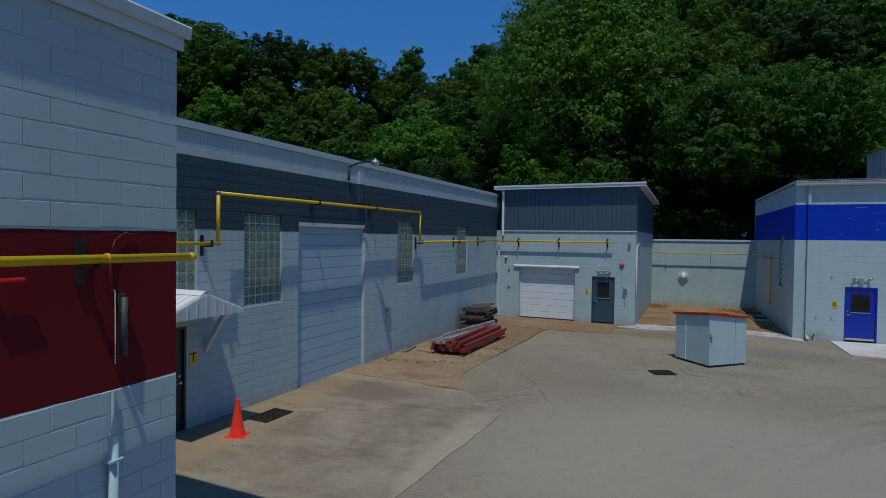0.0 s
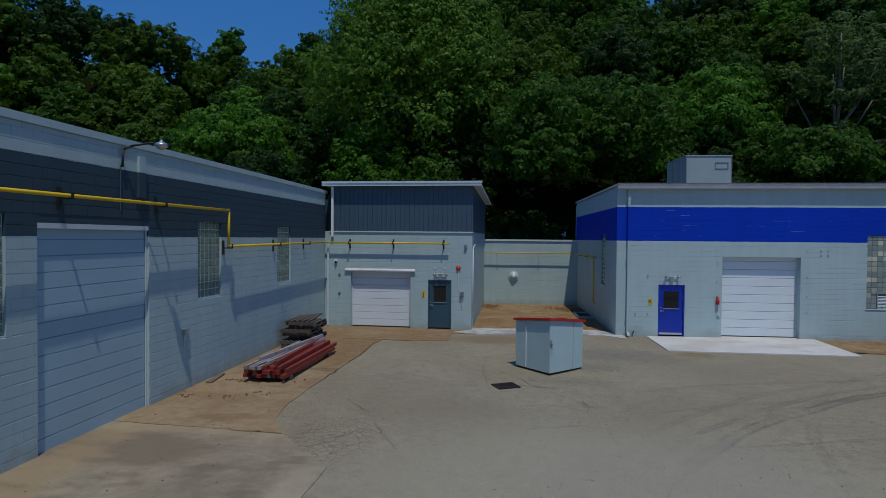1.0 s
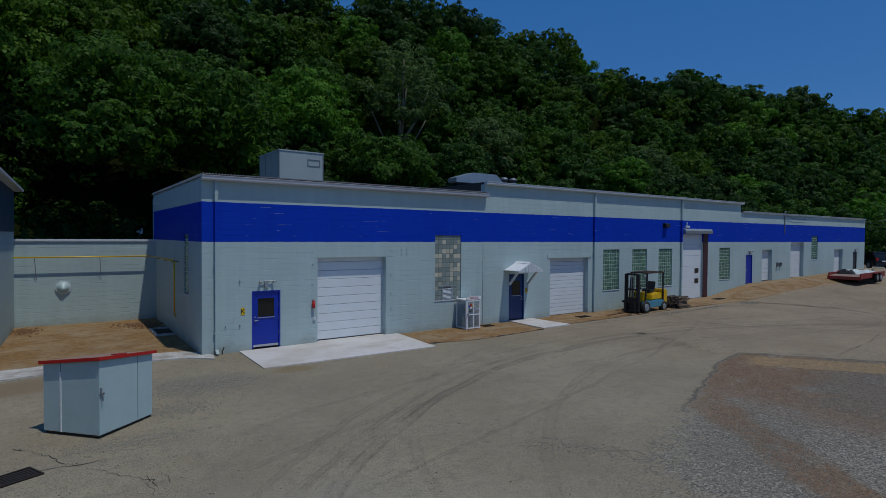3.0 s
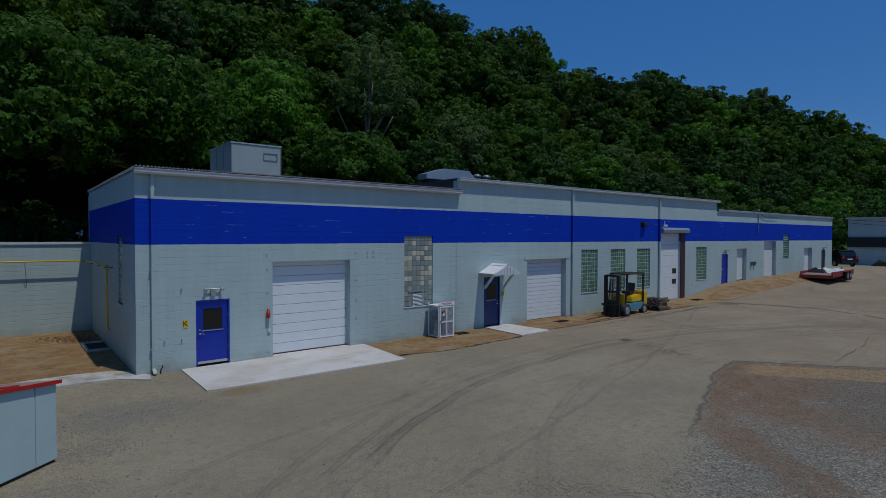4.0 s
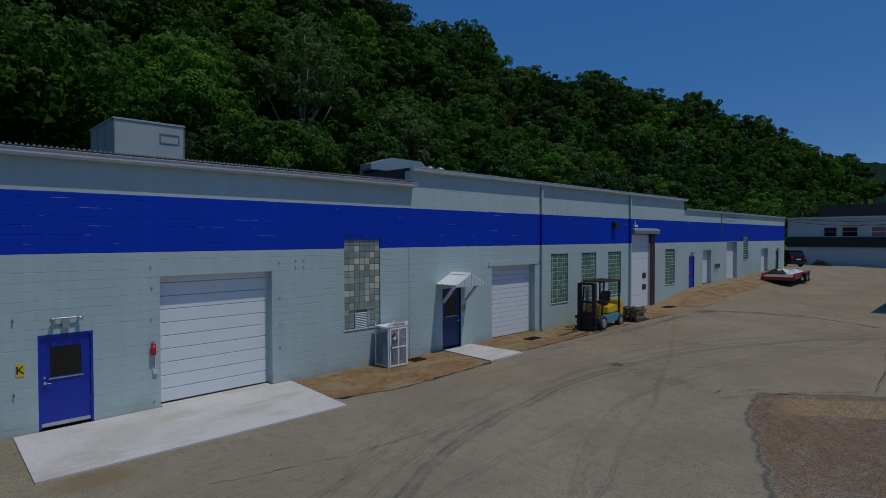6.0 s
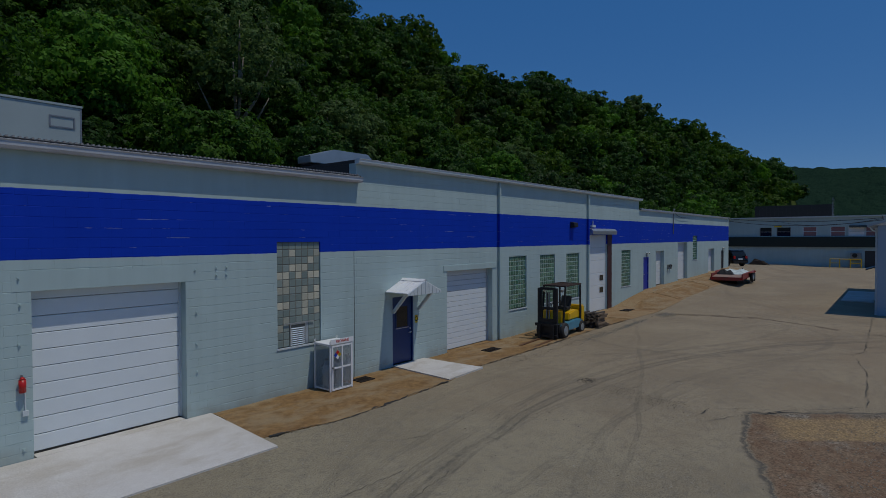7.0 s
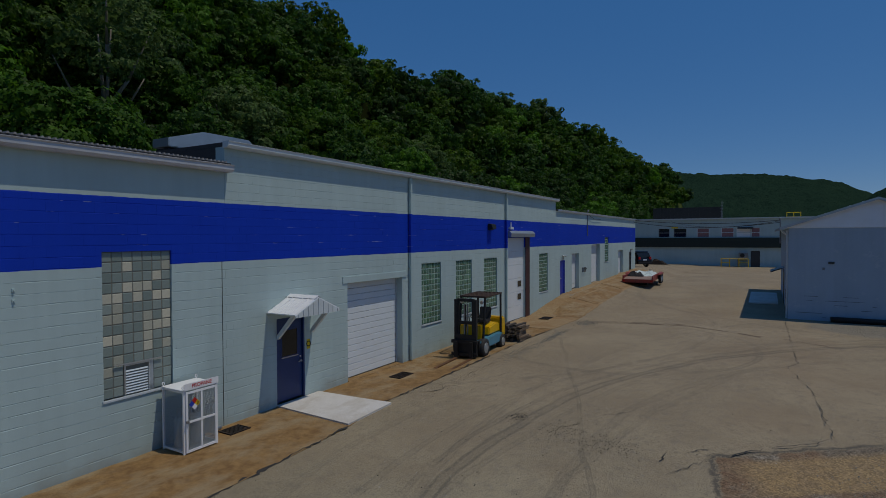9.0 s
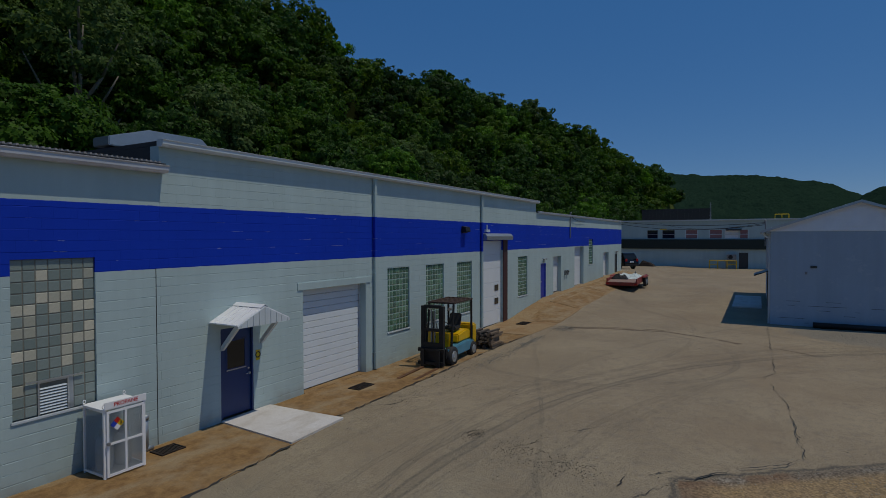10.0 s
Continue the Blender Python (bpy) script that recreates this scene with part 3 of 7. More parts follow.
def block_array(rects, proud=0.0045, joint=0.0022, cham=0.006, seed=1, upright=0.04):
    """Vertices and faces of all rects as chamfered blocks on the plane y = 0, facing -y."""
    rng = np.random.default_rng(seed)
    r = np.array(rects)
    n = len(r)
    d = proud * (0.97 + 0.06 * rng.random(n))
    x0, x1, z0, z1 = r[:, 0] + joint * (0.1 + 0.4 * upright), r[:, 1] - joint * (0.1 + 0.4 * upright), r[:, 2] + joint * (0.2 + 1.4 * rng.random(n)), r[:, 3] - joint * (0.2 + 1.4 * rng.random(n))
    zero = np.zeros(n)
    back = [(x0, zero, z0), (x1, zero, z0), (x1, zero, z1), (x0, zero, z1)]
    cx = cham * upright
    lo, hi = cham * (0.15 + 1.5 * rng.random(n) ** 2), cham * (0.15 + 1.5 * rng.random(n) ** 2)
    front = [(x0 + cx, -d, z0 + lo), (x1 - cx, -d, z0 + lo), (x1 - cx, -d, z1 - hi), (x0 + cx, -d, z1 - hi)]
    v = np.stack([np.stack(p, 1) for p in back + front], 1).reshape(-1, 3)
    f = np.array([(4, 5, 6, 7), (0, 1, 5, 4), (1, 2, 6, 5), (2, 3, 7, 6), (3, 0, 4, 7)])
    q = (np.arange(n)[:, None, None] * 8 + f[None]).reshape(-1, 4)
    return v, q


def block_skin(wall, rects, mat, m, near, seed=1, **joints):
    """Blocks on a wall: those within near(s, z) are parts of their own, the rest is one mesh."""
    own = [r for r in rects if near((r[0] + r[1]) / 2, (r[2] + r[3]) / 2)]
    rest = [r for r in rects if r not in set(own)]
    if rest:
        v, q = block_array(rest, seed=seed, **joints)
        ob = new("blockwork", array_mesh("blockwork", v, q, mat))
        hang(ob, wall, m)
        tagged(ob, kind="stuff")
    cache = {}
    rng = random.Random(seed)
    for p, q, a, b in own:
        key = (round(q - p, 2), round(b - a, 2), rng.randrange(2))
        if key not in cache:
            v, f = block_array([(-key[0] / 2, key[0] / 2, 0, key[1])], seed=key[2], **joints)
            cache[key] = array_mesh("block", v, f, mat)
        shared("block", cache[key], wall, m @ Matrix.Translation(((p + q) / 2, 0, a)))


def interp(x, xs, ys):
    return float(np.interp(x, xs, ys))


def wall_base(x):
    """Height of the paving along the long facade."""
    return interp(x, (-12, 3, 10, 24, 31, 34.5, 37, 40, 45, 50, 62, 90), (0.44, 0.45, 0.47, 0.48, 0.6, 0.66, 1.0, 1.3, 1.4, 1.5, 1.78, 0.8))


def ground_z(x, y):
    yard = interp(x, (14, 55, 92, 300), (0.46, 0.99, 0.66, 0.6))
    w = min(1.0, max(0.0, (y - 19.6) / 3.0))
    w = w * w * (3 - 2 * w)
    near = yard + (wall_base(x) - yard) * w if y < 34 else wall_base(x)
    return near


def ridge_y(x):
    return interp(x, (-200, 150, 200, 310, 420), (78, 76, 62, 54, 30))


RIDGE_X = (-140, -88, -75, -65, -57, -48, -42, -33, -30, -26, -20, -14, 0, 32, 48, 55, 59, 67, 75, 87, 105, 118, 130, 158, 166, 176, 184, 208, 227, 243, 260, 300, 312, 325, 340, 400)
RIDGE_Z = (50, 47.5, 42.4, 39, 36, 32.8, 31.3, 29.8, 32, 34.3, 36, 38, 40, 40, 42.2, 39.3, 42, 42.3, 41.7, 40.6, 40.3, 42.6, 43.6, 44.4, 45.4, 43.4, 41, 40.2, 40.3, 36.5, 36, 39, 40.5, 29.5, 20, 10)


def ridge_z(x):
    """Height of the tree tops along the ridge."""
    return interp(x, RIDGE_X, RIDGE_Z) + 2.2


def canopy_z(x, y):
    """Height of the tree tops on the hillside."""
    r, h = ridge_y(x), ridge_z(x)
    t = (y - 38) / (r - 38)
    if t < 0:
        return 6.0
    return 9.0 + (h - 9.0) * interp(t, (0, 0.35, 0.6, 0.85, 1.0, 1.5), (0, 0.18, 0.40, 0.75, 0.98, 0.85))


def hill_z(x, y):
    if y < 34.5:
        return 0.0
    w = min(1.0, (y - 34.5) / 6.0)
    return max(0.0, canopy_z(x, y) - 10.0) * w


def fbm(x, y, s):
    return noise.noise((x * s, y * s, 0.37)) + 0.5 * noise.noise((x * s * 2.1, y * s * 2.1, 1.7))


# ---- ground ----
def build_ground():
    xs = np.unique(np.concatenate([[-1600, -800, -400, -220], np.arange(-150, -20, 6), np.arange(-20, 70, 0.8), np.arange(70, 120, 3), np.arange(120, 440, 8), [480, 600, 900, 1600]]))
    ys = np.unique(np.concatenate([[-1600, -700, -300, -120, -60, -30], np.arange(-16, 34.4, 0.7), [34.5], np.arange(35.5, 110, 3.0), [120, 140, 180, 300, 600, 1600]]))
    verts = []
    for y in ys:
        for x in xs:
            z = ground_z(x, y) + hill_z(x, y)
            if y < 19.5:
                z += 0.03 * fbm(x, y, 0.16) * min(1.0, max(0.0, (x + 4.6) / 1.5))
                z -= 0.12 * math.exp(-((x - 18) / 5) ** 2 - ((y - 8.5) / 3.5) ** 2)
            verts.append((x, y, z))
    n = len(xs)
    q = [(j * n + i, j * n + i + 1, (j + 1) * n + i + 1, (j + 1) * n + i) for j in range(len(ys) - 1) for i in range(n - 1)]
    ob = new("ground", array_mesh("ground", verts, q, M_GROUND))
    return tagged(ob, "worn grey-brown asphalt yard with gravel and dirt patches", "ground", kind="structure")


build_ground()


def slab(name, outline, mat, label, rise=0.012, depth=0.15, joints=None, cell=0.8, jag=0.03, seed=3):
    """A paving sheet that follows the ground; outline in the plan, anticlockwise."""
    rng = random.Random(seed)
    pts = []
    n = len(outline)
    for i in range(n):
        a, b = Vector(outline[i]), Vector(outline[(i + 1) % n])
        k = max(1, int((b - a).length / 0.45))
        side = Vector((b - a).yx).normalized() if (b - a).length else Vector((0, 0))
        for t in range(k):
            pts.append(a.lerp(b, t / k) + side * rng.uniform(-jag, jag) * (t > 0))
    bm = bmesh.new()
    top = [bm.verts.new((p.x, p.y, 0)) for p in pts]
    bm.faces.new(top)
    lo = [min(p[i] for p in pts) for i in (0, 1)]
    hi = [max(p[i] for p in pts) for i in (0, 1)]
    for axis in (0, 1):
        v = lo[axis] + cell
        while v < hi[axis]:
            co, no = [0, 0, 0], [0, 0, 0]
            co[axis], no[axis] = v, 1
            bmesh.ops.bisect_plane(bm, geom=bm.verts[:] + bm.edges[:] + bm.faces[:], plane_co=co, plane_no=no)
            v += cell
    for v in bm.verts:
        v.co.z = ground_z(v.co.x, v.co.y) + rise
    ext = bmesh.ops.extrude_face_region(bm, geom=bm.faces[:])
    for v in [g for g in ext["geom"] if isinstance(g, bmesh.types.BMVert)]:
        v.co.z -= depth
    bmesh.ops.recalc_face_normals(bm, faces=bm.faces)
    me = bpy.data.meshes.new(name)
    bm.to_mesh(me)
    bm.free()
    me.materials.append(mat)
    return tagged(new(name, me), label, "pavement", kind="structure")


slab("pavement", [(-10.6, 1.0), (-5.2, 1.0), (-5.05, 5.2), (-4.82, 8.0), (-4.74, 9.4), (-6.05, 10.8), (-9.9, 11.15)], M_CONC_OLD, "old grey concrete apron with dark scuffs beside the slate-banded wall", 0.015)
slab("pavement", [(-9.9, 11.18), (-6.08, 10.84), (-6.55, 11.7), (-6.68, 12.6), (-6.6, 14.4), (-6.48, 15.9), (-9.75, 16.1)], M_CONC_BUFF, "buff stained concrete strip along the slate-banded wall", 0.015)
slab("pavement", [(-9.75, 16.14), (-6.47, 15.94), (-6.36, 17.4), (-6.26, 18.6), (-6.3, 20.0), (-6.1, 20.95), (-9.6, 21.1)], M_CONC_MUD, "mud-stained concrete strip along the slate-banded wall", 0.015)
slab("pavement", [(-9.6, 21.14), (-6.1, 20.99), (-4.9, 20.9), (-3.62, 21.1), (-3.6, 22.6), (-2.7, 23.0), (-2.7, 23.7), (-9.6, 24.2)], M_CONC_MUD, "brown mud-stained concrete in front of a roller door", 0.018)
slab("pavement", [(-2.9, 23.9), (2.95, 23.3), (2.95, 33.2), (-2.5, 33.2)], M_CONC_BROWN, "brown stained concrete floor of a recessed yard", 0.03)
slab("pavement", [(-3.55, 22.95), (-2.5, 22.65), (-1.0, 22.9), (0.6, 23.1), (1.6, 23.1), (2.5, 22.95), (3.2, 22.3), (3.3, 22.9), (2.93, 23.7), (2.5, 24.1), (1.5, 24.3), (0.0, 24.2), (-1.4, 24.1), (-2.8, 24.0), (-2.9, 23.55)], M_PUTTY, "rough limewashed kerb strip across the recess", 0.045, 0.2, jag=0.06)
slab("pavement", [(10.44, 20.72), (12.2, 20.36), (14.0, 20.4), (15.5, 20.45), (16.5, 20.5), (18.4, 20.88), (21.0, 20.82), (24.0, 20.8), (28.2, 20.75), (30.55, 20.55), (30.95, 23.05), (10.6, 23.05)], M_CONC_BROWN, "brown mud-stained concrete apron along the blue-banded facade", 0.012)
slab("pavement", [(30.6, 20.5), (32.1, 20.42), (33.7, 20.3), (36.5, 20.4), (40.4, 20.6), (49.5, 20.8), (61.0, 21.3), (61.0, 23.05), (31.0, 23.05)], M_CONC_TAN, "tan concrete apron in front of a tall door", 0.014)
slab("pavement", [(34.3, 20.35), (37.8, 20.65), (38.1, 22.3), (34.3, 22.0)], M_CONC_BROWN, "rusty brown square in the tan apron", 0.024)
slab("pavement", [(38.7, 20.68), (44.4, 20.72), (46.0, 20.85), (46.4, 22.3), (38.9, 22.35)], M_CONC_BROWN, "rusty brown square in the tan apron", 0.024)
slab("pavement", [(46.3, 20.9), (50.0, 21.0), (60.0, 21.5), (60.0, 22.7), (46.7, 22.5)], M_CONC_BROWN, "rusty brown strip in the tan apron", 0.024)
slab("pavement", [(4.12, 20.12), (10.38, 20.02), (10.56, 23.08), (4.18, 23.08)], M_CONC_WHITE, "pale new concrete pad in front of a roller door", 0.035, 0.2, jag=0.0)
slab("pavement", [(7.1, 23.09), (9.96, 23.09), (9.96, 23.36), (7.1, 23.36)], M_CONC_WHITE, "pale concrete threshold of a roller door", 0.035, 0.1, jag=0.0)
slab("pavement", [(19.56, 23.07), (22.38, 23.07), (22.38, 23.36), (19.56, 23.36)], M_CONC_BROWN, "stained concrete threshold of a roller door", 0.012, 0.1, jag=0.0)
slab("pavement", [(16.5, 20.55), (18.3, 20.62), (18.25, 23.08), (16.7, 23.08)], M_CONC_WHITE, "pale concrete ramp slab below a blue door", 0.05, 0.2, jag=0.0)
slab("pavement", [(44.0, 11.6), (50.0, 11.6), (50.0, 13.1), (44.0, 13.1)], M_CONC_WHITE, "pale concrete stoop beside a white gabled building", 0.08, 0.2, jag=0.0)


def ribbon(points, width, seed, wander=0.045):
    """Vertices and faces of a crack that wanders along the points."""
    rng = random.Random(seed)
    line = []
    for a, b in zip(points, points[1:]):
        a, b = Vector(a), Vector(b)
        k = max(2, int((b - a).length / 0.12))
        line += [a.lerp(b, i / k) + Vector((rng.uniform(-1, 1), rng.uniform(-1, 1))) * wander for i in range(k)]
    line.append(Vector(points[-1]))
    v, q = [], []
    for i, p in enumerate(line):
        d = (line[min(i + 1, len(line) - 1)] - line[max(i - 1, 0)]).normalized()
        w = 0.8 * width * max(0.08, 1.6 * (0.5 + noise.noise((p.x * 1.7, p.y * 1.7, seed * 3.1))) * rng.uniform(0.5, 1.3))
        for s in (-0.5, 0.5):
            x, y = p.x - d.y * w * s, p.y + d.x * w * s
            v.append((x, y, ground_z(x, y) + 0.03 * (fbm(x, y, 0.16) * min(1.0, max(0.0, (x + 4.6) / 1.5)) if y < 19.5 else 0) + 0.008 + (0.022 if x < -4.7 or y > 20.4 else 0)))
        if i:
            q.append((2 * i - 2, 2 * i, 2 * i + 1, 2 * i - 1))
    return v, q


def build_cracks():
    V, Q = [], []
    lines = [
        ([(-5.4, 13.2), (-4.7, 12.3), (-4.2, 11.2), (-3.7, 10.3)], 0.025), ([(-2.6, 10.6), (-1.5, 11.6), (0.0, 12.0)], 0.014),
        ([(-2.2, 18.4), (-2.25, 16.5), (-2.1, 14.95)], 0.016), ([(0.2, 13.8), (0.15, 12.9)], 0.014), ([(0.4, 13.9), (0.45, 13.3)], 0.014),
        ([(-6.58, 14.4), (-6.46, 15.9), (-6.25, 18.6), (-6.28, 20.0), (-6.08, 20.95), (-4.9, 20.88)], 0.03), ([(4.5, 17.6), (8.5, 17.0), (10.2, 17.9)], 0.012),
        ([(10.6, 20.68), (12.2, 20.34), (14.0, 20.38), (16.4, 20.48)], 0.16), ([(18.4, 20.86), (21.0, 20.8), (24.0, 20.78), (28.2, 20.72), (30.5, 20.5)], 0.12), ([(19.3, 20.75), (19.9, 20.2), (20.5, 20.1), (20.9, 19.7)], 0.05), ([(21.2, 19.6), (22.6, 19.2)], 0.04), ([(-9.6, 11.16), (-8.0, 11.0), (-6.1, 10.82)], 0.016),
        ([(37.5, 11.42), (28.0, 11.32), (27.4, 11.65), (24.74, 11.16), (20.9, 10.97)], 0.04),
        ([(20.0, 15.6), (21.6, 14.2)], 0.02), ([(-0.34, 14.23), (0.23, 13.55), (0.29, 12.72)], 0.03), ([(-1.78, 16.5), (-1.31, 15.9), (-0.94, 15.1), (-0.34, 14.3)], 0.025), ([(-1.3, 15.0), (-0.2, 14.9), (0.4, 15.3)], 0.02),
        ([(19.0, 13.2), (18.4, 13.9), (17.9, 14.0)], 0.05), ([(11.0, 18.9), (13.2, 17.9)], 0.015), ([(6.2, 18.0), (8.6, 17.4), (11.2, 17.3)], 0.02), ([(9.2, 16.2), (11.6, 16.6)], 0.02),
        ([(31.2, 13.9), (29.8, 13.2)], 0.03), ([(18.7, 13.0), (19.6, 12.2), (20.4, 11.3), (20.95, 10.95)], 0.05), ([(17.2, 13.9), (18.1, 13.4), (18.75, 13.0)], 0.02),
        ([(-9.2, 16.0), (-6.4, 16.1)], 0.03),
    ]
    for i, (pts, w) in enumerate(lines):
        v, q = ribbon(pts, w * 0.55, i)
        Q += [tuple(k + len(V) for k in f) for f in q]
        V += v
    ob = new("crack", array_mesh("crack", V, Q, M_CRACK))
    tagged(ob, "thin dark cracks in the worn asphalt", "crack", kind="stuff")


build_cracks()


def build_streak():
    """A long rusty wheel streak across the yard."""
    V, Q = [], []
    for i, pts in enumerate(([(32.7, 19.9), (33.8, 17.6), (34.2, 15.3), (33.3, 13.4), (32.6, 12.4)], [(33.2, 19.5), (34.15, 17.6), (34.5, 15.5)], [(32.5, 11.6), (31.9, 10.5), (31.2, 9.7)])):
        v, q = ribbon(pts, (0.22, 0.10, 0.08)[i], 60 + i, 0.03)
        Q += [tuple(k + len(V) for k in f) for f in q]
        V += v
    ob = new("rust_streak", array_mesh("rust_streak", V, Q, plain("rusty_wheel_dirt", (0.150, 0.105, 0.068), 0.9, 0.0, 0.35, 2.0)))
    tagged(ob, "rusty brown wheel streak across the asphalt", "stain", kind="stuff")


build_streak()


def pebbles(name, spots, n, size, mat, label, seed, category="gravel"):
    """Loose small stones or leaves on the ground, one mesh."""
    rng = random.Random(seed)
    V, Q = [], []
    for _ in range(n):
        cx, cy, rx, ry = rng.choice(spots)
        x, y = rng.gauss(cx, rx), rng.gauss(cy, ry)
        s = size * rng.uniform(0.4, 1.5)
        a = rng.uniform(0, 6.28)
        z = ground_z(x, y) + 0.03 * (fbm(x, y, 0.16) * min(1.0, max(0.0, (x + 4.6) / 1.5)) if y < 19.5 else 0) + (0.03 if y > 23.3 else 0.015 if x < -6.2 else 0.0)
        k = len(V)
        for r, h in ((1.0, 0.0), (0.6, 0.7)):
            for i in range(4):
                t = a + i * math.pi / 2
                w = s * r * rng.uniform(0.7, 1.2)
                V.append((x + w * math.cos(t), y + w * math.sin(t), z - 0.12 * math.exp(-((x - 18) / 5) ** 2 - ((y - 8.5) / 3.5) ** 2) * (y < 19.5) + s * h))
        Q += [(k + i, k + (i + 1) % 4, k + 4 + (i + 1) % 4, k + 4 + i) for i in range(4)] + [(k + 4, k + 5, k + 6, k + 7)]
    ob = new(name, array_mesh(name, V, Q, mat))
    return tagged(ob, label, category, kind="stuff")


M_STONE = plain("loose_grey_stone", (0.26, 0.24, 0.19), 0.9, 0.0, 0.4, 14.0)
pebbles("gravel", [(12.0, 9.2, 1.8, 0.8), (10.0, 8.8, 1.0, 0.7), (9.0, 8.0, 1.0, 0.8), (15.5, 8.5, 2.2, 1.2), (17.5, 9.0, 2.0, 1.2)], 13000, 0.014, M_STONE, "loose grey gravel spread over dirt", 5)
pebbles("gravel", [(6.7, 11.0, 0.25, 0.2), (7.2, 10.5, 0.2, 0.25), (7.6, 9.9, 0.2, 0.25), (7.9, 9.4, 0.2, 0.2)], 700, 0.017, M_STONE, "thin windrow of loose stones on the asphalt", 19)
pebbles("gravel", [(2.2, 19.4, 0.8, 0.5), (0.2, 15.6, 0.6, 0.2), (26, 20.0, 1.2, 0.25), (29, 19.9, 0.8, 0.1), (32.8, 19.6, 0.4, 0.25), (36.5, 8.3, 1.2, 1.2)], 3600, 0.016, M_STONE, "loose small stones on the asphalt", 6)
M_PALE_STONE = plain("pale_stone_chip", (0.42, 0.40, 0.35), 0.9, 0.0, 0.3, 14.0)
M_DARK_STONE = plain("dark_stone_chip", (0.07, 0.062, 0.052), 0.9, 0.0, 0.3, 14.0)
YARD = [(-1, 12, 3.0, 4.0), (4, 13, 4.0, 3.0), (9, 15, 4.0, 2.6), (2, 9, 3.0, 2.5), (17, 17, 5.0, 2.0)]
pebbles("gravel", YARD, 1800, 0.009, M_PALE_STONE, "pale stone chips strewn over the asphalt", 15)
pebbles("gravel", YARD + [(-7, 12, 1.2, 4.0), (13.5, 20.55, 1.5, 0.1), (23, 20.2, 2.5, 0.12), (18.95, 17.35, 0.2, 0.12), (18.6, 16.1, 0.35, 0.3), (18.2, 15.0, 0.3, 0.35)], 2400, 0.011, M_DARK_STONE, "dark stone chips strewn over the asphalt", 16)
pebbles("gravel", [(1.9, 18.9, 0.8, 0.5), (1.0, 17.3, 0.5, 0.3)], 1500, 0.02, M_STONE, "patch of loose gravel behind the cabinet", 17)
pebbles("leaf_litter", [(-8.25, 13.05, 0.22, 0.12), (-7.64, 13.46, 0.22, 0.12), (-9.28, 13.12, 0.22, 0.12), (-7.28, 14.76, 0.22, 0.12), (-8.85, 14.57, 0.22, 0.12)], 60, 0.032, M_DRY_LEAF, "rusty brown litter on the tan concrete", 18, "leaf litter")
pebbles("leaf_litter", [(2.1, 31.2, 0.45, 0.35), (2.4, 30.6, 0.3, 0.3), (-2.1, 31.8, 0.25, 0.5)], 500, 0.05, M_DRY_LEAF, "brown dry leaves drifted against a wall", 7, "leaf litter")


# ---- building parts ----
def sectional(building, F, s0, s1, z0, z1, n, mat, recess=0.28, label="white sectional roller door, closed", lintel=None, gap=0.006, back=None):
    """A closed overhead door of horizontal sections with grooves between them."""
    door = part("roller_door", Shape().box(s0 - 0.05, s1 + 0.05, recess + 0.03, recess + 0.07, z0 - 0.2, z1 + 0.05), back or M_STEEL, building, label, F)
    h = (z1 - z0) / n
    for i in range(n):
        a, b = z0 + i * h + gap, z0 + (i + 1) * h - gap
        sh = Shape().prism([(recess, a), (recess - 0.012, a + 0.009), (recess - 0.012, b - 0.009), (recess, b), (recess + 0.029, b), (recess + 0.029, a)], s0 + 0.01, s1 - 0.01, "x")
        part("panel", sh, mat, door, m=F)
    part("seal", Shape().box(s0 + 0.01, s1 - 0.01, recess - 0.03, recess + 0.02, z0 - 0.03, z0 + 0.005), M_RUBBER, door, m=F)
    for s in (s0, s1 - 0.05):
        part("guide_rail", Shape().box(s, s + 0.05, recess - 0.045, recess - 0.024, z0, z1), M_TRIM, door, m=F)
    if lintel:
        a, b, h0, h1 = lintel
        part("lintel", Shape().box(a, b, -0.05, 0.12, h0, h1), M_TRIM, building, m=F, bevel=0.008)
    return door


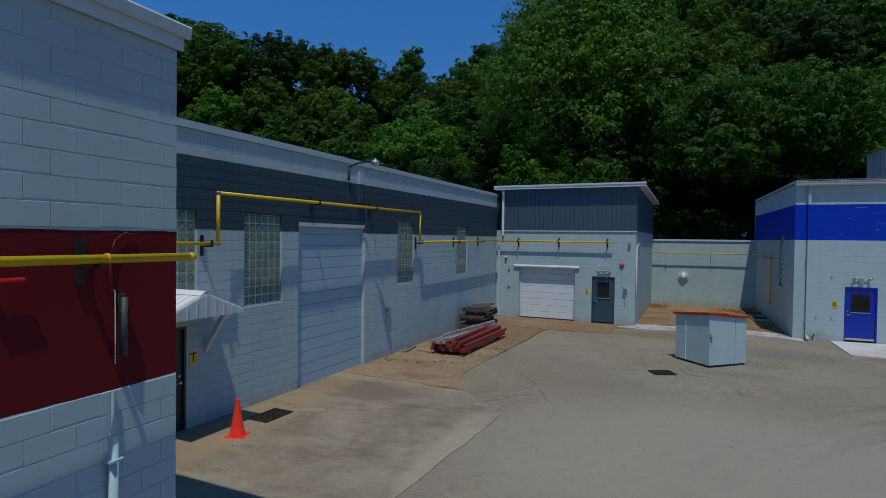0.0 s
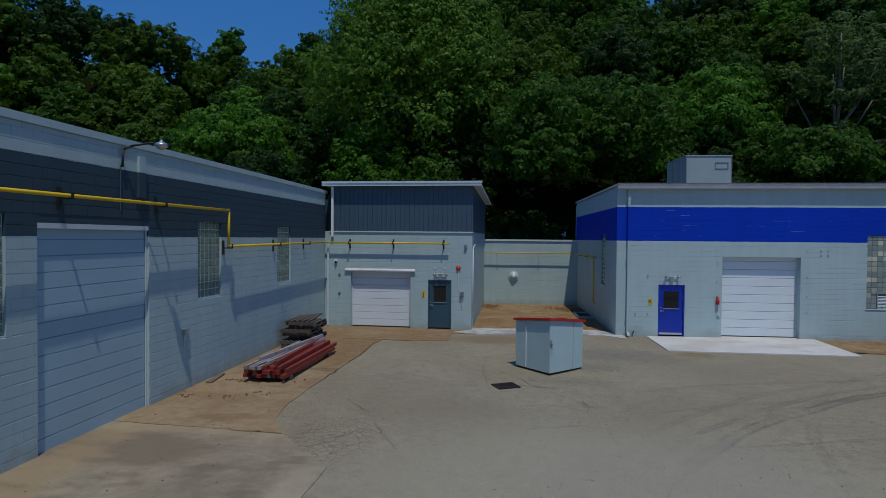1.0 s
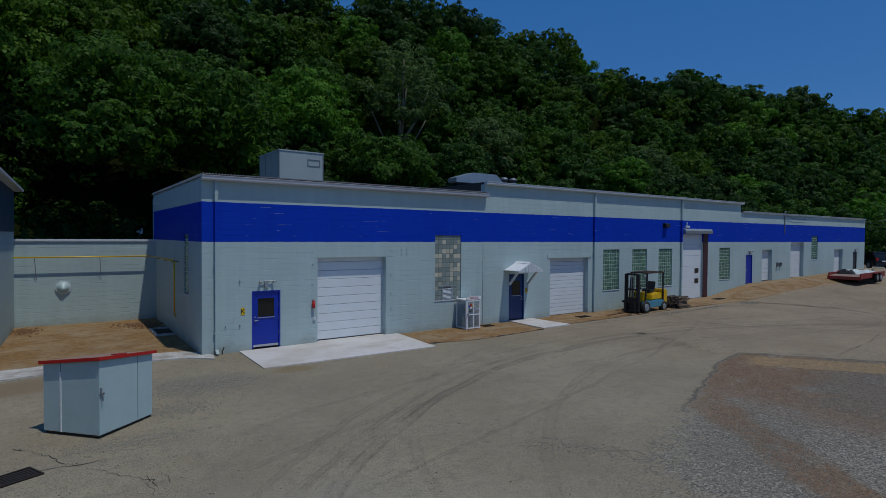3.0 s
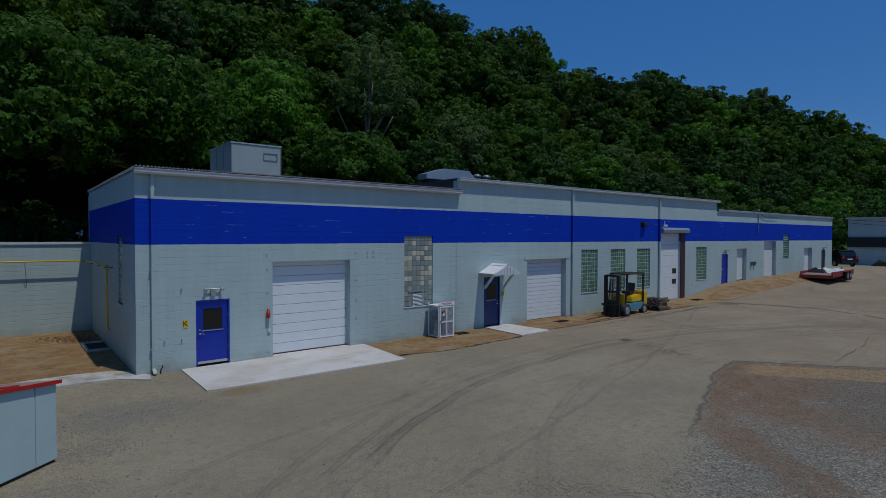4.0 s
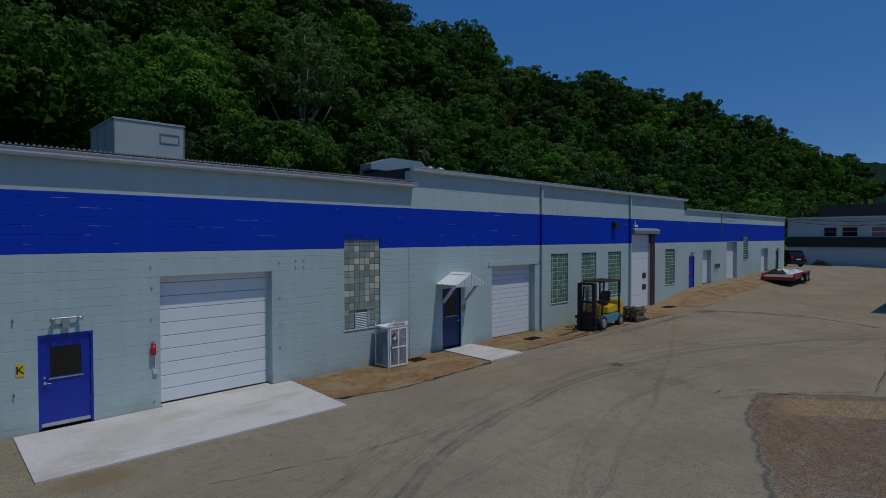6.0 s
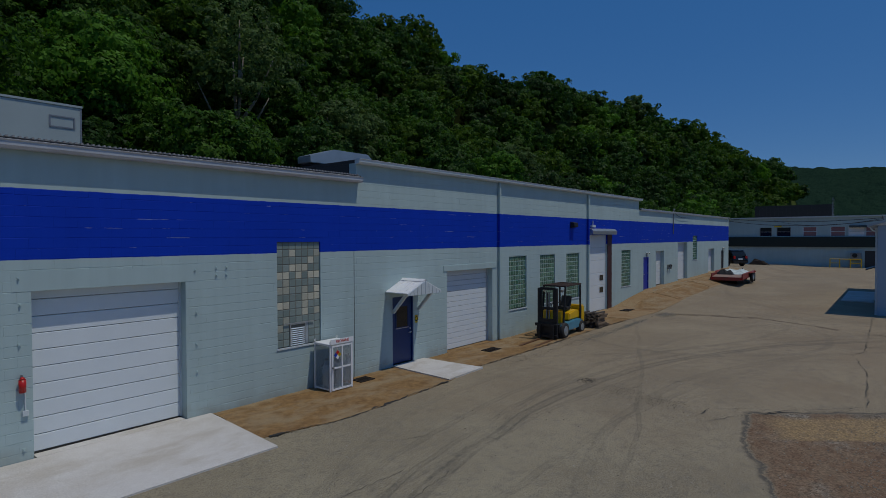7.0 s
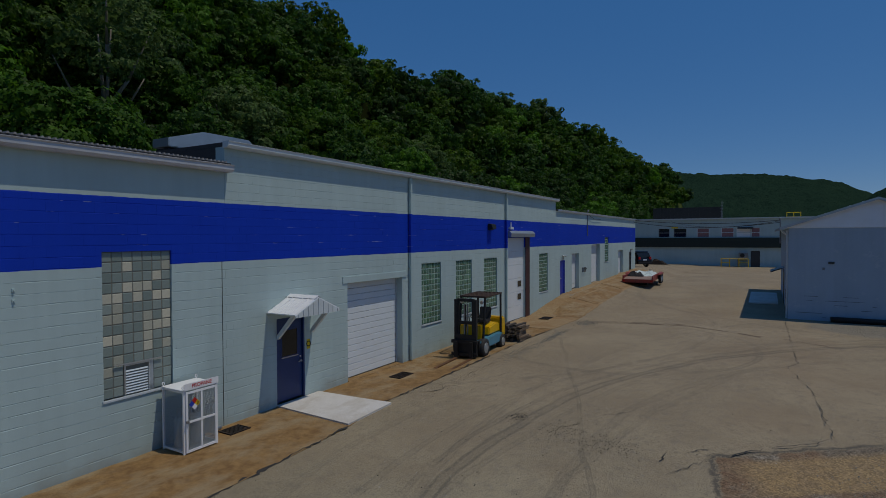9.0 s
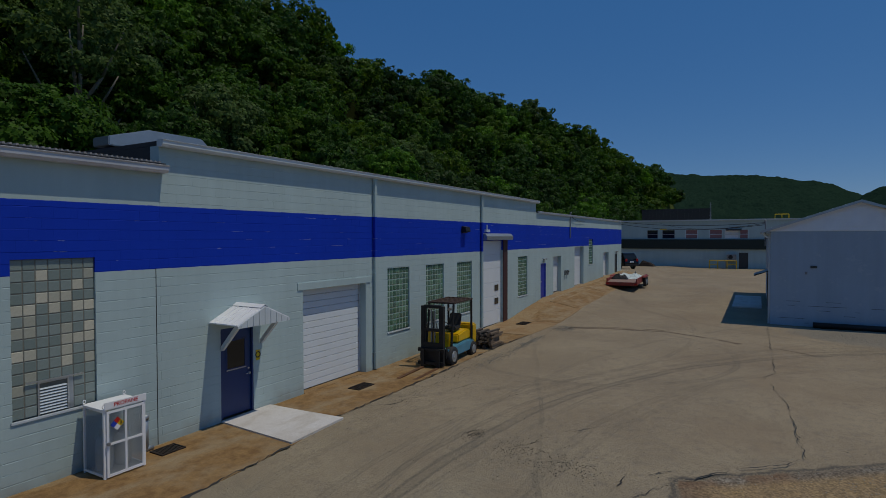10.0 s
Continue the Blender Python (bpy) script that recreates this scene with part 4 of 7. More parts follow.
def hinged_door(building, F, s0, s1, z0, z1, mat, label, pane=None, handle_left=True, kick=False):
    """A steel door in a steel casing, with an optional glazed upper light."""
    y = 0.05
    door = part("door", Shape().box(s0 + 0.05, s1 - 0.05, y, y + 0.045, z0 + 0.02, z1 - 0.05), mat, building, label, F, 0.004)
    cas = Shape().box(s0, s0 + 0.047, 0.0, 0.14, z0, z1).box(s1 - 0.047, s1, 0.0, 0.14, z0, z1).box(s0 + 0.047, s1 - 0.047, 0.0, 0.14, z1 - 0.047, z1)
    part("casing", cas, mat, door, m=F)
    if pane:
        a, b, c, d = pane
        part("window_pane", Shape().box(a, b, y - 0.006, y - 0.002, c, d), M_GLASS, door, "dark glass", F)
        rim = Shape().box(a - 0.03, a, y - 0.014, y - 0.001, c - 0.03, d + 0.03).box(b, b + 0.03, y - 0.014, y - 0.001, c - 0.03, d + 0.03)
        rim.box(a, b, y - 0.014, y - 0.001, c - 0.03, c).box(a, b, y - 0.014, y - 0.001, d, d + 0.03)
        part("window_frame", rim, mat, door, m=F)
        part("window_sill", Shape().box(a - 0.03, b + 0.03, y - 0.03, y - 0.0145, c - 0.045, c - 0.02), M_ALU, door, m=F)
    hx = s0 + 0.12 if handle_left else s1 - 0.12
    turn = 1 if handle_left else -1
    hz = z0 + 0.98
    sh = Shape().cyl((hx, y, hz), (hx, y - 0.06, hz), 0.028).tube([(hx, y - 0.055, hz), (hx + 0.12 * turn, y - 0.06, hz - 0.005)], 0.011)
    part("handle", sh, M_ALU, door, "satin metal lever handle", F, smooth=True)
    part("lock", Shape().cyl((hx, y, hz + 0.12), (hx, y - 0.02, hz + 0.12), 0.025), M_ALU, door, m=F)
    if kick:
        part("kick_plate", Shape().box(s0 + 0.06, s1 - 0.06, y - 0.006, y - 0.001, z0 + 0.03, z0 + 0.11), M_ALU, door, m=F)
    for k in (0.25, 0.5, 0.75):
        zz = z0 + k * (z1 - z0)
        sx = s1 - 0.05 if handle_left else s0 + 0.05
        part("hinge", Shape().cyl((sx, y - 0.012, zz - 0.05), (sx, y - 0.012, zz + 0.05), 0.012, n=8), M_STEEL, door, m=F)
    return door


GB_CACHE = {}


def glass_window(building, F, s0, s1, z0, z1, cols, rows, mat, label, skip=(), sill=True, deep=0.05):
    """A glass-block window; every block is a part."""
    mortar = Shape().box(s0, s1, deep - 0.002, deep + 0.075, z0, z1)
    win = part("window", mortar, M_MORTAR_GREY if mat is M_GB_MIXED else M_MORTAR, building, label, F)
    w, h = (s1 - s0) / cols, (z1 - z0) / rows
    key = (round(w, 3), round(h, 3), mat.name)
    if key not in GB_CACHE:
        g, rim = (0.010, 0.008) if mat is M_GB_MIXED else (0.014, 0.022)
        a, b = w / 2 - g, h / 2 - g
        v = [(-a, 0.03, -b), (a, 0.03, -b), (a, 0.03, b), (-a, 0.03, b)]
        v += [(-a, -0.005, -b), (a, -0.005, -b), (a, -0.005, b), (-a, -0.005, b)]
        a, b, proud = a - rim, b - rim, 0.005 + rim * 0.6
        v += [(-a, -proud, -b), (a, -proud, -b), (a, -proud, b), (-a, -proud, b)]
        f = [(8, 9, 10, 11)] + [(k + i, k + (i + 1) % 4, k + 4 + (i + 1) % 4, k + 4 + i) for k in (0, 4) for i in range(4)]
        GB_CACHE[key] = Shape().add(v, f).mesh("glass_block", mat)
    for c in range(cols):
        for r in range(rows):
            if (c, r) in skip:
                continue
            shared("glass_block", GB_CACHE[key], win, F @ Matrix.Translation((s0 + (c + 0.5) * w, deep, z0 + (r + 0.5) * h)))
    if sill:
        part("window_sill", Shape().box(s0 - 0.03, s1 + 0.03, -0.03, deep + 0.03, z0 - 0.05, z0), M_TRIM, win, m=F, bevel=0.006)
    return win, w, h


def downspout(building, F, s, z0, z1, r=0.05, kick=True, mat=None):
    """A rain pipe with straps and a shoe."""
    sh = Shape().box(s - r, s + r, -0.03 - 1.6 * r, -0.03, z0 + 0.15, z1)
    if kick:
        sh.prism([(-0.03, z0 + 0.16), (-0.03 - 1.6 * r, z0 + 0.16), (-0.30, z0 + 0.04), (-0.25, z0 - 0.01)], s - r, s + r, "x")
    pipe = part("downspout", sh, mat or M_TRIM, building, "", F, 0.008)
    for k in range(3):
        z = z0 + 0.7 + k * (z1 - z0 - 1.2) / 2
        part("strap", Shape().box(s - r - 0.03, s + r + 0.03, -0.035 - 1.6 * r, -0.008, z, z + 0.03), mat or M_TRIM, pipe, m=F)
    return pipe


def eave(building, F, s0, s1, z, mat, out=0.22, h=0.17, label=""):
    """A box gutter with a rolled lip along a roof edge."""
    prof = [(-0.012, z - h), (-out + 0.05, z - h), (-out, z - h + 0.05), (-out, z - 0.03), (-out - 0.025, z), (-out + 0.02, z + 0.012), (-0.012, z + 0.012)]
    return part("gutter", Shape().prism(prof, s0, s1, "x"), mat, building, label, F)


# ---- the long blue-banded building ----
F_BLUE = pose(0, 23.1, 0)
BX0, BX1, BX2, BX3 = 2.97, 15.2, 38.55, 61.6
blue = thing("warehouse", "long pale block warehouse with a broad blue band", "building", pose(BX0, 23.1, 0.45))
BLUE_HOLES = [
    (4.62, 5.64, 0.3, 2.55), (7.06, 10.0, 0.3, 3.70), (12.43, 13.85, 1.74, 4.58), (16.73, 17.72, 0.3, 2.74), (19.52, 22.42, 0.3, 3.45),
    (23.66, 25.06, 1.62, 3.87), (26.25, 27.65, 1.62, 3.87), (28.83, 30.23, 1.62, 3.87), (31.38, 33.72, 0.3, 4.79), (35.78, 37.18, 1.74, 3.89),
    (39.38, 40.32, 1.2, 3.37), (41.75, 43.35, 1.3, 3.72), (46.4, 48.75, 1.4, 4.27), (50.2, 51.4, 2.85, 4.77), (54.8, 56.7, 1.5, 3.66), (59.1, 60.0, 1.6, 3.4)]


def clip(holes, a, b):
    return [h for h in holes if h[0] >= a and h[1] <= b]


blue_wall_a = part("wall", wall_shape(BX0, BX1, 0.2, 6.42, 0.3, clip(BLUE_HOLES, BX0, BX1)), M_BLUE_WALL, blue, "pale painted block wall with blue band", F_BLUE)
blue_wall_b = part("wall", wall_shape(BX1, BX2, 0.2, 6.95, 0.3, clip(BLUE_HOLES, BX1, BX2)), M_BLUE_WALL, blue, "pale painted block wall with blue band", F_BLUE)
blue_wall_c = part("wall", wall_shape(BX2, BX3, 0.2, 6.4, 0.3, clip(BLUE_HOLES, BX2, BX3)), M_BLUE_WALL, blue, "pale painted block wall with blue band", F_BLUE)
F_BSIDE = pose(BX0, 33.8, 0, 0, 0, -90)
SIDE_HOLES = [(7.6, 8.5, 2.32, 4.55)]
blue_wall_d = part("wall", wall_shape(0, 10.4, 0.2, 6.42, 0.3, SIDE_HOLES), M_BLUE_WALL, blue, "pale painted block side wall with blue band", F_BSIDE)
part("wall", Shape().box(BX0, BX3, 33.8, 34.1, 0.2, 6.3), M_PALE_WALL, blue, m=Matrix())
part("wall", Shape().box(BX3, BX3 + 0.3, 23.1, 34.1, 0.2, 6.38), M_BLUE_WALL, blue, m=Matrix())
# roofs
part("roof", Shape().box(BX0 - 0.03, BX1 + 0.03, 22.9, 34.3, 6.45, 6.55), M_ROOF, blue, "dark ribbed metal roof", Matrix())
ribs = Shape()
for i in range(122):
    x = BX0 + 0.02 + i * 0.1
    ribs.prism([(x - 0.026, 6.551), (x + 0.026, 6.551), (x + 0.014, 6.588), (x - 0.014, 6.588)], 22.88, 34.3, "y")
part("roof_ribs", ribs, M_ROOF_RIB, blue, m=Matrix(), kind="stuff")
part("roof", Shape().box(BX1, BX2 + 0.1, 22.98, 34.3, 6.96, 7.055), M_ROOF, blue, m=Matrix())
part("wall", Shape().box(BX1, BX1 + 0.25, 23.41, 33.79, 6.56, 6.955), M_ROOF, blue, m=Matrix())
part("roof", Shape().box(BX2 + 0.1, BX3 + 0.2, 22.98, 34.3, 6.38, 6.46), M_ROOF, blue, m=Matrix())
eave(blue, F_BLUE, BX0 - 0.04, BX1 + 0.08, 6.505, M_EAVE, 0.25, 0.155)
eave(blue, F_BLUE, BX1 - 0.05, BX2 + 0.12, 7.06, M_TRIM, 0.22, 0.14)
eave(blue, F_BLUE, BX2 + 0.12, BX3 + 0.1, 6.46, M_TRIM, 0.14, 0.12)
eave(blue, F_BSIDE, -0.1, 10.72, 6.55, M_TRIM, 0.035, 0.12)
downspout(blue, F_BLUE, 3.42, 0.48, 6.4, 0.05, True, M_BLUE_WALL)
downspout(blue, F_BLUE, 22.86, 0.36, 6.92, 0.055, False, M_BLUE_WALL)
downspout(blue, F_BLUE, 31.16, 0.47, 6.92, 0.055, False, M_BLUE_WALL)
part("joint_strip", Shape().box(15.093, 15.109, -0.008, -0.003, 0.42, 4.3), M_BLACK, blue, "dark movement joint", F_BLUE)
# doors and windows
hinged_door(blue, F_BLUE, 4.62, 5.64, 0.52, 2.55, M_BLUE_DOOR, "bright blue steel door, closed", (4.84, 5.42, 1.62, 2.28), True, True)
sectional(blue, F_BLUE, 7.06, 10.0, 0.525, 3.845, 10, M_DOOR_WHITE)
part("lintel", Shape().box(6.75, 10.3, -0.009, 0.1, 3.69, 4.06), M_PALE_WALL, blue, m=F_BLUE, bevel=0.004)
gbw, gw, gh = glass_window(blue, F_BLUE, 12.43, 13.85, 1.74, 4.58, 7, 14, M_GB_MIXED, "glass-block window with some milky blocks and a louvre vent", {(c, r) for c in (2, 3, 4) for r in (0, 1, 2)})
vx0, vx1, vz0, vz1 = 12.43 + 2 * gw, 12.43 + 4.6 * gw, 1.74, 1.74 + 3 * gh
rim = Shape().box(vx0, vx0 + 0.03, 0.02, 0.09, vz0, vz1).box(vx1 - 0.03, vx1, 0.02, 0.09, vz0, vz1).box(vx0 + 0.03, vx1 - 0.03, 0.02, 0.09, vz1 - 0.03, vz1).box(vx0 - 0.2, vx1 + 0.25, 0.0, 0.02, vz1 + 0.005, vz1 + 0.03)
part("vent_frame", rim, M_ALU, gbw, m=F_BLUE)
for i in range(9):
    z = vz0 + 0.02 + i * 0.055
    part("louvre", Shape().prism([(0.03, z), (0.036, z), (0.068, z + 0.052), (0.062, z + 0.052)], vx0 + 0.032, vx1 - 0.032, "x"), M_TRIM, gbw, m=F_BLUE)
part("vent_back", Shape().box(vx0 + 0.031, vx1 - 0.031, 0.076, 0.082, vz0, vz1), M_TRIM, gbw, m=F_BLUE)
part("filler", Shape().box(vx1 + 0.001, 12.43 + 5 * gw - 0.004, 0.035, 0.078, vz0, vz1), M_GALV, gbw, m=F_BLUE)
hinged_door(blue, F_BLUE, 16.73, 17.72, 0.53, 2.74, M_SHADED_DOOR, "blue steel door with the awning's shade in its colour, closed", (16.95, 17.48, 1.72, 2.4), False)
sectional(blue, F_BLUE, 19.52, 22.42, 0.5, 3.45, 15, M_DOOR_WHITE, gap=0.004)
part("lintel", Shape().box(19.3, 22.66, -0.03, 0.1, 3.46, 3.66), M_PALE_WALL, blue, m=F_BLUE, bevel=0.004)
for a in (23.66, 26.25, 28.83):
    glass_window(blue, F_BLUE, a, a + 1.4, 1.62, 3.87, 7, 11, M_GB_CLEAR, "green wavy glass-block window")
glass_window(blue, F_BLUE, 35.78, 37.18, 1.74, 3.89, 7, 11, M_GB_CLEAR, "green wavy glass-block window")
glass_window(blue, F_BLUE, 50.2, 51.4, 2.85, 4.77, 6, 10, M_GB_CLEAR, "green wavy glass-block window")
tall = sectional(blue, F_BLUE, 31.38, 33.72, 0.64, 4.79, 6, M_DOOR_WHITE, 0.12, "tall white sectional door with two small panes, closed", None, 0.003, M_DOOR_WHITE)
for z in (1.62, 2.28):
    part("window_pane", Shape().box(32.95, 33.4, 0.09, 0.096, z, z + 0.3), M_GLASS, tall, "dark glass", F_BLUE)
part("jamb", Shape().box(33.725, 34.25, -0.05, 0.2, 0.62, 4.8), plain("dark_brown_jamb_paint", (0.06, 0.02, 0.02), 0.6), blue, "dark brown steel jamb", F_BLUE)
part("hood", Shape().prism([(0.0, 4.82), (-0.28, 4.82), (-0.30, 5.0), (-0.18, 5.12), (0.0, 5.14)], 31.25, 34.4, "x"), M_GALV, blue, "galvanised door hood", F_BLUE)
hinged_door(blue, F_BLUE, 39.38, 40.32, 1.29, 3.37, M_BLUE_DOOR, "bright blue steel door, closed", None, True)
sectional(blue, F_BLUE, 41.75, 43.35, 1.4, 3.72, 8, M_DOOR_WHITE, 0.27, gap=0.002, back=M_DOOR_WHITE)
sectional(blue, F_BLUE, 46.4, 48.75, 1.46, 4.27, 8, M_DOOR_WHITE, 0.27, gap=0.002, back=M_DOOR_WHITE)
sectional(blue, F_BLUE, 54.8, 56.7, 1.62, 3.66, 8, M_DOOR_WHITE, 0.27, gap=0.002, back=M_DOOR_WHITE)
hinged_door(blue, F_BLUE, 59.1, 60.0, 1.76, 3.4, M_DARK_DOOR, "dark steel door, closed", None, True)
glass_window(blue, F_BSIDE, 7.6, 8.5, 2.32, 4.55, 4, 11, M_GB_CLEAR, "narrow glass-block window in the side wall")

# ---- low wall at the back of the recess ----
F_LOW = pose(-2.6, 33.2, 0)
low = thing("back_wall", "low pale block wall closing the recess", "wall", pose(-2.6, 33.2, 0.45), kind="structure")
low_wall = part("wall", wall_shape(-0.2, 5.57, 0.2, 4.18, 0.3), M_PALE_WALL, low, "", F_LOW)
part("coping", Shape().box(-0.2, 5.57, -0.06, 0.36, 4.185, 4.29), M_TRIM, low, "", F_LOW, 0.01)

# ---- the annexe with slate siding ----
F_J = pose(-2.85, 23.62, 0, 0, 0, -2.3)
annexe = thing("annexe", "pale block annexe with slate siding above", "building", pose(-2.85, 23.62, 0.45))
J_HOLES = [(-5.25, -2.62, 0.3, 2.87), (-1.86, -0.86, 0.3, 2.56)]
j_wall = part("wall", wall_shape(-6.55, 0, 0.2, 4.60, 0.3, J_HOLES), M_PALE_WALL, annexe, "pale painted block front wall", F_J)
F_JS = F_J @ pose(0, 0, 0, 0, 0, 90)
j_side = part("wall", wall_shape(0.3, 9.6, 0.2, 4.60, 0.3), M_PALE_WALL, annexe, "pale painted block side wall", F_JS)
JP = [(-0.03, 4.61), (-0.03, 6.56), (9.6, 6.33), (9.6, 4.61)]
part("upper_wall", Shape().prism(JP, -6.15, 0.03, "x"), M_SIDING, annexe, "slate vertical board siding", F_J)
M_BATTEN = plain("dark_siding_groove", (0.03, 0.055, 0.08), 0.5)
for i in range(31):
    x = -6.13 + i * 0.203
    part("siding_batten", Shape().box(x, x + 0.012, -0.045, -0.029, 4.63, 6.5), M_BATTEN, annexe, "", F_J)
part("trim_board", Shape().box(-6.2, 0.05, -0.05, -0.001, 4.56, 4.605), M_TRIM, annexe, "", F_J)
part("upper_wall", Shape().box(-6.6, -6.152, 0.6, 3.0, 4.61, 6.0), M_SIDING, annexe, "", F_J)
part("roof", Shape().prism([(-0.25, 6.56), (-0.25, 6.66), (9.9, 6.43), (9.9, 6.33)], -6.4, 0.35, "x"), M_TRIM, annexe, "pale metal shed roof edge", F_J)
part("fascia", Shape().box(-6.45, 0.4, -0.32, -0.255, 6.52, 6.70).box(-6.45, 0.42, -0.345, -0.322, 6.63, 6.71), M_TRIM, annexe, "pale double roof edge trim", F_J)
part("downspout", Shape().box(-6.1, -6.0, -0.13, -0.05, 4.35, 6.5), M_WHITE, annexe, "white rain pipe", F_J, 0.008)
part("downspout", Shape().box(-6.28, -6.2, -0.1, -0.02, 0.5, 4.1), M_TRIM, annexe, "pale rain pipe", F_J, 0.008)
sectional(annexe, F_J, -5.25, -2.62, 0.5, 2.87, 8, M_DOOR_WHITE, 0.22, "white scuffed sectional roller door, closed", None, 0.004, M_GALV)
part("lintel", Shape().prism([(0.0, 2.88), (-0.08, 2.88), (-0.08, 2.93), (-0.01, 3.0), (0.0, 3.0)], -5.5, -2.42, "x"), M_EAVE, annexe, "", F_J)
hinged_door(annexe, F_J, -1.86, -0.86, 0.5, 2.56, M_TEAL_DOOR, "slate teal steel door, closed", (-1.62, -1.1, 1.62, 2.3), True)
conduit = Shape().tube([(0.05, -0.06, 3.9), (0.05, -0.06, 0.6)], 0.025).tube([(0.05, -0.05, 3.9), (0.05, 0.5, 4.0), (0.05, 1.2, 4.05)], 0.03)
part("conduit", conduit, M_TRIM, annexe, "painted conduit on the corner", F_J, smooth=True)

# ---- the slate-banded building on the other side of the yard ----
F_LEFT = pose(-9.88, 8.0, 0, 0, 0, 87.7) @ Matrix.Translation((-8, 0, 0))
left = thing("workshop", "pale block workshop with a slate band and metal roof", "building", F_LEFT @ Matrix.Translation((12, 0, 0.45)))
LEFT_HOLES = [(5.06, 6.25, 2.68, 4.66), (7.49, 8.66, 2.68, 4.66), (9.26, 12.2, 0.3, 4.54), (14.14, 15.28, 2.70, 4.70), (18.99, 20.11, 2.72, 4.67), (4.9, 6.02, 0.3, 2.46)]
left_wall = part("wall", wall_shape(-13, 23.9, 0.2, 6.225, 0.3, LEFT_HOLES), M_LEFT_WALL, left, "pale painted block wall with slate band", F_LEFT)
part("roof", Shape().prism([(-0.02, 6.23), (-0.02, 6.35), (16, 7.45), (16, 7.33)], -13, 24.0, "x"), M_GALV, left, "weathered metal roof", F_LEFT)
part("roof_edge", Shape().box(-13, 24.0, -0.045, -0.021, 6.215, 6.355), M_PALE_WALL, left, "grey roof edge trim", F_LEFT)
part("wall", Shape().box(23.9, 24.2, 0.3, 16, 0.2, 6.15), M_LEFT_WALL, left, "", F_LEFT)
part("wall", Shape().box(-13, 24.2, 16, 16.3, 0.2, 7.2), M_LEFT_WALL, left, "", F_LEFT)
for a, b, c, d in LEFT_HOLES[:2] + LEFT_HOLES[3:5]:
    glass_window(left, F_LEFT, a, b, c, d, 6, 10, M_GB_GLINT, "green wavy glass-block window", sill=False)
sectional(left, F_LEFT, 9.26, 12.2, 0.42, 4.54, 14, M_BIG_DOOR, 0.09, "tall pale blue sectional door, closed", None, 0.002, M_BIG_DOOR)
part("head_trim", Shape().box(9.27, 12.19, 0.0, 0.042, 4.44, 4.535), M_TRIM, left, "", F_LEFT)
hinged_door(left, F_LEFT, 4.9, 6.02, 0.42, 2.46, M_DARK_DOOR, "dark grey steel door, closed", (5.15, 5.8, 1.5, 2.2), False)
part("chase", Shape().box(11.8, 12.02, -0.07, 0.0, 5.15, 6.05), M_LEFT_WALL, left, "", F_LEFT)

# ---- the near building with the red band ----
F_NEAR = pose(-6.0, 2.24, 0, 0, 0, 90)
near = thing("shop_building", "pale block building with a dark red band", "building", pose(-6.0, 2.24, 0.45))
near_wall = part("wall", wall_shape(-14, 0, 0.2, 6.05, 0.3), M_NEAR_WALL, near, "pale painted block wall with dark red band", F_NEAR)
near_end = part("wall", Shape().box(-9.9, -6.3, 1.94, 2.24, 0.2, 6.05), M_NEAR_WALL, near, "pale block end wall with dark red band", Matrix())
part("roof", Shape().prism([(-0.05, 6.16), (-0.05, 6.24), (4.2, 6.7), (4.2, 6.62)], -14, 0.06, "x"), M_GALV, near, "metal roof", F_NEAR)
part("fascia", Shape().box(-14, 0.05, -0.045, -0.012, 6.0, 6.155), M_TRIM, near, "pale timber roof edge", F_NEAR)
part("gutter", Shape().prism([(-0.051, 6.12), (-0.09, 6.12), (-0.11, 6.22), (-0.10, 6.24), (-0.051, 6.24)], -14, 0.09, "x"), M_TRIM, near, "white roof gutter", F_NEAR)

# ---- the white gabled building ----
gable = thing("gabled_building", "white block building with a shallow gable roof", "building", pose(38.5, 7.85, 0.7))
F_G = pose(38.5, 11.3, 0, 0, 0, -90)
g_wall = part("wall", wall_shape(0, 6.9, 0.3, 5.2, 0.3), M_WHITE_WALL_SHADED, gable, "white painted block gable wall", F_G)
part("gable_siding", Shape().prism([(-0.25, 5.21), (7.15, 5.21), (3.45, 6.5)], -0.02, 0.25, "y"), M_WHITE, gable, "white lapped gable siding", F_G)
laps = Shape()
for i in range(7):
    z = 5.24 + i * 0.17
    half = 3.6 * (6.47 - z) / 1.29
    laps.prism([(-0.045, z), (-0.021, z), (-0.021, z + 0.16)], 3.45 - half, 3.45 + half, "x")
part("siding_lap", laps, M_WHITE, gable, "", F_G, kind="stuff")
g_side = part("wall", Shape().box(38.8, 53.0, 11.0, 11.3, 0.3, 5.2), M_WHITE_WALL_SHADED, gable, "white painted block side wall", Matrix())
part("wall", Shape().box(38.8, 53.0, 4.4, 4.7, 0.3, 5.2), M_WHITE_WALL_SHADED, gable, "", Matrix())
part("roof", Shape().prism([(-0.4, 5.12), (-0.4, 5.24), (3.45, 6.6), (3.45, 6.48)], -0.25, 14.8, "y"), M_GALV, gable, "pale metal roof", F_G)
part("roof", Shape().prism([(7.3, 5.12), (7.3, 5.24), (3.45, 6.6), (3.45, 6.48)], -0.25, 14.8, "y"), M_GALV, gable, "pale metal roof", F_G)
part("wall", Shape().box(52.7, 53.0, 4.7, 11.0, 0.3, 5.2), M_WHITE_WALL_SHADED, gable, "", Matrix())
part("downspout", Shape().box(38.65, 38.73, 11.31, 11.39, 0.75, 5.1), M_TRIM, gable, "", Matrix())
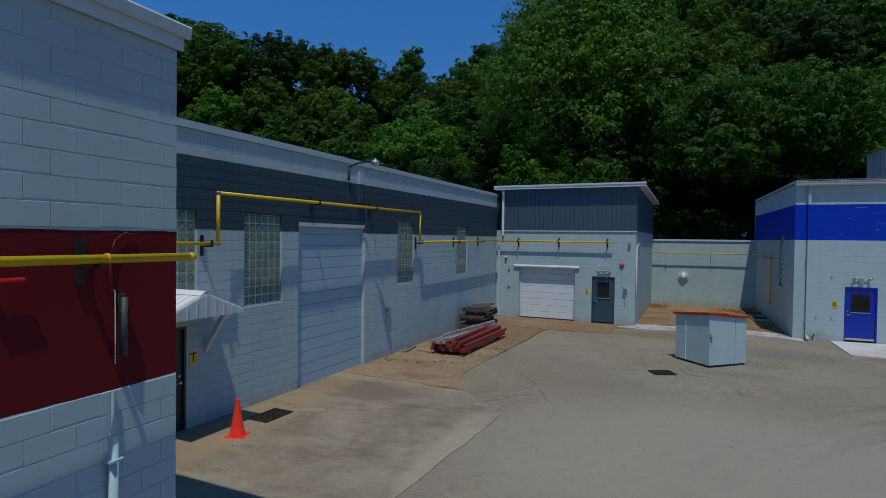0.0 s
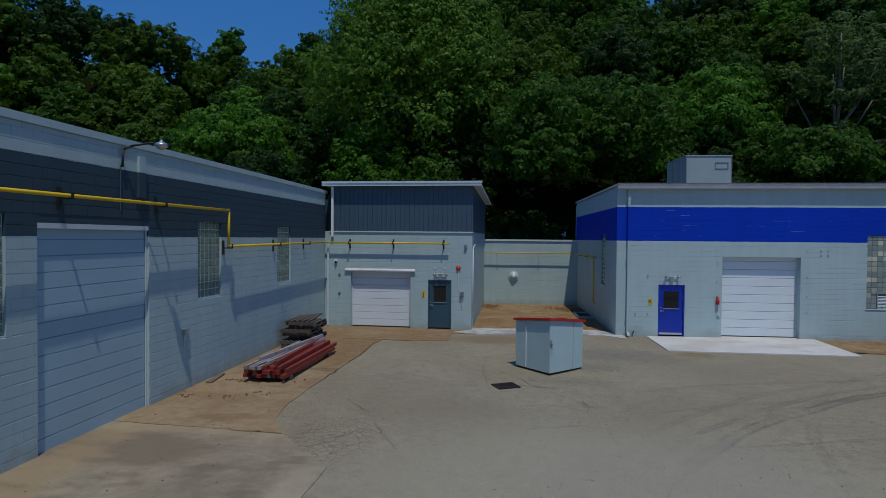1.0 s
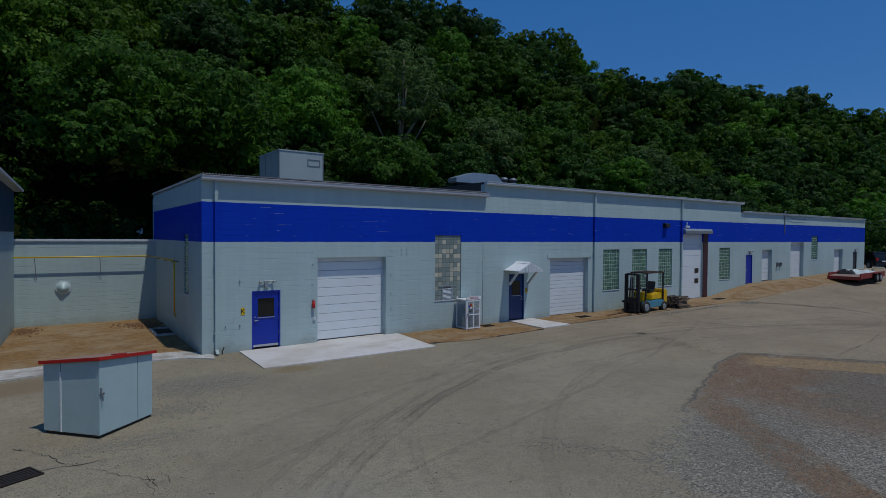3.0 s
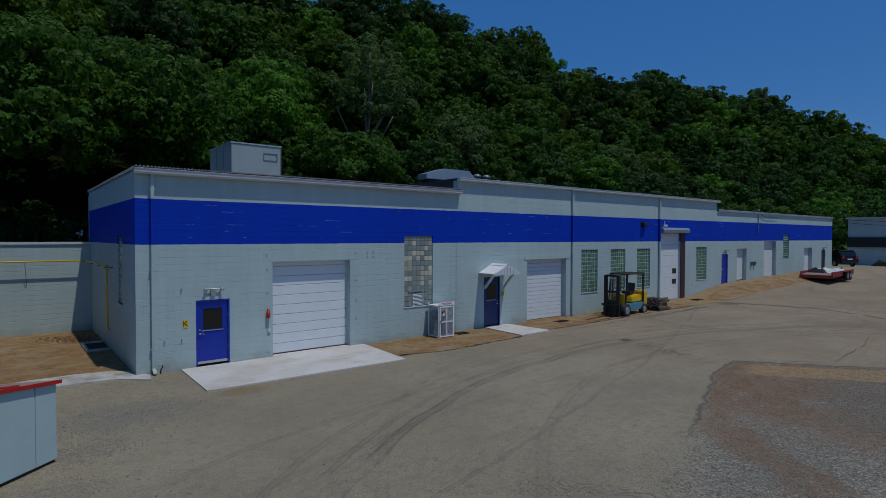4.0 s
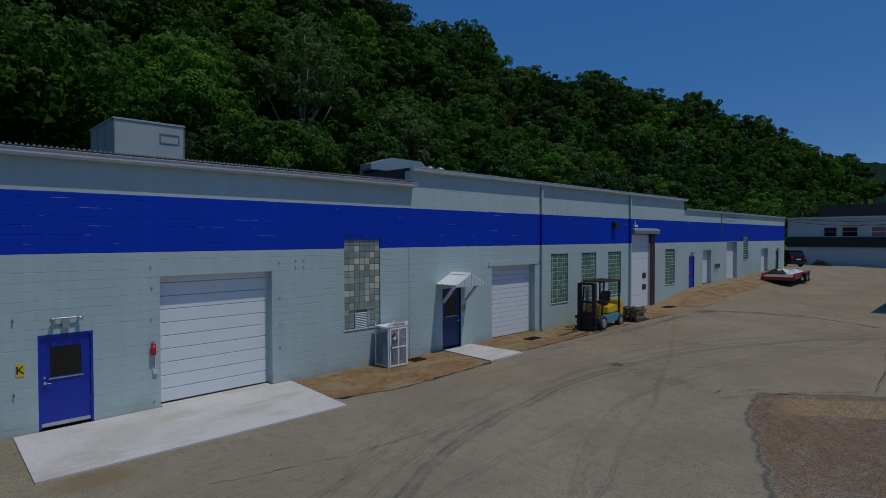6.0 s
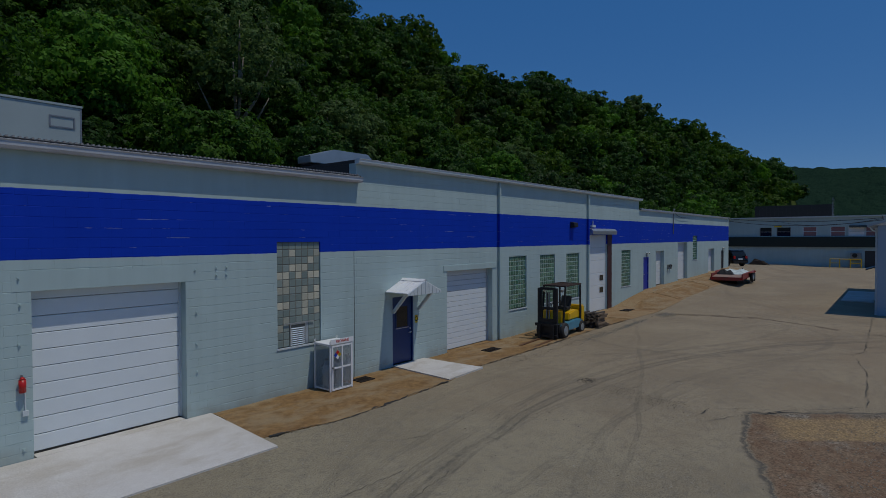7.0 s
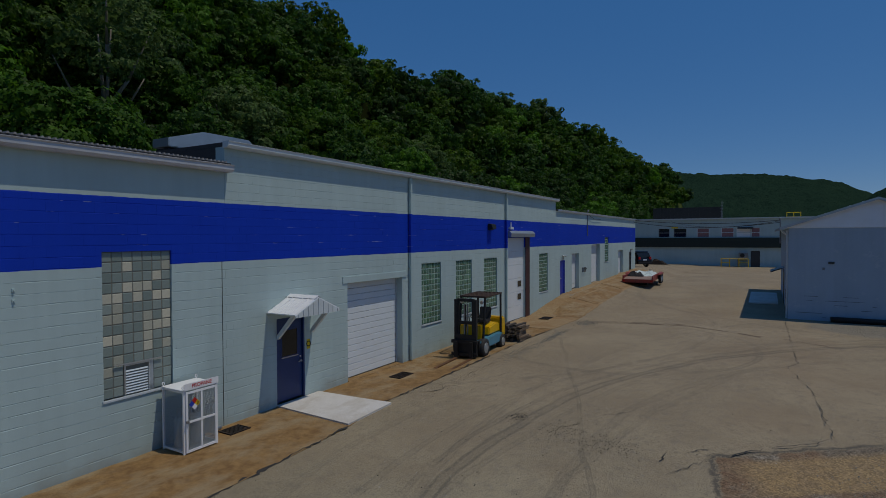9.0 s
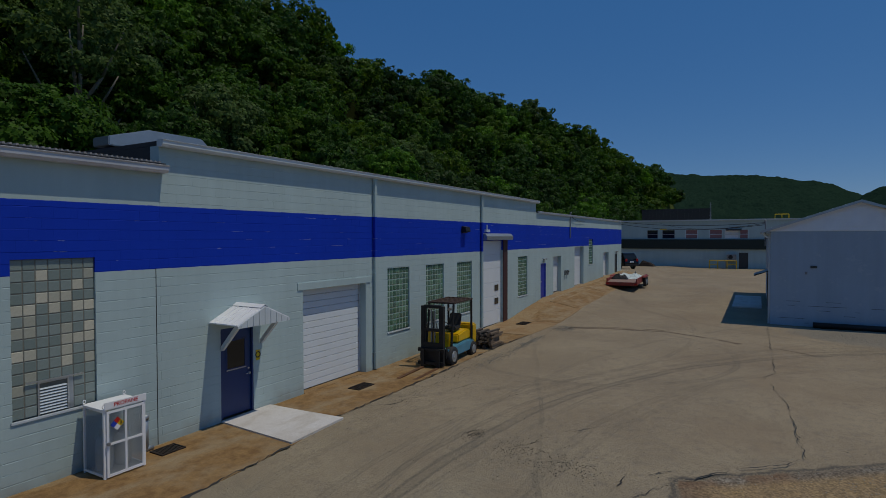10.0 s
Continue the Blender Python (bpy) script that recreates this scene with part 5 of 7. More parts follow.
part("awning", Shape().prism([(11.31, 2.95), (11.31, 3.0), (12.0, 2.75), (12.0, 2.68)], 44.5, 46.5, "x"), M_DARK_DOOR, gable, "small dark door awning", Matrix())
part("door", Shape().box(44.7, 45.7, 11.301, 11.34, 0.8, 2.85), M_DARK_DOOR, gable, "dark door", Matrix())
part("door", Shape().box(40.8, 41.6, 11.301, 11.34, 0.8, 2.0), M_DARK_DOOR, gable, "dark low hatch", Matrix())
part("vent_box", Shape().box(1.6, 1.85, -0.06, 0, 3.5, 3.6), M_DARK_DOOR, gable, "", F_G)
part("vent_box", Shape().box(1.38, 1.48, -0.05, 0, 3.2, 3.32), M_STEEL, gable, "", F_G)

rng = random.Random(44)
for i in range(18):
    s0, z = rng.uniform(0.15, 5.2), 0.92 + 0.2 * rng.choice((0, 1, 1, 2, 3, 4, 4, 4, 5, 6))
    part("open_joint", Shape().box(s0, s0 + rng.uniform(0.12, 0.75), -0.006, -0.003, z, z + 0.014), M_CRACK, gable, "dark open mortar joint", F_G)
part("downspout_elbow", Shape().tube([(38.69, 11.62, 5.16), (38.69, 11.5, 4.98), (38.69, 11.36, 4.9), (38.69, 11.35, 4.75)], 0.05, 10), M_TRIM, gable, "", Matrix())

# ---- the far building across the end of the yard ----
F_F = pose(92, 30.0, 0, 0, 0, -90)
far = thing("far_warehouse", "pale two-storey warehouse with a dark green band", "building", pose(92, 20, 1.2))
FAR_WIN = [(4.25, 5.75, 0), (6.3, 8.0, 0), (9.35, 10.95, 1), (12.4, 14.0, 1), (14.25, 16.0, 2), (16.05, 17.1, 1)]
FAR_HOLES = [(a, b, 4.72, 5.88) for a, b, k in FAR_WIN] + [(16.0, 17.1, 0.6, 2.8)]
part("wall", wall_shape(0, 36, 0.3, 7.15, 0.4, FAR_HOLES), M_PALE_WALL, far, "pale painted wall", F_F)
part("band", Shape().box(0, 36, -0.25, -0.002, 3.25, 4.6), M_GREEN_BAND, far, "dark green overhanging band", F_F)
part("roof", Shape().box(-0.2, 36.2, -0.3, 25, 7.16, 7.32), M_TRIM, far, "pale roof edge", F_F)
for i, (a, b, k) in enumerate(FAR_WIN):
    w = part("window", Shape().box(a, b, 0.12, 0.16, 4.72, 5.88), (M_GLASS, M_PINK, M_WHITE)[k], far, ("dark glass window", "faded red window panel", "pale window panel")[k], F_F)
    rim = Shape().box(a, a + 0.08, 0.02, 0.119, 4.72, 5.88).box(b - 0.08, b, 0.02, 0.119, 4.72, 5.88).box(a + 0.08, b - 0.08, 0.02, 0.119, 5.25, 5.33)
    part("window_frame", rim, M_TRIM if k else M_STEEL, w, m=F_F)
part("window_awning", Shape().prism([(-0.01, 5.98), (-0.01, 6.05), (-0.5, 5.85), (-0.5, 5.78)], 14.4, 16.3, "x"), M_DARK_DOOR, far, "small dark awning over a window", F_F)
part("sign_strip", Shape().box(6.0, 6.9, -0.03, -0.003, 5.93, 6.12), M_YELLOW_SIGN, far, "narrow yellow sign strip", F_F)
part("door", Shape().box(16.0, 17.1, 0.15, 0.2, 0.6, 2.8), M_DARK_DOOR, far, "dark doorway", F_F)
part("wall", Shape().box(92.4, 117, 29.7, 30.0, 0.3, 7.1), M_PALE_WALL, far, "", Matrix())


# ---- things ----
def letters(name, text, size, mat, parent, m, depth=0.002, label=""):
    """Raised lettering in the built-in font; local x along the text, facing -y."""
    cu = bpy.data.curves.new(name, "FONT")
    cu.body, cu.size, cu.align_x, cu.align_y, cu.extrude, cu.offset = text, size, "CENTER", "CENTER", depth, size * 0.012
    tmp = bpy.data.objects.new(name, cu)
    me = bpy.data.meshes.new_from_object(tmp)
    bpy.data.objects.remove(tmp)
    me.materials.clear()
    me.materials.append(mat)
    ob = new(name, me)
    hang(ob, parent, m @ pose(0, 0, 0, 90, 0, 0))
    return tagged(ob, label)


def letter_sign(F, s, z, text, w=0.17, h=0.28):
    m = F @ Matrix.Translation((s, -0.012, z))
    t = thing("letter_sign", "yellow enamel sign with a black letter %s" % text, "sign", m, "door letter signs")
    part("plate", Shape().box(-w / 2, w / 2, -0.004, 0.004, -h / 2, h / 2), M_YELLOW_SIGN, t)
    letters("letter", text, h * 0.85, M_BLACK_INK, t, m @ Matrix.Translation((0, -0.006, 0)), label="black letter")
    return t


letter_sign(F_BLUE, 4.31, 1.86, "K", 0.14, 0.26)
letter_sign(F_J, -2.06, 1.93, "J", 0.14)
letter_sign(F_LEFT, 6.17, 1.83, "T", 0.16)
letter_sign(F_BLUE, 17.86, 1.92, "O", 0.12, 0.26)


def twin_lamp(F, s, z, tilt=0):
    """A twin-headed floodlight on a conduit box above a door."""
    m = F @ Matrix.Translation((s, -0.008, z))
    t = thing("door_lamp", "grey twin-headed floodlight above a door", "wall lamp", m, "lamps above the doors")
    part("box", Shape().box(-0.07, 0.07, -0.07, 0, -0.2, 0.02), M_GALV, t, bevel=0.006)
    part("bar", Shape().cyl((-0.22, -0.06, 0.03), (0.24, -0.06, 0.03), 0.018), M_GALV, t)
    for sx in (-0.22, 0.24):
        d = Vector((0.35 if sx > 0 else -0.35, -0.8, -0.35)).normalized()
        a = Vector((sx, -0.06, 0.03))
        part("lamp_head", Shape().cyl(a - d * 0.04, a + d * 0.10, 0.03, 0.055, 14), M_GALV, t, smooth=True)
    return t


twin_lamp(F_BLUE, 5.12, 2.86)
twin_lamp(F_J, -1.33, 2.78)
twin_lamp(F_BLUE, 39.9, 3.62)
twin_lamp(F_BLUE, 59.6, 3.62)


def door_awning(F, s, half, z_eave, z_top, out, strut_z, struts=(-0.44, 0.78)):
    """A little gable roof of ribbed metal on two timber struts."""
    m = F @ Matrix.Translation((s, 0, z_eave))
    t = thing("door_awning", "white ribbed metal gable awning on timber struts", "awning", m, "awnings above the doors")
    rise = z_top - z_eave
    for side in (-1, 1):
        e = half * side
        part("roof_panel", Shape().prism([(0, rise), (e, 0), (e, 0.025), (0, rise + 0.025)], -out, -0.01, "y"), M_WHITE, t, "white ribbed metal sheet")
        for i in range(6):
            k = i / 5
            y = -out + 0.03 + k * (out - 0.08)
            part("rib", Shape().prism([(0.02 * side, rise + 0.02), (e, 0.026), (e, 0.034), (0.02 * side, rise + 0.033)], y, y + 0.018, "y"), M_WHITE, t)
        at = struts[side > 0]
        part("strut", Shape().prism([(-0.012, strut_z - z_eave), (-0.012, strut_z - z_eave - 0.1), (-0.05, strut_z - z_eave - 0.1), (-out * 0.66, -0.07), (-out * 0.66, -0.01), (-out * 0.58, -0.01)], at - 0.04, at + 0.04, "x"), M_TRIM, t, "painted timber strut")
    part("ridge_cap", Shape().prism([(-0.12, rise - 0.01), (0, rise + 0.05), (0.12, rise - 0.01), (0, rise + 0.062)], -out - 0.01, -0.01, "y"), M_WHITE, t)
    front = Shape().prism([(-half, -0.05), (half, -0.05), (half, 0.0), (0, rise), (-half, 0.0)], -out - 0.02, -out - 0.001, "y")
    part("gable_front", front, M_TRIM, t, "pale board gable front")
    for i in range(9):
        x = -half + (i + 0.5) * 2 * half / 9
        top = rise * (1 - abs(x) / half)
        part("batten", Shape().box(x - 0.012, x + 0.012, -out - 0.034, -out - 0.021, -0.05, max(0.0, top - 0.01)), M_TRIM, t)
    return t


door_awning(F_BLUE, 17.2, 0.8, 2.93, 3.3, 1.0, 2.32)
door_awning(F_LEFT, 5.66, 0.90, 2.78, 3.14, 0.9, 2.0, (-0.8, 0.8))


# gas pipes
def gas_pipe(label, F, points, r, hooks, off, mat=None):
    t = thing("gas_pipe", label, "pipe", F @ Matrix.Translation(points[0]))
    for a, b in zip(points, points[1:]):
        part("pipe", Shape().cyl(a, b, r, n=14), mat or M_YELLOW, t, "", F, smooth=True)
    for p in points[1:-1]:
        part("elbow", Shape().ball(p, r * 1.35, 8), M_STEEL, t, "grey iron elbow", F, smooth=True)
    part("end_cap", Shape().cyl(Vector(points[-1]) - (Vector(points[-1]) - Vector(points[-2])).normalized() * 0.06, points[-1], r * 1.08, n=14), mat or M_YELLOW, t, "", F, smooth=True)
    for s, z in hooks:
        sh = Shape().box(s - 0.025, s + 0.025, -off - r - 0.03, 0.0, z - r - 0.03, z - r - 0.001).box(s - 0.03, s + 0.03, -0.05, 0.0, z - 0.24, z + 0.16)
        sh.box(s - 0.02, s + 0.02, -off - r - 0.03, -off - r - 0.005, z - r - 0.03, z + r + 0.03)
        part("bracket", sh, M_BLACK, t, "black steel bracket", F)
    return t


gas_pipe("long yellow gas pipe stepped over a tall door", F_LEFT, [(2.6, -0.25, 4.03), (6.55, -0.25, 4.03), (6.55, -0.25, 5.02), (15.25, -0.25, 5.05), (15.25, -0.25, 4.05), (23.3, -0.25, 4.12)], 0.036,
         [(6.35, 4.03), (9.7, 5.03), (12.4, 5.04), (15.35, 4.05), (18.6, 4.07), (21.3, 4.1)], 0.25)
gas_pipe("yellow gas pipe across the annexe front", F_J, [(-6.4, -0.22, 4.1), (-0.93, -0.22, 4.1)], 0.036, [(-5.28, 4.1), (-3.36, 4.1), (-1.2, 4.1)], 0.22)
t = gas_pipe("thick yellow gas pipe along the red band", F_NEAR, [(-9, -0.25, 4.02), (-0.02, -0.25, 3.98)], 0.038, [], 0.25)
for s in (-0.97, -3.0, -5.0):
    part("bracket", Shape().box(s - 0.04, s + 0.04, -0.03, 0.0, 3.76, 4.16).box(s - 0.025, s + 0.025, -0.29, -0.031, 3.915, 3.944), M_BLACK, t, "black steel bracket", F_NEAR)
    part("collar", Shape().cyl((s + 0.05, -0.25, 3.985 - s * 0.0045), (s + 0.075, -0.25, 3.985 - s * 0.0045), 0.043, n=14), M_YELLOW, t, "", F_NEAR, smooth=True)
F_W = Matrix()
t = gas_pipe("thin yellow gas pipe in the recess", F_W, [(-2.75, 32.9, 3.5), (2.72, 32.9, 3.5), (2.72, 26.7, 3.52), (2.72, 26.7, 1.45), (2.72, 26.4, 1.42)], 0.03, [], 0.3)
for x in (-1.75, 0.65):
    part("hanger", Shape().tube([(x, 32.93, 3.52), (x + 0.05, 33.1, 2.7), (x + 0.06, 33.17, 2.5)], 0.012), M_STEEL, t, "thin rod hanger", F_W)
for y in (31.0, 29.0, 27.2):
    part("bracket", Shape().box(2.70, 2.965, y, y + 0.03, 3.44, 3.47), M_BLACK, t, "black steel bracket", F_W)

# annexe front fittings
t = thing("fire_alarm", "red fire alarm horn on the annexe front", "alarm", F_J @ Matrix.Translation((-0.57, -0.008, 3.08)))
part("horn", Shape().lathe([(0.0, 0), (0.09, 0), (0.1, 0.03), (0.07, 0.06), (0.0, 0.07)], 14, pose(0, 0, 0, 90)), M_RED, t, "red horn", smooth=True)
part("conduit", Shape().cyl((0, -0.02, -0.9), (0, -0.02, -0.08), 0.012).cyl((0, -0.02, 0.08), (0, -0.02, 0.2), 0.012), M_TRIM, t)
t = thing("junction_box", "grey junction box with conduit on the annexe front", "electrical box", F_J @ Matrix.Translation((-0.41, -0.008, 1.95)))
part("box", Shape().box(-0.08, 0.08, -0.1, 0, -0.06, 0.14), M_GALV, t, bevel=0.008)
part("cover", Shape().box(-0.06, 0.06, -0.112, -0.101, -0.03, 0.11), M_STEEL, t)
part("conduit", Shape().cyl((0, -0.05, -0.5), (0, -0.05, -0.06), 0.014), M_TRIM, t)
single("wall_box", Shape().box(-0.33, -0.22, -0.07, -0.008, 3.85, 4.05), M_STEEL, "small grey box below the annexe siding", "electrical box", F_J, 0.006)
t = thing("security_camera", "white dome camera on the annexe front", "camera", F_J @ Matrix.Translation((-5.9, -0.008, 3.3)))
part("mount", Shape().box(-0.06, 0.06, -0.08, 0, -0.02, 0.06), M_WHITE, t, bevel=0.01)
part("dome", Shape().ball((0, -0.05, -0.04), 0.055, 8), M_GLASS, t, "dark dome", smooth=True)
for s in (-1.55, -1.15):
    single("anchor_plate", Shape().prism([(s - 0.06, 3.05), (s, 2.99), (s + 0.06, 3.05), (s, 3.11)], -0.02, -0.006, "y"), M_TRIM, "small painted diamond anchor plate above a door", "anchor plate", F_J, group="anchor plates")
for z in (2.7, 1.9):
    single("wall_hook", Shape().cyl((-5.75, 0, z), (-5.75, -0.06, z), 0.02, n=8).box(-5.8, -5.7, -0.015, -0.006, z - 0.06, z + 0.06), M_STEEL, "small steel hook beside a roller door", "hook", F_J, group="wall hooks")

t = thing("flood_lamp", "small white floodlight on a post behind the low wall", "floodlight", pose(3.55, 44.5, 0.4))
part("post", Shape().cyl((0, 0, -0.2), (0, 0, 4.2), 0.04, n=10), M_STEEL, t)
part("shade", Shape().prism([(-0.22, 4.30), (0.16, 4.14), (0.19, 4.54)], -0.16, 0.16, "y"), M_WHITE, t, "white wedge-shaped shade", bevel=0.01)

# round vent in the recess
t = thing("wall_vent", "round pale metal vent cap on the low wall", "vent", F_LOW @ Matrix.Translation((1.87, -0.008, 2.13)))
part("cap", Shape().lathe([(0.25, 0.0), (0.25, 0.06), (0.22, 0.10), (0.14, 0.13), (0.12, 0.17), (0.0, 0.18)], 20, pose(0, 0, 0, 90)), M_CABINET, t, smooth=True)
part("ring", Shape().lathe([(0.29, 0.0), (0.3, 0.03), (0.29, 0.06)], 20, pose(0, 0, 0, 90)), M_TRIM, t, smooth=True)
t = thing("floor_grate", "white-rimmed drain pit with a dark grate in the recess", "drain", pose(2.55, 28.6, 0.48))
part("rim", Shape().box(-0.35, 0.38, -0.9, -0.8, 0.0, 0.09).box(-0.35, 0.38, 0.8, 0.9, 0.0, 0.09).box(-0.35, -0.25, -0.8, 0.8, 0.0, 0.09), M_PUTTY, t, bevel=0.01)
part("grate", Shape().box(-0.25, 0.38, -0.8, 0.8, 0.0, 0.03), M_RUST, t)

# facade fittings
t = thing("pull_station", "small red cylinder and drop pipe beside a roller door", "alarm", F_BLUE @ Matrix.Translation((6.88, -0.008, 1.95)))
part("body", Shape().cyl((0, -0.07, -0.14), (0, -0.07, 0.10), 0.06, 0.06, 14).cyl((0, -0.07, 0.10), (0, -0.07, 0.15), 0.06, 0.02, 14), M_RED, t, "red cylinder body", smooth=True)
part("bracket", Shape().box(-0.02, 0.02, -0.02, 0, -0.12, 0.18), M_STEEL, t)
part("conduit", Shape().cyl((0.05, -0.02, -0.5), (0.05, -0.02, -0.16), 0.014).box(0.0, 0.1, -0.05, 0, -0.6, -0.5), M_TRIM, t)
single("flood_lamp", Shape().prism([(-0.02, 5.44), (-0.22, 5.40), (-0.26, 5.20), (-0.02, 5.14)], 29.2, 29.62, "x"), M_BLACK, "dark box floodlight on the blue band", "wall lamp", F_BLUE, 0.01)
for i, (s, z) in enumerate([(6.86, 3.95), (6.88, 3.45), (6.86, 2.7), (10.22, 3.95), (10.24, 2.95), (10.24, 2.2), (10.24, 1.55), (6.9, 0.7), (10.74, 3.98), (11.0, 3.98), (10.74, 3.8), (11.0, 3.8)]):
    single("anchor_plate", Shape().box(s - 0.025, s + 0.025, -0.018, -0.004, z - 0.03, z + 0.03).cyl((s, -0.017, z), (s, -0.045, z), 0.012, n=8), M_PALE_WALL, "small painted anchor plate beside a roller door", "anchor plate", F_BLUE, group="anchor plates")
for s, z in ((3.72, 1.35), (4.2, 2.9), (4.2, 1.35)):
    single("wall_hook", Shape().cyl((s, 0, z), (s, -0.05, z), 0.018, n=8).cyl((s, -0.045, z), (s, -0.045, z + 0.05), 0.014, n=8), M_STEEL, "small steel hook on the pale wall", "hook", F_BLUE, group="wall hooks")
# extra stub for the dark shoe at the downspout's foot
t = thing("shoe_stub", "bent black stub standing in for the downspout's shoe", "pipe", pose(3.6, 23.0, 0.46))
part("pipe", Shape().tube([(0, 0, 0), (0, 0, 0.12), (0.04, -0.02, 0.18), (0.04, -0.05, 0.24)], 0.02), M_BLACK, t, smooth=True)
for s in (44.1, 44.6):
    t = thing("meter_box", "dark meter box on the long facade", "electrical box", F_BLUE @ Matrix.Translation((s, -0.008, 2.6)), "meter boxes")
    part("box", Shape().box(-0.09, 0.09, -0.12, 0, -0.2, 0.12), M_STEEL, t, bevel=0.01)
    part("dial", Shape().cyl((0, -0.12, 0.02), (0, -0.15, 0.02), 0.06, n=12), M_GLASS, t)
t = thing("service_mast", "steel service mast with looped cables on the facade", "cable mast", F_BLUE @ Matrix.Translation((45.2, -0.06, 5.5)))
part("mast", Shape().cyl((0, 0, -0.6), (0, 0, 1.1), 0.035), M_STEEL, t)
part("cable", Shape().tube([(0, -0.03, 1.05), (0.5, -0.05, 0.75), (1.6, -0.05, 0.6), (3.5, -0.04, 0.62)], 0.015, 6), M_BLACK, t, "black cable")
part("weatherhead", Shape().ball((0, -0.04, 1.12), 0.07, 8), M_STEEL, t)
t = thing("pipe_stub", "pale standpipe beside the gas bottle cage", "pipe", F_BLUE @ Matrix.Translation((14.72, -0.15, 0.48)))
part("pipe", Shape().cyl((0, 0, 0), (0, 0, 0.75), 0.07, n=14), M_GALV, t, smooth=True)
part("collar", Shape().cyl((0, 0, 0.68), (0, 0, 0.78), 0.085, n=14), M_GALV, t, smooth=True)
part("branch", Shape().cyl((-0.1, -0.02, 0.06), (0.16, -0.02, 0.06), 0.05, n=12), M_GALV, t, smooth=True)
single("wall_vent", Shape().box(31.55, 31.95, -0.12, -0.008, 5.2, 5.32).cyl((31.7, -0.07, 5.3), (31.7, -0.07, 5.55), 0.03, n=8), M_TRIM, "small pale pipe and box above the tall door", "vent", F_BLUE)


def floor_grate(x, y, w, d, turn, label, rise=0.034):
    t = thing("drain_grate", label, "drain", pose(x, y, ground_z(x, y) + rise, 0, 0, turn), "drain grates")
    part("frame_ring", Shape().box(-w / 2, w / 2, -d / 2, -d / 2 + 0.03, -0.03, 0.004).box(-w / 2, w / 2, d / 2 - 0.03, d / 2, -0.03, 0.004).box(-w / 2, -w / 2 + 0.03, -d / 2 + 0.03, d / 2 - 0.03, -0.03, 0.004).box(w / 2 - 0.03, w / 2, -d / 2 + 0.03, d / 2 - 0.03, -0.03, 0.004), M_RUST, t)
    part("pit", Shape().box(-w / 2 + 0.03, w / 2 - 0.03, -d / 2 + 0.03, d / 2 - 0.03, -0.03, -0.010), M_BLACK, t, "black pit")
    n = int(w / 0.055)
    for i in range(n):
        x0 = -w / 2 + 0.04 + i * (w - 0.08) / n
        part("bar", Shape().box(x0, x0 + 0.022, -d / 2 + 0.03, d / 2 - 0.03, -0.0095, -0.002), M_RUST, t)
    return t


floor_grate(-1.62, 14.9, 0.62, 0.5, 25, "rusty iron drain grate in cracked asphalt", 0.022 + 0.03 * fbm(-1.62, 14.9, 0.16))
floor_grate(-9.05, 7.35, 0.78, 0.5, 87, "dark rusty drain grate beside a traffic cone")
floor_grate(20.9, 22.1, 0.75, 0.42, 0, "dark drain grate on the brown apron")
floor_grate(15.0, 22.6, 0.55, 0.42, 0, "dark drain grate beside the gas bottle cage")
floor_grate(33.6, 21.9, 0.9, 0.5, 0, "dark drain grate in front of a tall door")

# traffic cone
t = thing("traffic_cone", "faded orange plastic traffic cone beside a drain", "traffic cone", pose(-8.87, 6.2, 0.455, 0, 0, 20))
part("base", Shape().box(-0.18, 0.18, -0.18, 0.18, 0, 0.035), M_ORANGE, t, bevel=0.012)
part("cone", Shape().lathe([(0.145, 0.03), (0.135, 0.05), (0.032, 0.69), (0.03, 0.71), (0.022, 0.712)], 20), M_ORANGE, t, smooth=True)


# stored beams and pallets beside the slate-banded wall
def build_beams():
    rng = random.Random(8)
    red = Shape().box(0, 0.11, 0, 3.9, 0, 0.05).box(0, 0.11, 0, 3.9, 0.055, 0.10).mesh("beam", M_RACK_RED, 0.006)
    grey = Shape().box(0, 0.10, 0, 3.7, 0, 0.05).box(0.01, 0.09, 0, 3.7, 0.05, 0.09).mesh("beam", M_RACK_GREY, 0.006)
    t = thing("beam_stack", "stack of rusty red and grey shelving beams", "beams", pose(-8.55, 14.55, 0.475, 0, 0, -3))
    t["group"] = "stored beams"
    for y in (0.25, 3.2):
        part("bearer", Shape().box(-0.05, 1.2, y, y + 0.12, 0, 0.12), M_WOOD_DARK, t, "dark timber bearer", WORLD[t])
    for layer in range(3):
        n = 9 if layer < 2 else 8
        for i in range(n):
            x = 0.02 + i * 0.128 + rng.uniform(-0.015, 0.015)
            me = grey if (layer == 2 and i < 4) or (layer < 2 and rng.random() < 0.25) else red
            m = WORLD[t] @ pose(x, rng.uniform(-0.18, 0.14), 0.125 + layer * 0.105, 0, 0, rng.uniform(-0.5, 0.5))
            shared("beam", me, t, m)
    for i, a in enumerate((-7.0, -4.0, 2.0)):
        shared("beam", grey if i < 2 else red, t, WORLD[t] @ pose(0.35 + 0.22 * i, 0.05, 0.445 + 0.102 * (i == 0), 0, 0, a * 0.8))


build_beams()


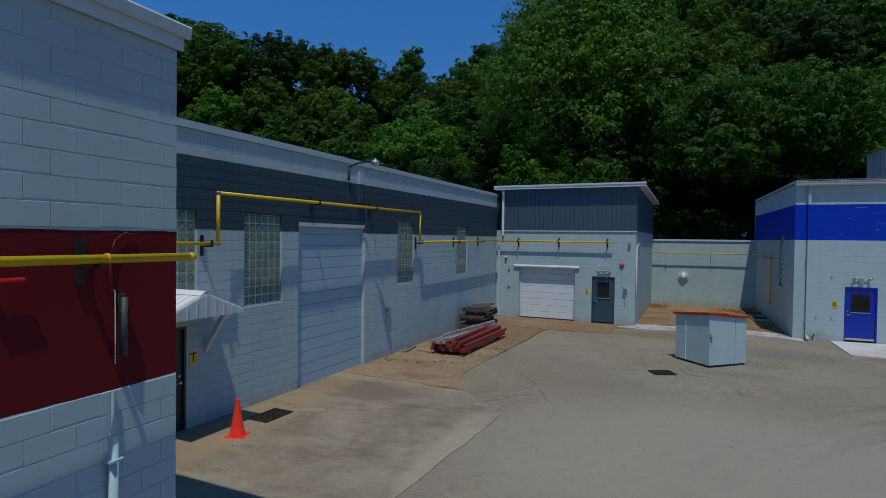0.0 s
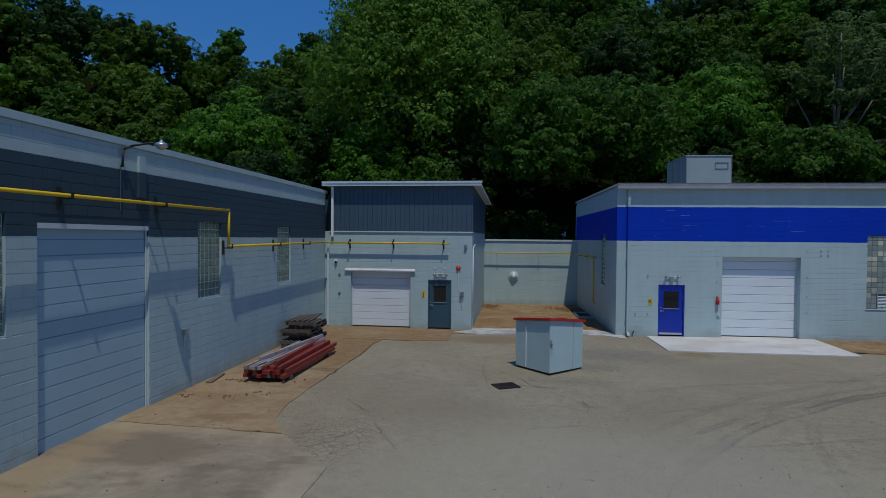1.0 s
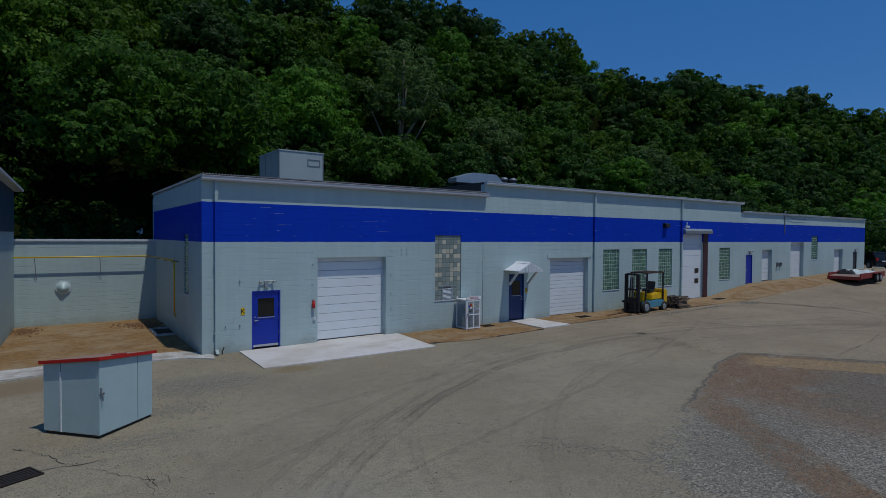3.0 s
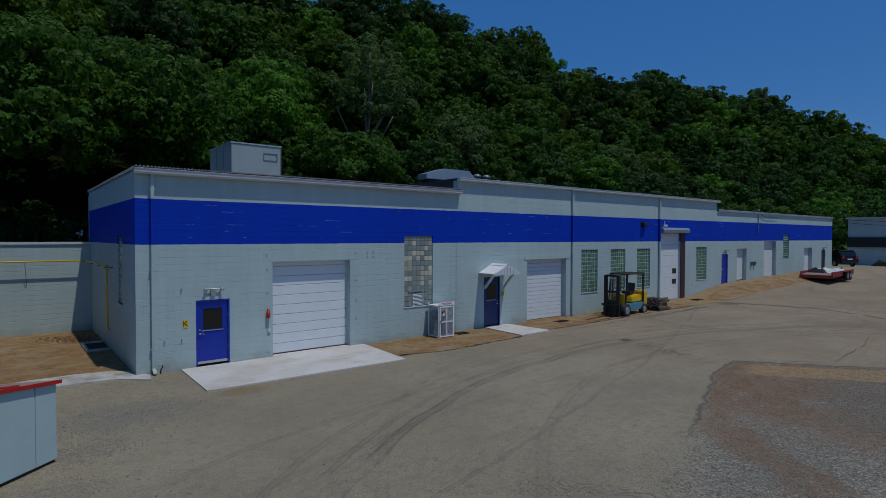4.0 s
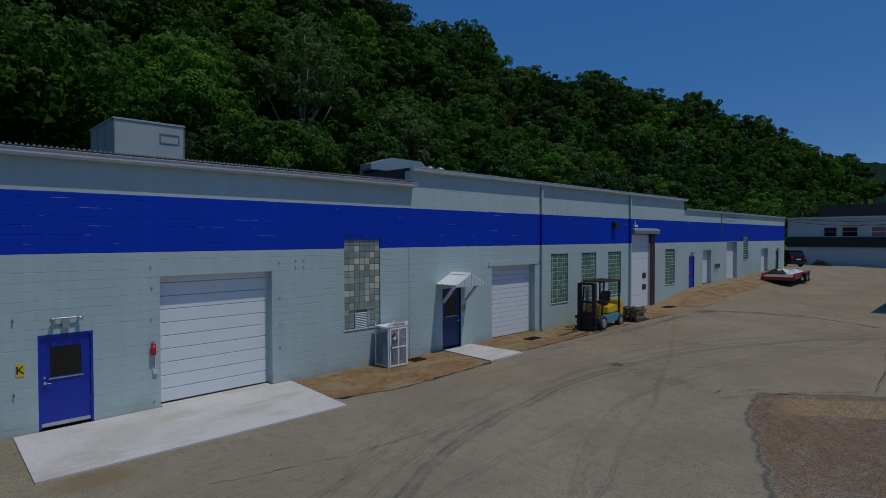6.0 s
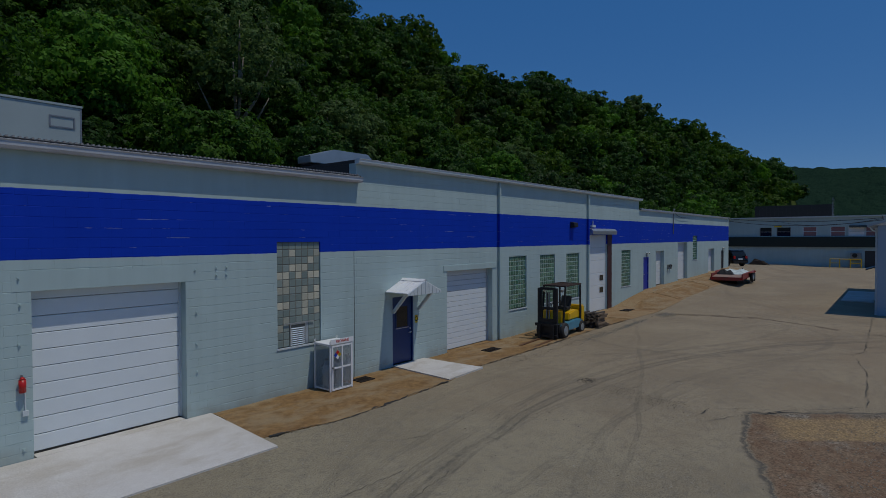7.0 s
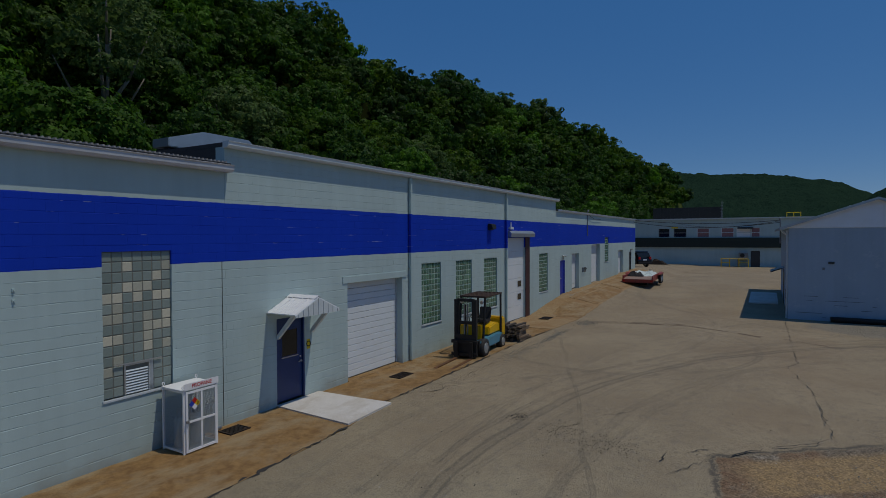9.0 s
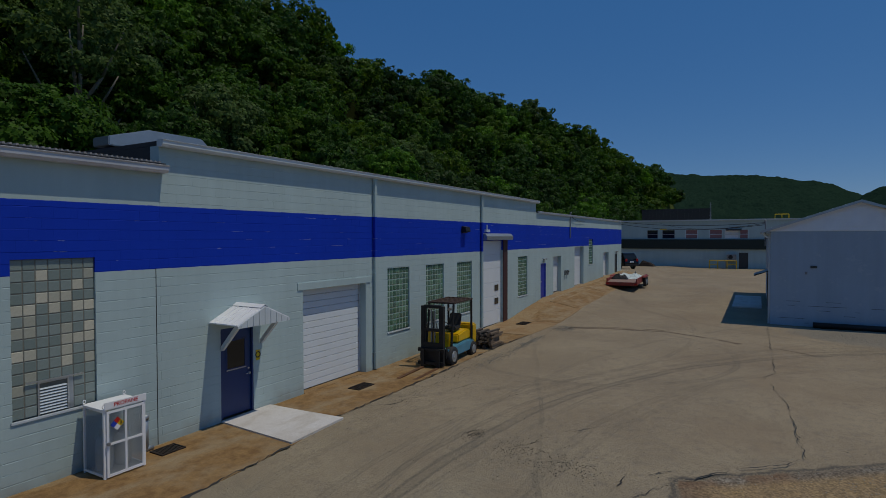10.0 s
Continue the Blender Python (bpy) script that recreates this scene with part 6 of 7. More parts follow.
def pallet_pieces():
    """Boards of one pallet: name, mesh, place; alike boards share a mesh."""
    deck = Shape().box(0, 0.1, 0, 1.0, 0, 0.02).mesh("deck_board", M_WOOD_DARK)
    rail = Shape().box(0, 1.09, 0, 0.08, 0, 0.089).mesh("stringer", M_WOOD_DARK)
    foot = Shape().box(0, 0.1, 0, 1.0, 0, 0.019).mesh("bottom_board", M_WOOD)
    out = [("deck_board", deck, (i * 0.165, 0, 0.11)) for i in range(7)]
    out += [("stringer", rail, (0, y, 0.02)) for y in (0.0, 0.46, 0.92)]
    return out + [("bottom_board", foot, (x, 0, 0)) for x in (0.0, 0.5, 0.99)]


PALLET = pallet_pieces()
rng = random.Random(4)
for i in range(7):
    m = pose(-9.2 + rng.uniform(-0.12, 0.16), 19.0 + rng.uniform(-0.16, 0.16), 0.475 + i * 0.1315, 0, 0, rng.uniform(-7, 6))
    t = thing("pallet", "dark weathered wooden pallet in a stack", "pallet", m, "stacked pallets")
    for name, me, at in PALLET:
        shared(name, me, t, m @ Matrix.Translation(at))
for i in range(5):
    sh = Shape().box(0, 0.13, 0, 1.5 + 0.1 * i, 0, 0.035)
    single("board", sh, M_WOOD_DARK, "dark weathered board on top of a pallet stack", "board", pose(-9.15 + i * 0.19, 18.85 + 0.05 * i, 0.475 + 7 * 0.1315 + 0.002, 0, 0, -3 + 2 * i), group="loose boards")
single("board", Shape().box(0, 0.16, 0, 0.9, 0, 0.04), M_WOOD, "weathered board lying by the wall", "board", pose(-9.45, 14.2, 0.476, 0, 0, 6), group="loose boards")


# pale blue cabinet
def build_cabinet():
    W_, D_, H_ = 1.42, 1.38, 1.57
    m = pose(-0.36, 16.15, 0.47, 0, 0, 41.5)
    t = thing("utility_cabinet", "pale blue sheet-metal cabinet with a red-edged felt roof", "cabinet", m)
    def fall(x, y):
        return -0.15 * x / W_ - 0.15 * y / D_

    def tilted(x0, x1, y0, y1, z0, z1, low=0):
        """A box whose top, and with low its bottom too, follows the fall of the roof."""
        v = [(x, y, z + (fall(x, y) if z == z1 or low else 0)) for z in (z0, z1) for y in (y0, y1) for x in (x0, x1)]
        return Shape().add(v, [(0, 2, 3, 1), (4, 5, 7, 6), (0, 1, 5, 4), (2, 6, 7, 3), (0, 4, 6, 2), (1, 3, 7, 5)])

    part("body", tilted(0.015, W_ - 0.015, 0.015, D_ - 0.015, 0.05, H_), M_CABINET, t)
    part("plinth", Shape().box(0.03, W_ - 0.03, 0.03, D_ - 0.03, 0.0, 0.049), M_BLACK, t)
    d1 = part("door", tilted(0.01, 0.98, 0.0, 0.014, 0.06, H_ - 0.02), M_CABINET, t, bevel=0.003)
    d2 = part("door", tilted(0.995, W_ - 0.01, 0.0, 0.014, 0.06, H_ - 0.02), M_CABINET, t, bevel=0.003)
    part("side_panel", tilted(0.0, 0.014, 0.0, 0.93, 0.06, H_ - 0.02), M_CABINET, t, bevel=0.003)
    part("side_panel", tilted(0.0, 0.014, 0.945, D_ - 0.01, 0.06, H_ - 0.02), M_CABINET, t, bevel=0.003)
    part("cover_strip", Shape().box(-0.012, -0.001, 0.92, 0.955, 0.06, H_ - 0.3), M_WHITE, t)
    part("latch", Shape().box(0.0, 0.1, -0.03, -0.001, 0.86, 0.9).cyl((0.04, -0.03, 0.88), (0.04, -0.05, 0.74), 0.012, n=8).box(0.02, 0.05, -0.02, -0.001, 0.9, 1.0), M_STEEL, d1, "grey steel hasp")
    o = 0.045
    part("lid", tilted(-o, W_ + o, -o, D_ + o, H_ + 0.001, H_ + 0.05, 1), M_LID, t, "dirty pinkish felt roof", bevel=0.008)
    part("lid_edge", tilted(-o - 0.014, W_ + o + 0.014, -o - 0.014, -o - 0.001, H_ - 0.012, H_ + 0.056, 1), M_RED, t, "red painted edge board")
    part("lid_edge", tilted(-o - 0.014, -o - 0.001, -o, D_ + o, H_ - 0.012, H_ + 0.056, 1), M_RED, t, "red painted edge board")
    part("lid_block", tilted(W_ * 0.32, W_ * 0.5, -o + 0.05, -o + 0.2, H_ + 0.051, H_ + 0.08, 1), M_RED_ROOF, t)


build_cabinet()


# gas bottle cage
def wire_mesh(w, h, at):
    """Crossed thin wires filling a panel of width w and height h; at(u, v, o) gives the place."""
    mesh = Shape()
    n = 26
    for k in range(-n, n):
        for sgn in (1, -1):
            u0 = 0.07 + (k + 0.5) * (w - 0.14) / n
            run = (h - 0.12) * 0.55
            a, b = Vector((u0, 0.06)), Vector((u0 + run, h - 0.05))
            if sgn < 0:
                a.x, b.x = w - a.x, w - b.x
            ta, tb = sorted(((0.06 - a.x) / (b.x - a.x), (w - 0.06 - a.x) / (b.x - a.x)))
            t0, t1 = max(0.0, ta), min(1.0, tb)
            if t1 - t0 > 0.02:
                p, q = a.lerp(b, t0), a.lerp(b, t1)
                mesh.cyl(at(p.x, p.y, 0.003 * sgn), at(q.x, q.y, 0.003 * sgn), 0.0026, n=3)
    return mesh


def build_cage():
    w, d, h = 0.80, 0.70, 1.28
    m = pose(13.52, 22.28, 0.485)
    t = thing("gas_bottle_cage", "white mesh gas bottle cage with a red sign", "gas cage", m)
    post = Shape().box(-0.02, 0.02, -0.02, 0.02, 0, h)
    for x in (0.02, w - 0.02):
        for y in (0.02, d - 0.02):
            part("post", post, M_WHITE, t, "", m @ Matrix.Translation((x, y, 0)))
    part("roof_panel", Shape().box(-0.01, w + 0.01, -0.01, d + 0.01, h + 0.001, h + 0.02), M_WHITE, t)
    part("floor_panel", Shape().box(0.041, w - 0.041, 0.041, d - 0.041, 0.05, 0.07), M_GALV, t)
    part("side_panel", wire_mesh(d, h, lambda u, v, o: (0.02 + o, u, v)), M_GALV, t, "dull grey wire side", kind="stuff")
    part("side_panel", wire_mesh(d, h, lambda u, v, o: (w - 0.02 + o, u, v)), M_GALV, t, "dull grey wire side", kind="stuff")
    for x in (0.02, w - 0.02):
        for z in (0.05, h - 0.02):
            part("side_rail", Shape().box(x - 0.015, x + 0.015, 0.041, d - 0.041, z - 0.02, z + 0.02), M_WHITE, t)
    part("back_panel", wire_mesh(w, h, lambda u, v, o: (u, d - 0.02 + o, v)), M_GALV, t, "dull grey wire back", kind="stuff")
    fr = Shape().box(0.042, 0.085, -0.03, -0.002, 0.03, h - 0.02).box(w - 0.085, w - 0.042, -0.03, -0.002, 0.03, h - 0.02).box(0.085, w - 0.085, -0.03, -0.002, 0.03, 0.075).box(0.085, w - 0.085, -0.03, -0.002, h - 0.065, h - 0.02)
    fr.box(w / 2 - 0.02, w / 2 + 0.02, -0.03, -0.002, 0.075, h - 0.065).box(0.085, w / 2 - 0.02, -0.03, -0.002, 0.62, 0.66).box(w / 2 + 0.02, w - 0.085, -0.03, -0.002, 0.62, 0.66)
    door = part("door", fr, M_WHITE, t, "white steel door frame")
    part("wire_mesh", wire_mesh(w, h, lambda u, v, o: (u, -0.012 + o, v)), M_TRIM, door, "expanded metal mesh", kind="stuff")
    part("handle", Shape().cyl((0.06, -0.03, 0.66), (0.06, -0.07, 0.66), 0.03, n=12), M_STEEL, door, smooth=True)
    part("sign_board", Shape().box(0.0, w, -0.035, -0.02, h + 0.021, h + 0.15), M_WHITE, t, "white sign board")
    letters("sign_text", "PROPANE", 0.105, M_RED, t, m @ Matrix.Translation((w / 2, -0.037, h + 0.085)), label="red lettering")
    for x in (0.02, w - 0.02):
        for y in (0.03, d - 0.02):
            ring = Shape()
            for i in range(8):
                a, b = 2 * math.pi * i / 8, 2 * math.pi * (i + 1) / 8
                ring.cyl((x + 0.025 * math.cos(a), y, h + 0.07 + 0.035 * math.sin(a)), (x + 0.025 * math.cos(b), y, h + 0.07 + 0.035 * math.sin(b)), 0.008, n=6)
            part("lifting_eye", ring, M_WHITE, t)
    dm = m @ Matrix.Translation((0.23, -0.034, 1.0))
    for name, mat, cx, cz in (("blue", plain("blue_sign_enamel", (0.01, 0.05, 0.45), 0.4), -0.065, 0), ("red", M_RED, 0, 0.065), ("yellow", M_YELLOW_SIGN, 0.065, 0), ("white", M_WHITE, 0, -0.065)):
        q = 0.063
        part("hazard_field", Shape().prism([(cx - q, cz), (cx, cz - q), (cx + q, cz), (cx, cz + q)], -0.004, 0.0, "y"), mat, t, "%s field of a hazard diamond" % name, dm)
    letters("digit", "0", 0.09, M_BLACK_INK, t, dm @ Matrix.Translation((0.065, -0.006, 0)))
    for i, (x, y) in enumerate(((0.2, 0.35), (0.55, 0.35))):
        prof = [(0.0, 0.0), (0.14, 0.0), (0.15, 0.04), (0.15, 0.5), (0.12, 0.6), (0.05, 0.64), (0.05, 0.7), (0.0, 0.71)]
        b = thing("gas_bottle", "grey steel gas bottle standing in the cage", "gas bottle", m @ Matrix.Translation((x, y, 0.071)), "gas bottles")
        part("cylinder", Shape().lathe(prof, 18), M_GALV, b, smooth=True)
        part("collar", Shape().lathe([(0.09, 0.6), (0.095, 0.62), (0.095, 0.76), (0.085, 0.76)], 16), M_STEEL, b, smooth=True)


build_cage()


# forklift
def build_forklift():
    m = pose(25.3, 21.55, 0.50, 0, 0, 4) @ Matrix.Scale(1.03, 4)
    t = thing("forklift", "yellow and blue forklift with a rusty guard roof", "forklift", m)
    part("chassis", Shape().prism([(-1.05, 0.28), (1.18, 0.28), (1.20, 0.62), (0.35, 0.66), (-0.55, 0.60), (-1.05, 0.60)], -0.50, 0.50, "y"), M_FORK_BLUE, t, "faded blue chassis", bevel=0.03)
    part("counterweight", Shape().prism([(0.93, 0.40), (1.32, 0.45), (1.36, 0.75), (1.32, 1.18), (0.96, 1.18)], -0.50, 0.50, "y"), M_FORK_YELLOW, t, "yellow counterweight", bevel=0.05)
    part("hood", Shape().prism([(-0.15, 0.67), (0.92, 0.67), (0.92, 1.0), (0.55, 1.04), (-0.1, 0.95)], -0.42, 0.42, "y"), M_FORK_YELLOW, t, "yellow engine cover", bevel=0.04)
    part("cowl", Shape().prism([(-0.85, 0.61), (-0.6, 0.61), (-0.66, 1.12), (-0.80, 1.12)], -0.42, 0.42, "y"), M_FORK_YELLOW, t, "yellow dash cowl", bevel=0.03)
    part("seat", Shape().box(0.02, 0.5, -0.24, 0.24, 1.06, 1.18).prism([(0.42, 1.16), (0.56, 1.16), (0.66, 1.58), (0.56, 1.6)], -0.22, 0.22, "y"), M_RUBBER, t, "black seat", bevel=0.03)
    part("steering_column", Shape().cyl((-0.66, 0, 1.05), (-0.42, 0, 1.32), 0.025), M_BLACK, t)
    ring = Shape()
    c, ax = Vector((-0.41, 0, 1.33)), Vector((0.66, 0, 0.75)).normalized()
    u, w = Vector((0, 1, 0)), ax.cross(Vector((0, 1, 0)))
    for i in range(14):
        a, b = 2 * math.pi * i / 14, 2 * math.pi * (i + 1) / 14
        ring.cyl(c + (u * math.cos(a) + w * math.sin(a)) * 0.17, c + (u * math.cos(b) + w * math.sin(b)) * 0.17, 0.015, n=6)
    part("steering_wheel", ring, M_BLACK, t)
    for x, lean in ((-0.78, 0.18), (0.96, -0.02)):
        for y in (-0.46, 0.46):
            part("guard_post", Shape().cyl((x, y, 0.62), (x + lean, y, 2.06), 0.042, n=8), M_BLACK, t)
    part("guard_roof", Shape().box(-0.68, -0.60, -0.50, 0.50, 2.06, 2.12).box(0.92, 1.0, -0.50, 0.50, 2.06, 2.12).box(-0.60, 0.92, -0.50, -0.43, 2.06, 2.12).box(-0.60, 0.92, 0.43, 0.50, 2.06, 2.12), M_CANOPY_RUST, t, "dark rusty guard roof frame", bevel=0.012)
    for i in range(5):
        y = -0.30 + i * 0.15
        part("guard_bar", Shape().box(-0.599, 0.919, y - 0.022, y + 0.022, 2.075, 2.11), M_CANOPY_RUST, t)
    for name, x, r, wd in (("wheel", -0.78, 0.33, 0.24), ("wheel", 0.98, 0.27, 0.20)):
        for side in (-1, 1):
            y = side * 0.45
            wh = part("wheel", Shape().lathe([(r * 0.62, -wd / 2), (r * 0.95, -wd / 2), (r, -wd * 0.35), (r, wd * 0.35), (r * 0.95, wd / 2), (r * 0.62, wd / 2)], 24, pose(x, y, r + 0.002, 90)), M_RUBBER, t, "black rubber tyre", smooth=True)
            part("rim", Shape().lathe([(0.0, -wd * 0.52), (r * 0.2, -wd * 0.56), (r * 0.24, -wd * 0.52), (r * 0.4, -wd * 0.52), (r * 0.46, -wd * 0.55), (r * 0.58, -wd * 0.5), (r * 0.58, wd * 0.5), (r * 0.55, wd * 0.56), (r * 0.48, wd * 0.52), (r * 0.24, wd * 0.52), (r * 0.2, wd * 0.56), (0.0, wd * 0.52)], 18, pose(x, y, r + 0.002, 90)), M_GALV, wh, "dull steel rim", smooth=True)
    for y in (-0.36, 0.36):
        part("mast_channel", Shape().box(-1.32, -1.18, y - 0.05, y + 0.05, 0.10, 2.05).box(-1.29, -1.22, y * 0.78 - 0.04, y * 0.78 + 0.04, 0.12, 2.0), M_BLACK, t)
    for z in (0.35, 1.2, 1.98):
        part("mast_bar", Shape().box(-1.30, -1.19, -0.31, 0.31, z, z + 0.1), M_BLACK, t)
    for y in (-0.06, 0.06):
        part("lift_cylinder", Shape().cyl((-1.24, y, 0.2), (-1.24, y, 1.9), 0.025, n=10), M_STEEL, t)
    part("carriage", Shape().box(-1.42, -1.33, -0.48, 0.48, 0.12, 0.22).box(-1.42, -1.33, -0.48, 0.48, 0.55, 0.66), M_BLACK, t)
    part("mast_plate", Shape().box(-1.325, -1.31, -0.40, 0.40, 0.12, 0.85), M_BLACK, t)
    part("hose", Shape().tube([(-1.16, 0.05, 0.5), (-1.15, 0.05, 1.85), (-1.0, 0.1, 1.2), (-0.8, 0.12, 0.9)], 0.02, 8), M_RUBBER, t)
    for y in (-0.28, 0.28):
        part("fork_carrier", Shape().box(-1.48, -1.43, y - 0.06, y + 0.06, 0.07, 0.62), M_BLACK, t)
        part("fork", Shape().prism([(-1.48, 0.02), (-1.48, 0.065), (-3.0, 0.04), (-3.05, 0.02)], y - 0.06, y + 0.06, "y"), M_FORK_STEEL, t, "brown steel fork")
    part("bumper_panel", Shape().box(-1.17, -1.06, -0.45, 0.45, 0.3, 0.62), M_BLACK, t)
    for y in (-0.4, 0.4):
        part("headlamp", Shape().cyl((-0.68, y * 0.95, 1.92), (-0.76, y * 0.95, 1.9), 0.06, n=12), M_ALU, t)
    part("lever", Shape().tube([(-0.5, 0.2, 1.1), (-0.45, 0.2, 1.35)], 0.012).tube([(-0.5, 0.26, 1.1), (-0.44, 0.26, 1.36)], 0.012), M_BLACK, t)


build_forklift()
rng = random.Random(9)
for i in range(36):
    sh = Shape().box(0, rng.uniform(0.7, 1.15), 0, 0.12, 0, 0.07)
    k = i // 4
    z = ground_z(27.6, 21.2) + 0.013 + k * 0.072
    single("timber", sh, M_WOOD_DARK if i % 4 else M_WOOD, "weathered timber offcut in a heap behind a forklift", "timber", pose(27.3 + rng.uniform(-0.1, 0.2), 20.75 + (i % 4) * 0.26 + rng.uniform(-0.02, 0.02), z, 0, 0, (rng.uniform(-6, 6) if k else 0)), 0.006, group="timber offcuts")

# roof units
t = thing("roof_unit", "grey-green rooftop air unit with a louvre", "air unit", pose(7.56, 28.91, 6.56))
part("casing", Shape().box(0, 2.18, 0.0, 3.0, 0.0, 1.94), M_HVAC, t, bevel=0.015)
part("lid", Shape().box(-0.03, 2.21, -0.03, 3.03, 1.941, 2.0), M_HVAC, t)
for x in (-0.012, 2.15):
    part("corner_trim", Shape().box(x, x + 0.042, -0.012, 0.03, 0.0, 1.94), M_STEEL, t)
part("louvre_frame", Shape().box(1.38, 2.02, -0.02, -0.001, 1.30, 1.34).box(1.38, 2.02, -0.02, -0.001, 1.60, 1.64).box(1.38, 1.42, -0.02, -0.001, 1.34, 1.60).box(1.98, 2.02, -0.02, -0.001, 1.34, 1.60), M_STEEL, t, "dark louvre rim")
for y in (1.0, 2.0):
    part("seam", Shape().box(-0.012, -0.001, y, y + 0.04, 0.0, 1.94), M_STEEL, t)
t = thing("roof_hood", "low dark steel exhaust hood on the roof", "roof vent", pose(16.0, 26.4, 6.58))
part("curb", Shape().box(0.25, 2.9, 0.15, 0.6, 0.0, 0.78), M_BLACK, t)
part("hood", Shape().prism([(0.0, 0.78), (3.15, 0.78), (3.15, 1.0), (2.75, 1.34), (1.1, 1.34), (0.0, 1.02)], 0.0, 0.75, "y"), M_GALV, t, "dull metal hood", bevel=0.02)
part("flap", Shape().prism([(0.05, 0.70), (0.9, 0.5), (0.92, 0.53), (0.05, 0.74)], 0.1, 0.65, "y"), M_BLACK, t)
for x in (20.7, 21.4):
    t = thing("roof_stack", "short dark roof exhaust stack", "roof vent", pose(x, 28, 7.06), "roof stacks")
    part("pipe", Shape().cyl((0, 0, 0), (0, 0, 0.75), 0.17, n=16), M_STEEL, t, smooth=True)
    part("cap", Shape().lathe([(0.24, 0.78), (0.24, 0.9), (0.1, 0.98), (0.0, 0.98)], 16), M_STEEL, t, smooth=True)

# lamp and chase on the slate-banded wall
t = thing("yard_lamp", "gooseneck yard lamp with a round glass head", "wall lamp", F_LEFT @ Matrix.Translation((11.3, -0.05, 5.75)))
part("arm", Shape().tube([(0, 0, 0), (0, -0.02, 0.36), (0.08, -0.14, 0.45), (0.26, -0.38, 0.53), (0.36, -0.5, 0.56)], 0.024), M_BLACK, t, "black bent arm", smooth=True)
part("lamp_head", Shape().lathe([(0.035, 0.0), (0.07, 0.015), (0.13, 0.07), (0.14, 0.11), (0.11, 0.14), (0.04, 0.17), (0.03, 0.21)], 18, pose(0.43, -0.58, 0.42)), M_ALU, t, "pale ribbed lamp head", smooth=True)
part("conduit", Shape().cyl((-0.03, 0.02, -0.9), (-0.03, 0.02, 0.05), 0.012), M_SIDING, t)
t = thing("outlet_box", "weatherproof outlet box on the pale wall", "electrical box", F_LEFT @ Matrix.Translation((13.5, -0.008, 1.92)))
part("box", Shape().box(-0.07, 0.07, -0.09, 0, -0.06, 0.09).box(0.1, 0.17, -0.06, 0, 0.0, 0.09), M_GALV, t, bevel=0.008)
part("conduit", Shape().cyl((0, -0.03, -0.35), (0, -0.03, -0.06), 0.016), M_TRIM, t)

# fittings on the red band
M_DULL = plain("dull_grey_gauge", (0.05, 0.055, 0.055), 0.6, 0.0, 0.5, 9.0)
t = thing("gauge_tube", "dull metal gauge tube on a plate", "gauge", F_NEAR @ Matrix.Translation((-0.62, -0.008, 3.08)))
part("plate", Shape().box(-0.01, 0.045, -0.015, 0, 0.02, 0.58), M_DULL, t)
part("tube", Shape().cyl((0.02, -0.045, 0.03), (0.02, -0.045, 0.55), 0.028, n=14), M_DULL, t, smooth=True)
part("wire", Shape().tube([(-0.05, -0.02, -0.03), (-0.055, -0.03, 0.2), (-0.05, -0.02, 0.6), (-0.06, -0.02, 0.62)], 0.005, 6), M_TRIM, t)
t = thing("conduit_riser", "painted conduit rising into a wide sleeve", "conduit", F_NEAR @ Matrix.Translation((-0.71, -0.06, 0.46)))
part("sleeve", Shape().cyl((0, 0, 0), (0, 0, 1.95), 0.04, n=14), M_CABINET, t, smooth=True)
part("collar", Shape().cyl((0, 0, 1.92), (0, 0, 1.98), 0.042, n=14).box(-0.065, 0.065, -0.055, 0.05, 1.75, 1.77), M_CABINET, t)
part("conduit", Shape().cyl((0.01, 0.02, 2.0), (0.02, 0.03, 2.36), 0.014, n=10), M_CABINET, t)
part("upper_conduit", Shape().tube([(0.0, 0.04, 3.2), (0.0, 0.04, 3.55), (0.05, 0.04, 3.68), (0.14, 0.04, 3.74), (0.24, 0.04, 3.72)], 0.008, 8), plain("red_conduit_paint", (0.10, 0.012, 0.012), 0.5), t, "red painted conduit", smooth=True)
single("wall_pipe_stub", Shape().cyl((-1.7, -0.05, 3.84), (-1.42, -0.05, 3.84), 0.018, n=8).box(-1.66, -1.62, -0.05, -0.006, 3.8, 3.86), M_RED, "short red pipe stub on the red band", "pipe", F_NEAR)

# trailer with a tarp
m = pose(50.6, 20.55, ground_z(52, 20.6) + 0.0, 0, 0, 3)
t = thing("flatbed_trailer", "red flatbed trailer loaded with wrapped goods", "trailer", m)
part("bed", Shape().box(0.0, 5.2, -1.05, 1.05, 0.52, 0.62), M_TRAILER, t, "worn red deck", bevel=0.01)
part("dovetail", Shape().prism([(-1.1, 0.47), (-1.1, 0.53), (-0.005, 0.62), (-0.005, 0.55)], -1.0, 1.0, "y"), M_TRAILER, t, "worn timber dovetail deck")
part("tail_beam", Shape().box(-1.2, -1.101, -1.12, 1.12, 0.28, 0.52), M_RACK_RED, t, "red steel tail beam", bevel=0.01)
for y in (-1.0, 0.94):
    part("tail_lamp", Shape().box(-1.215, -1.201, y - 0.06, y + 0.1, 0.36, 0.46), M_TAIL, t, "red tail lamp")
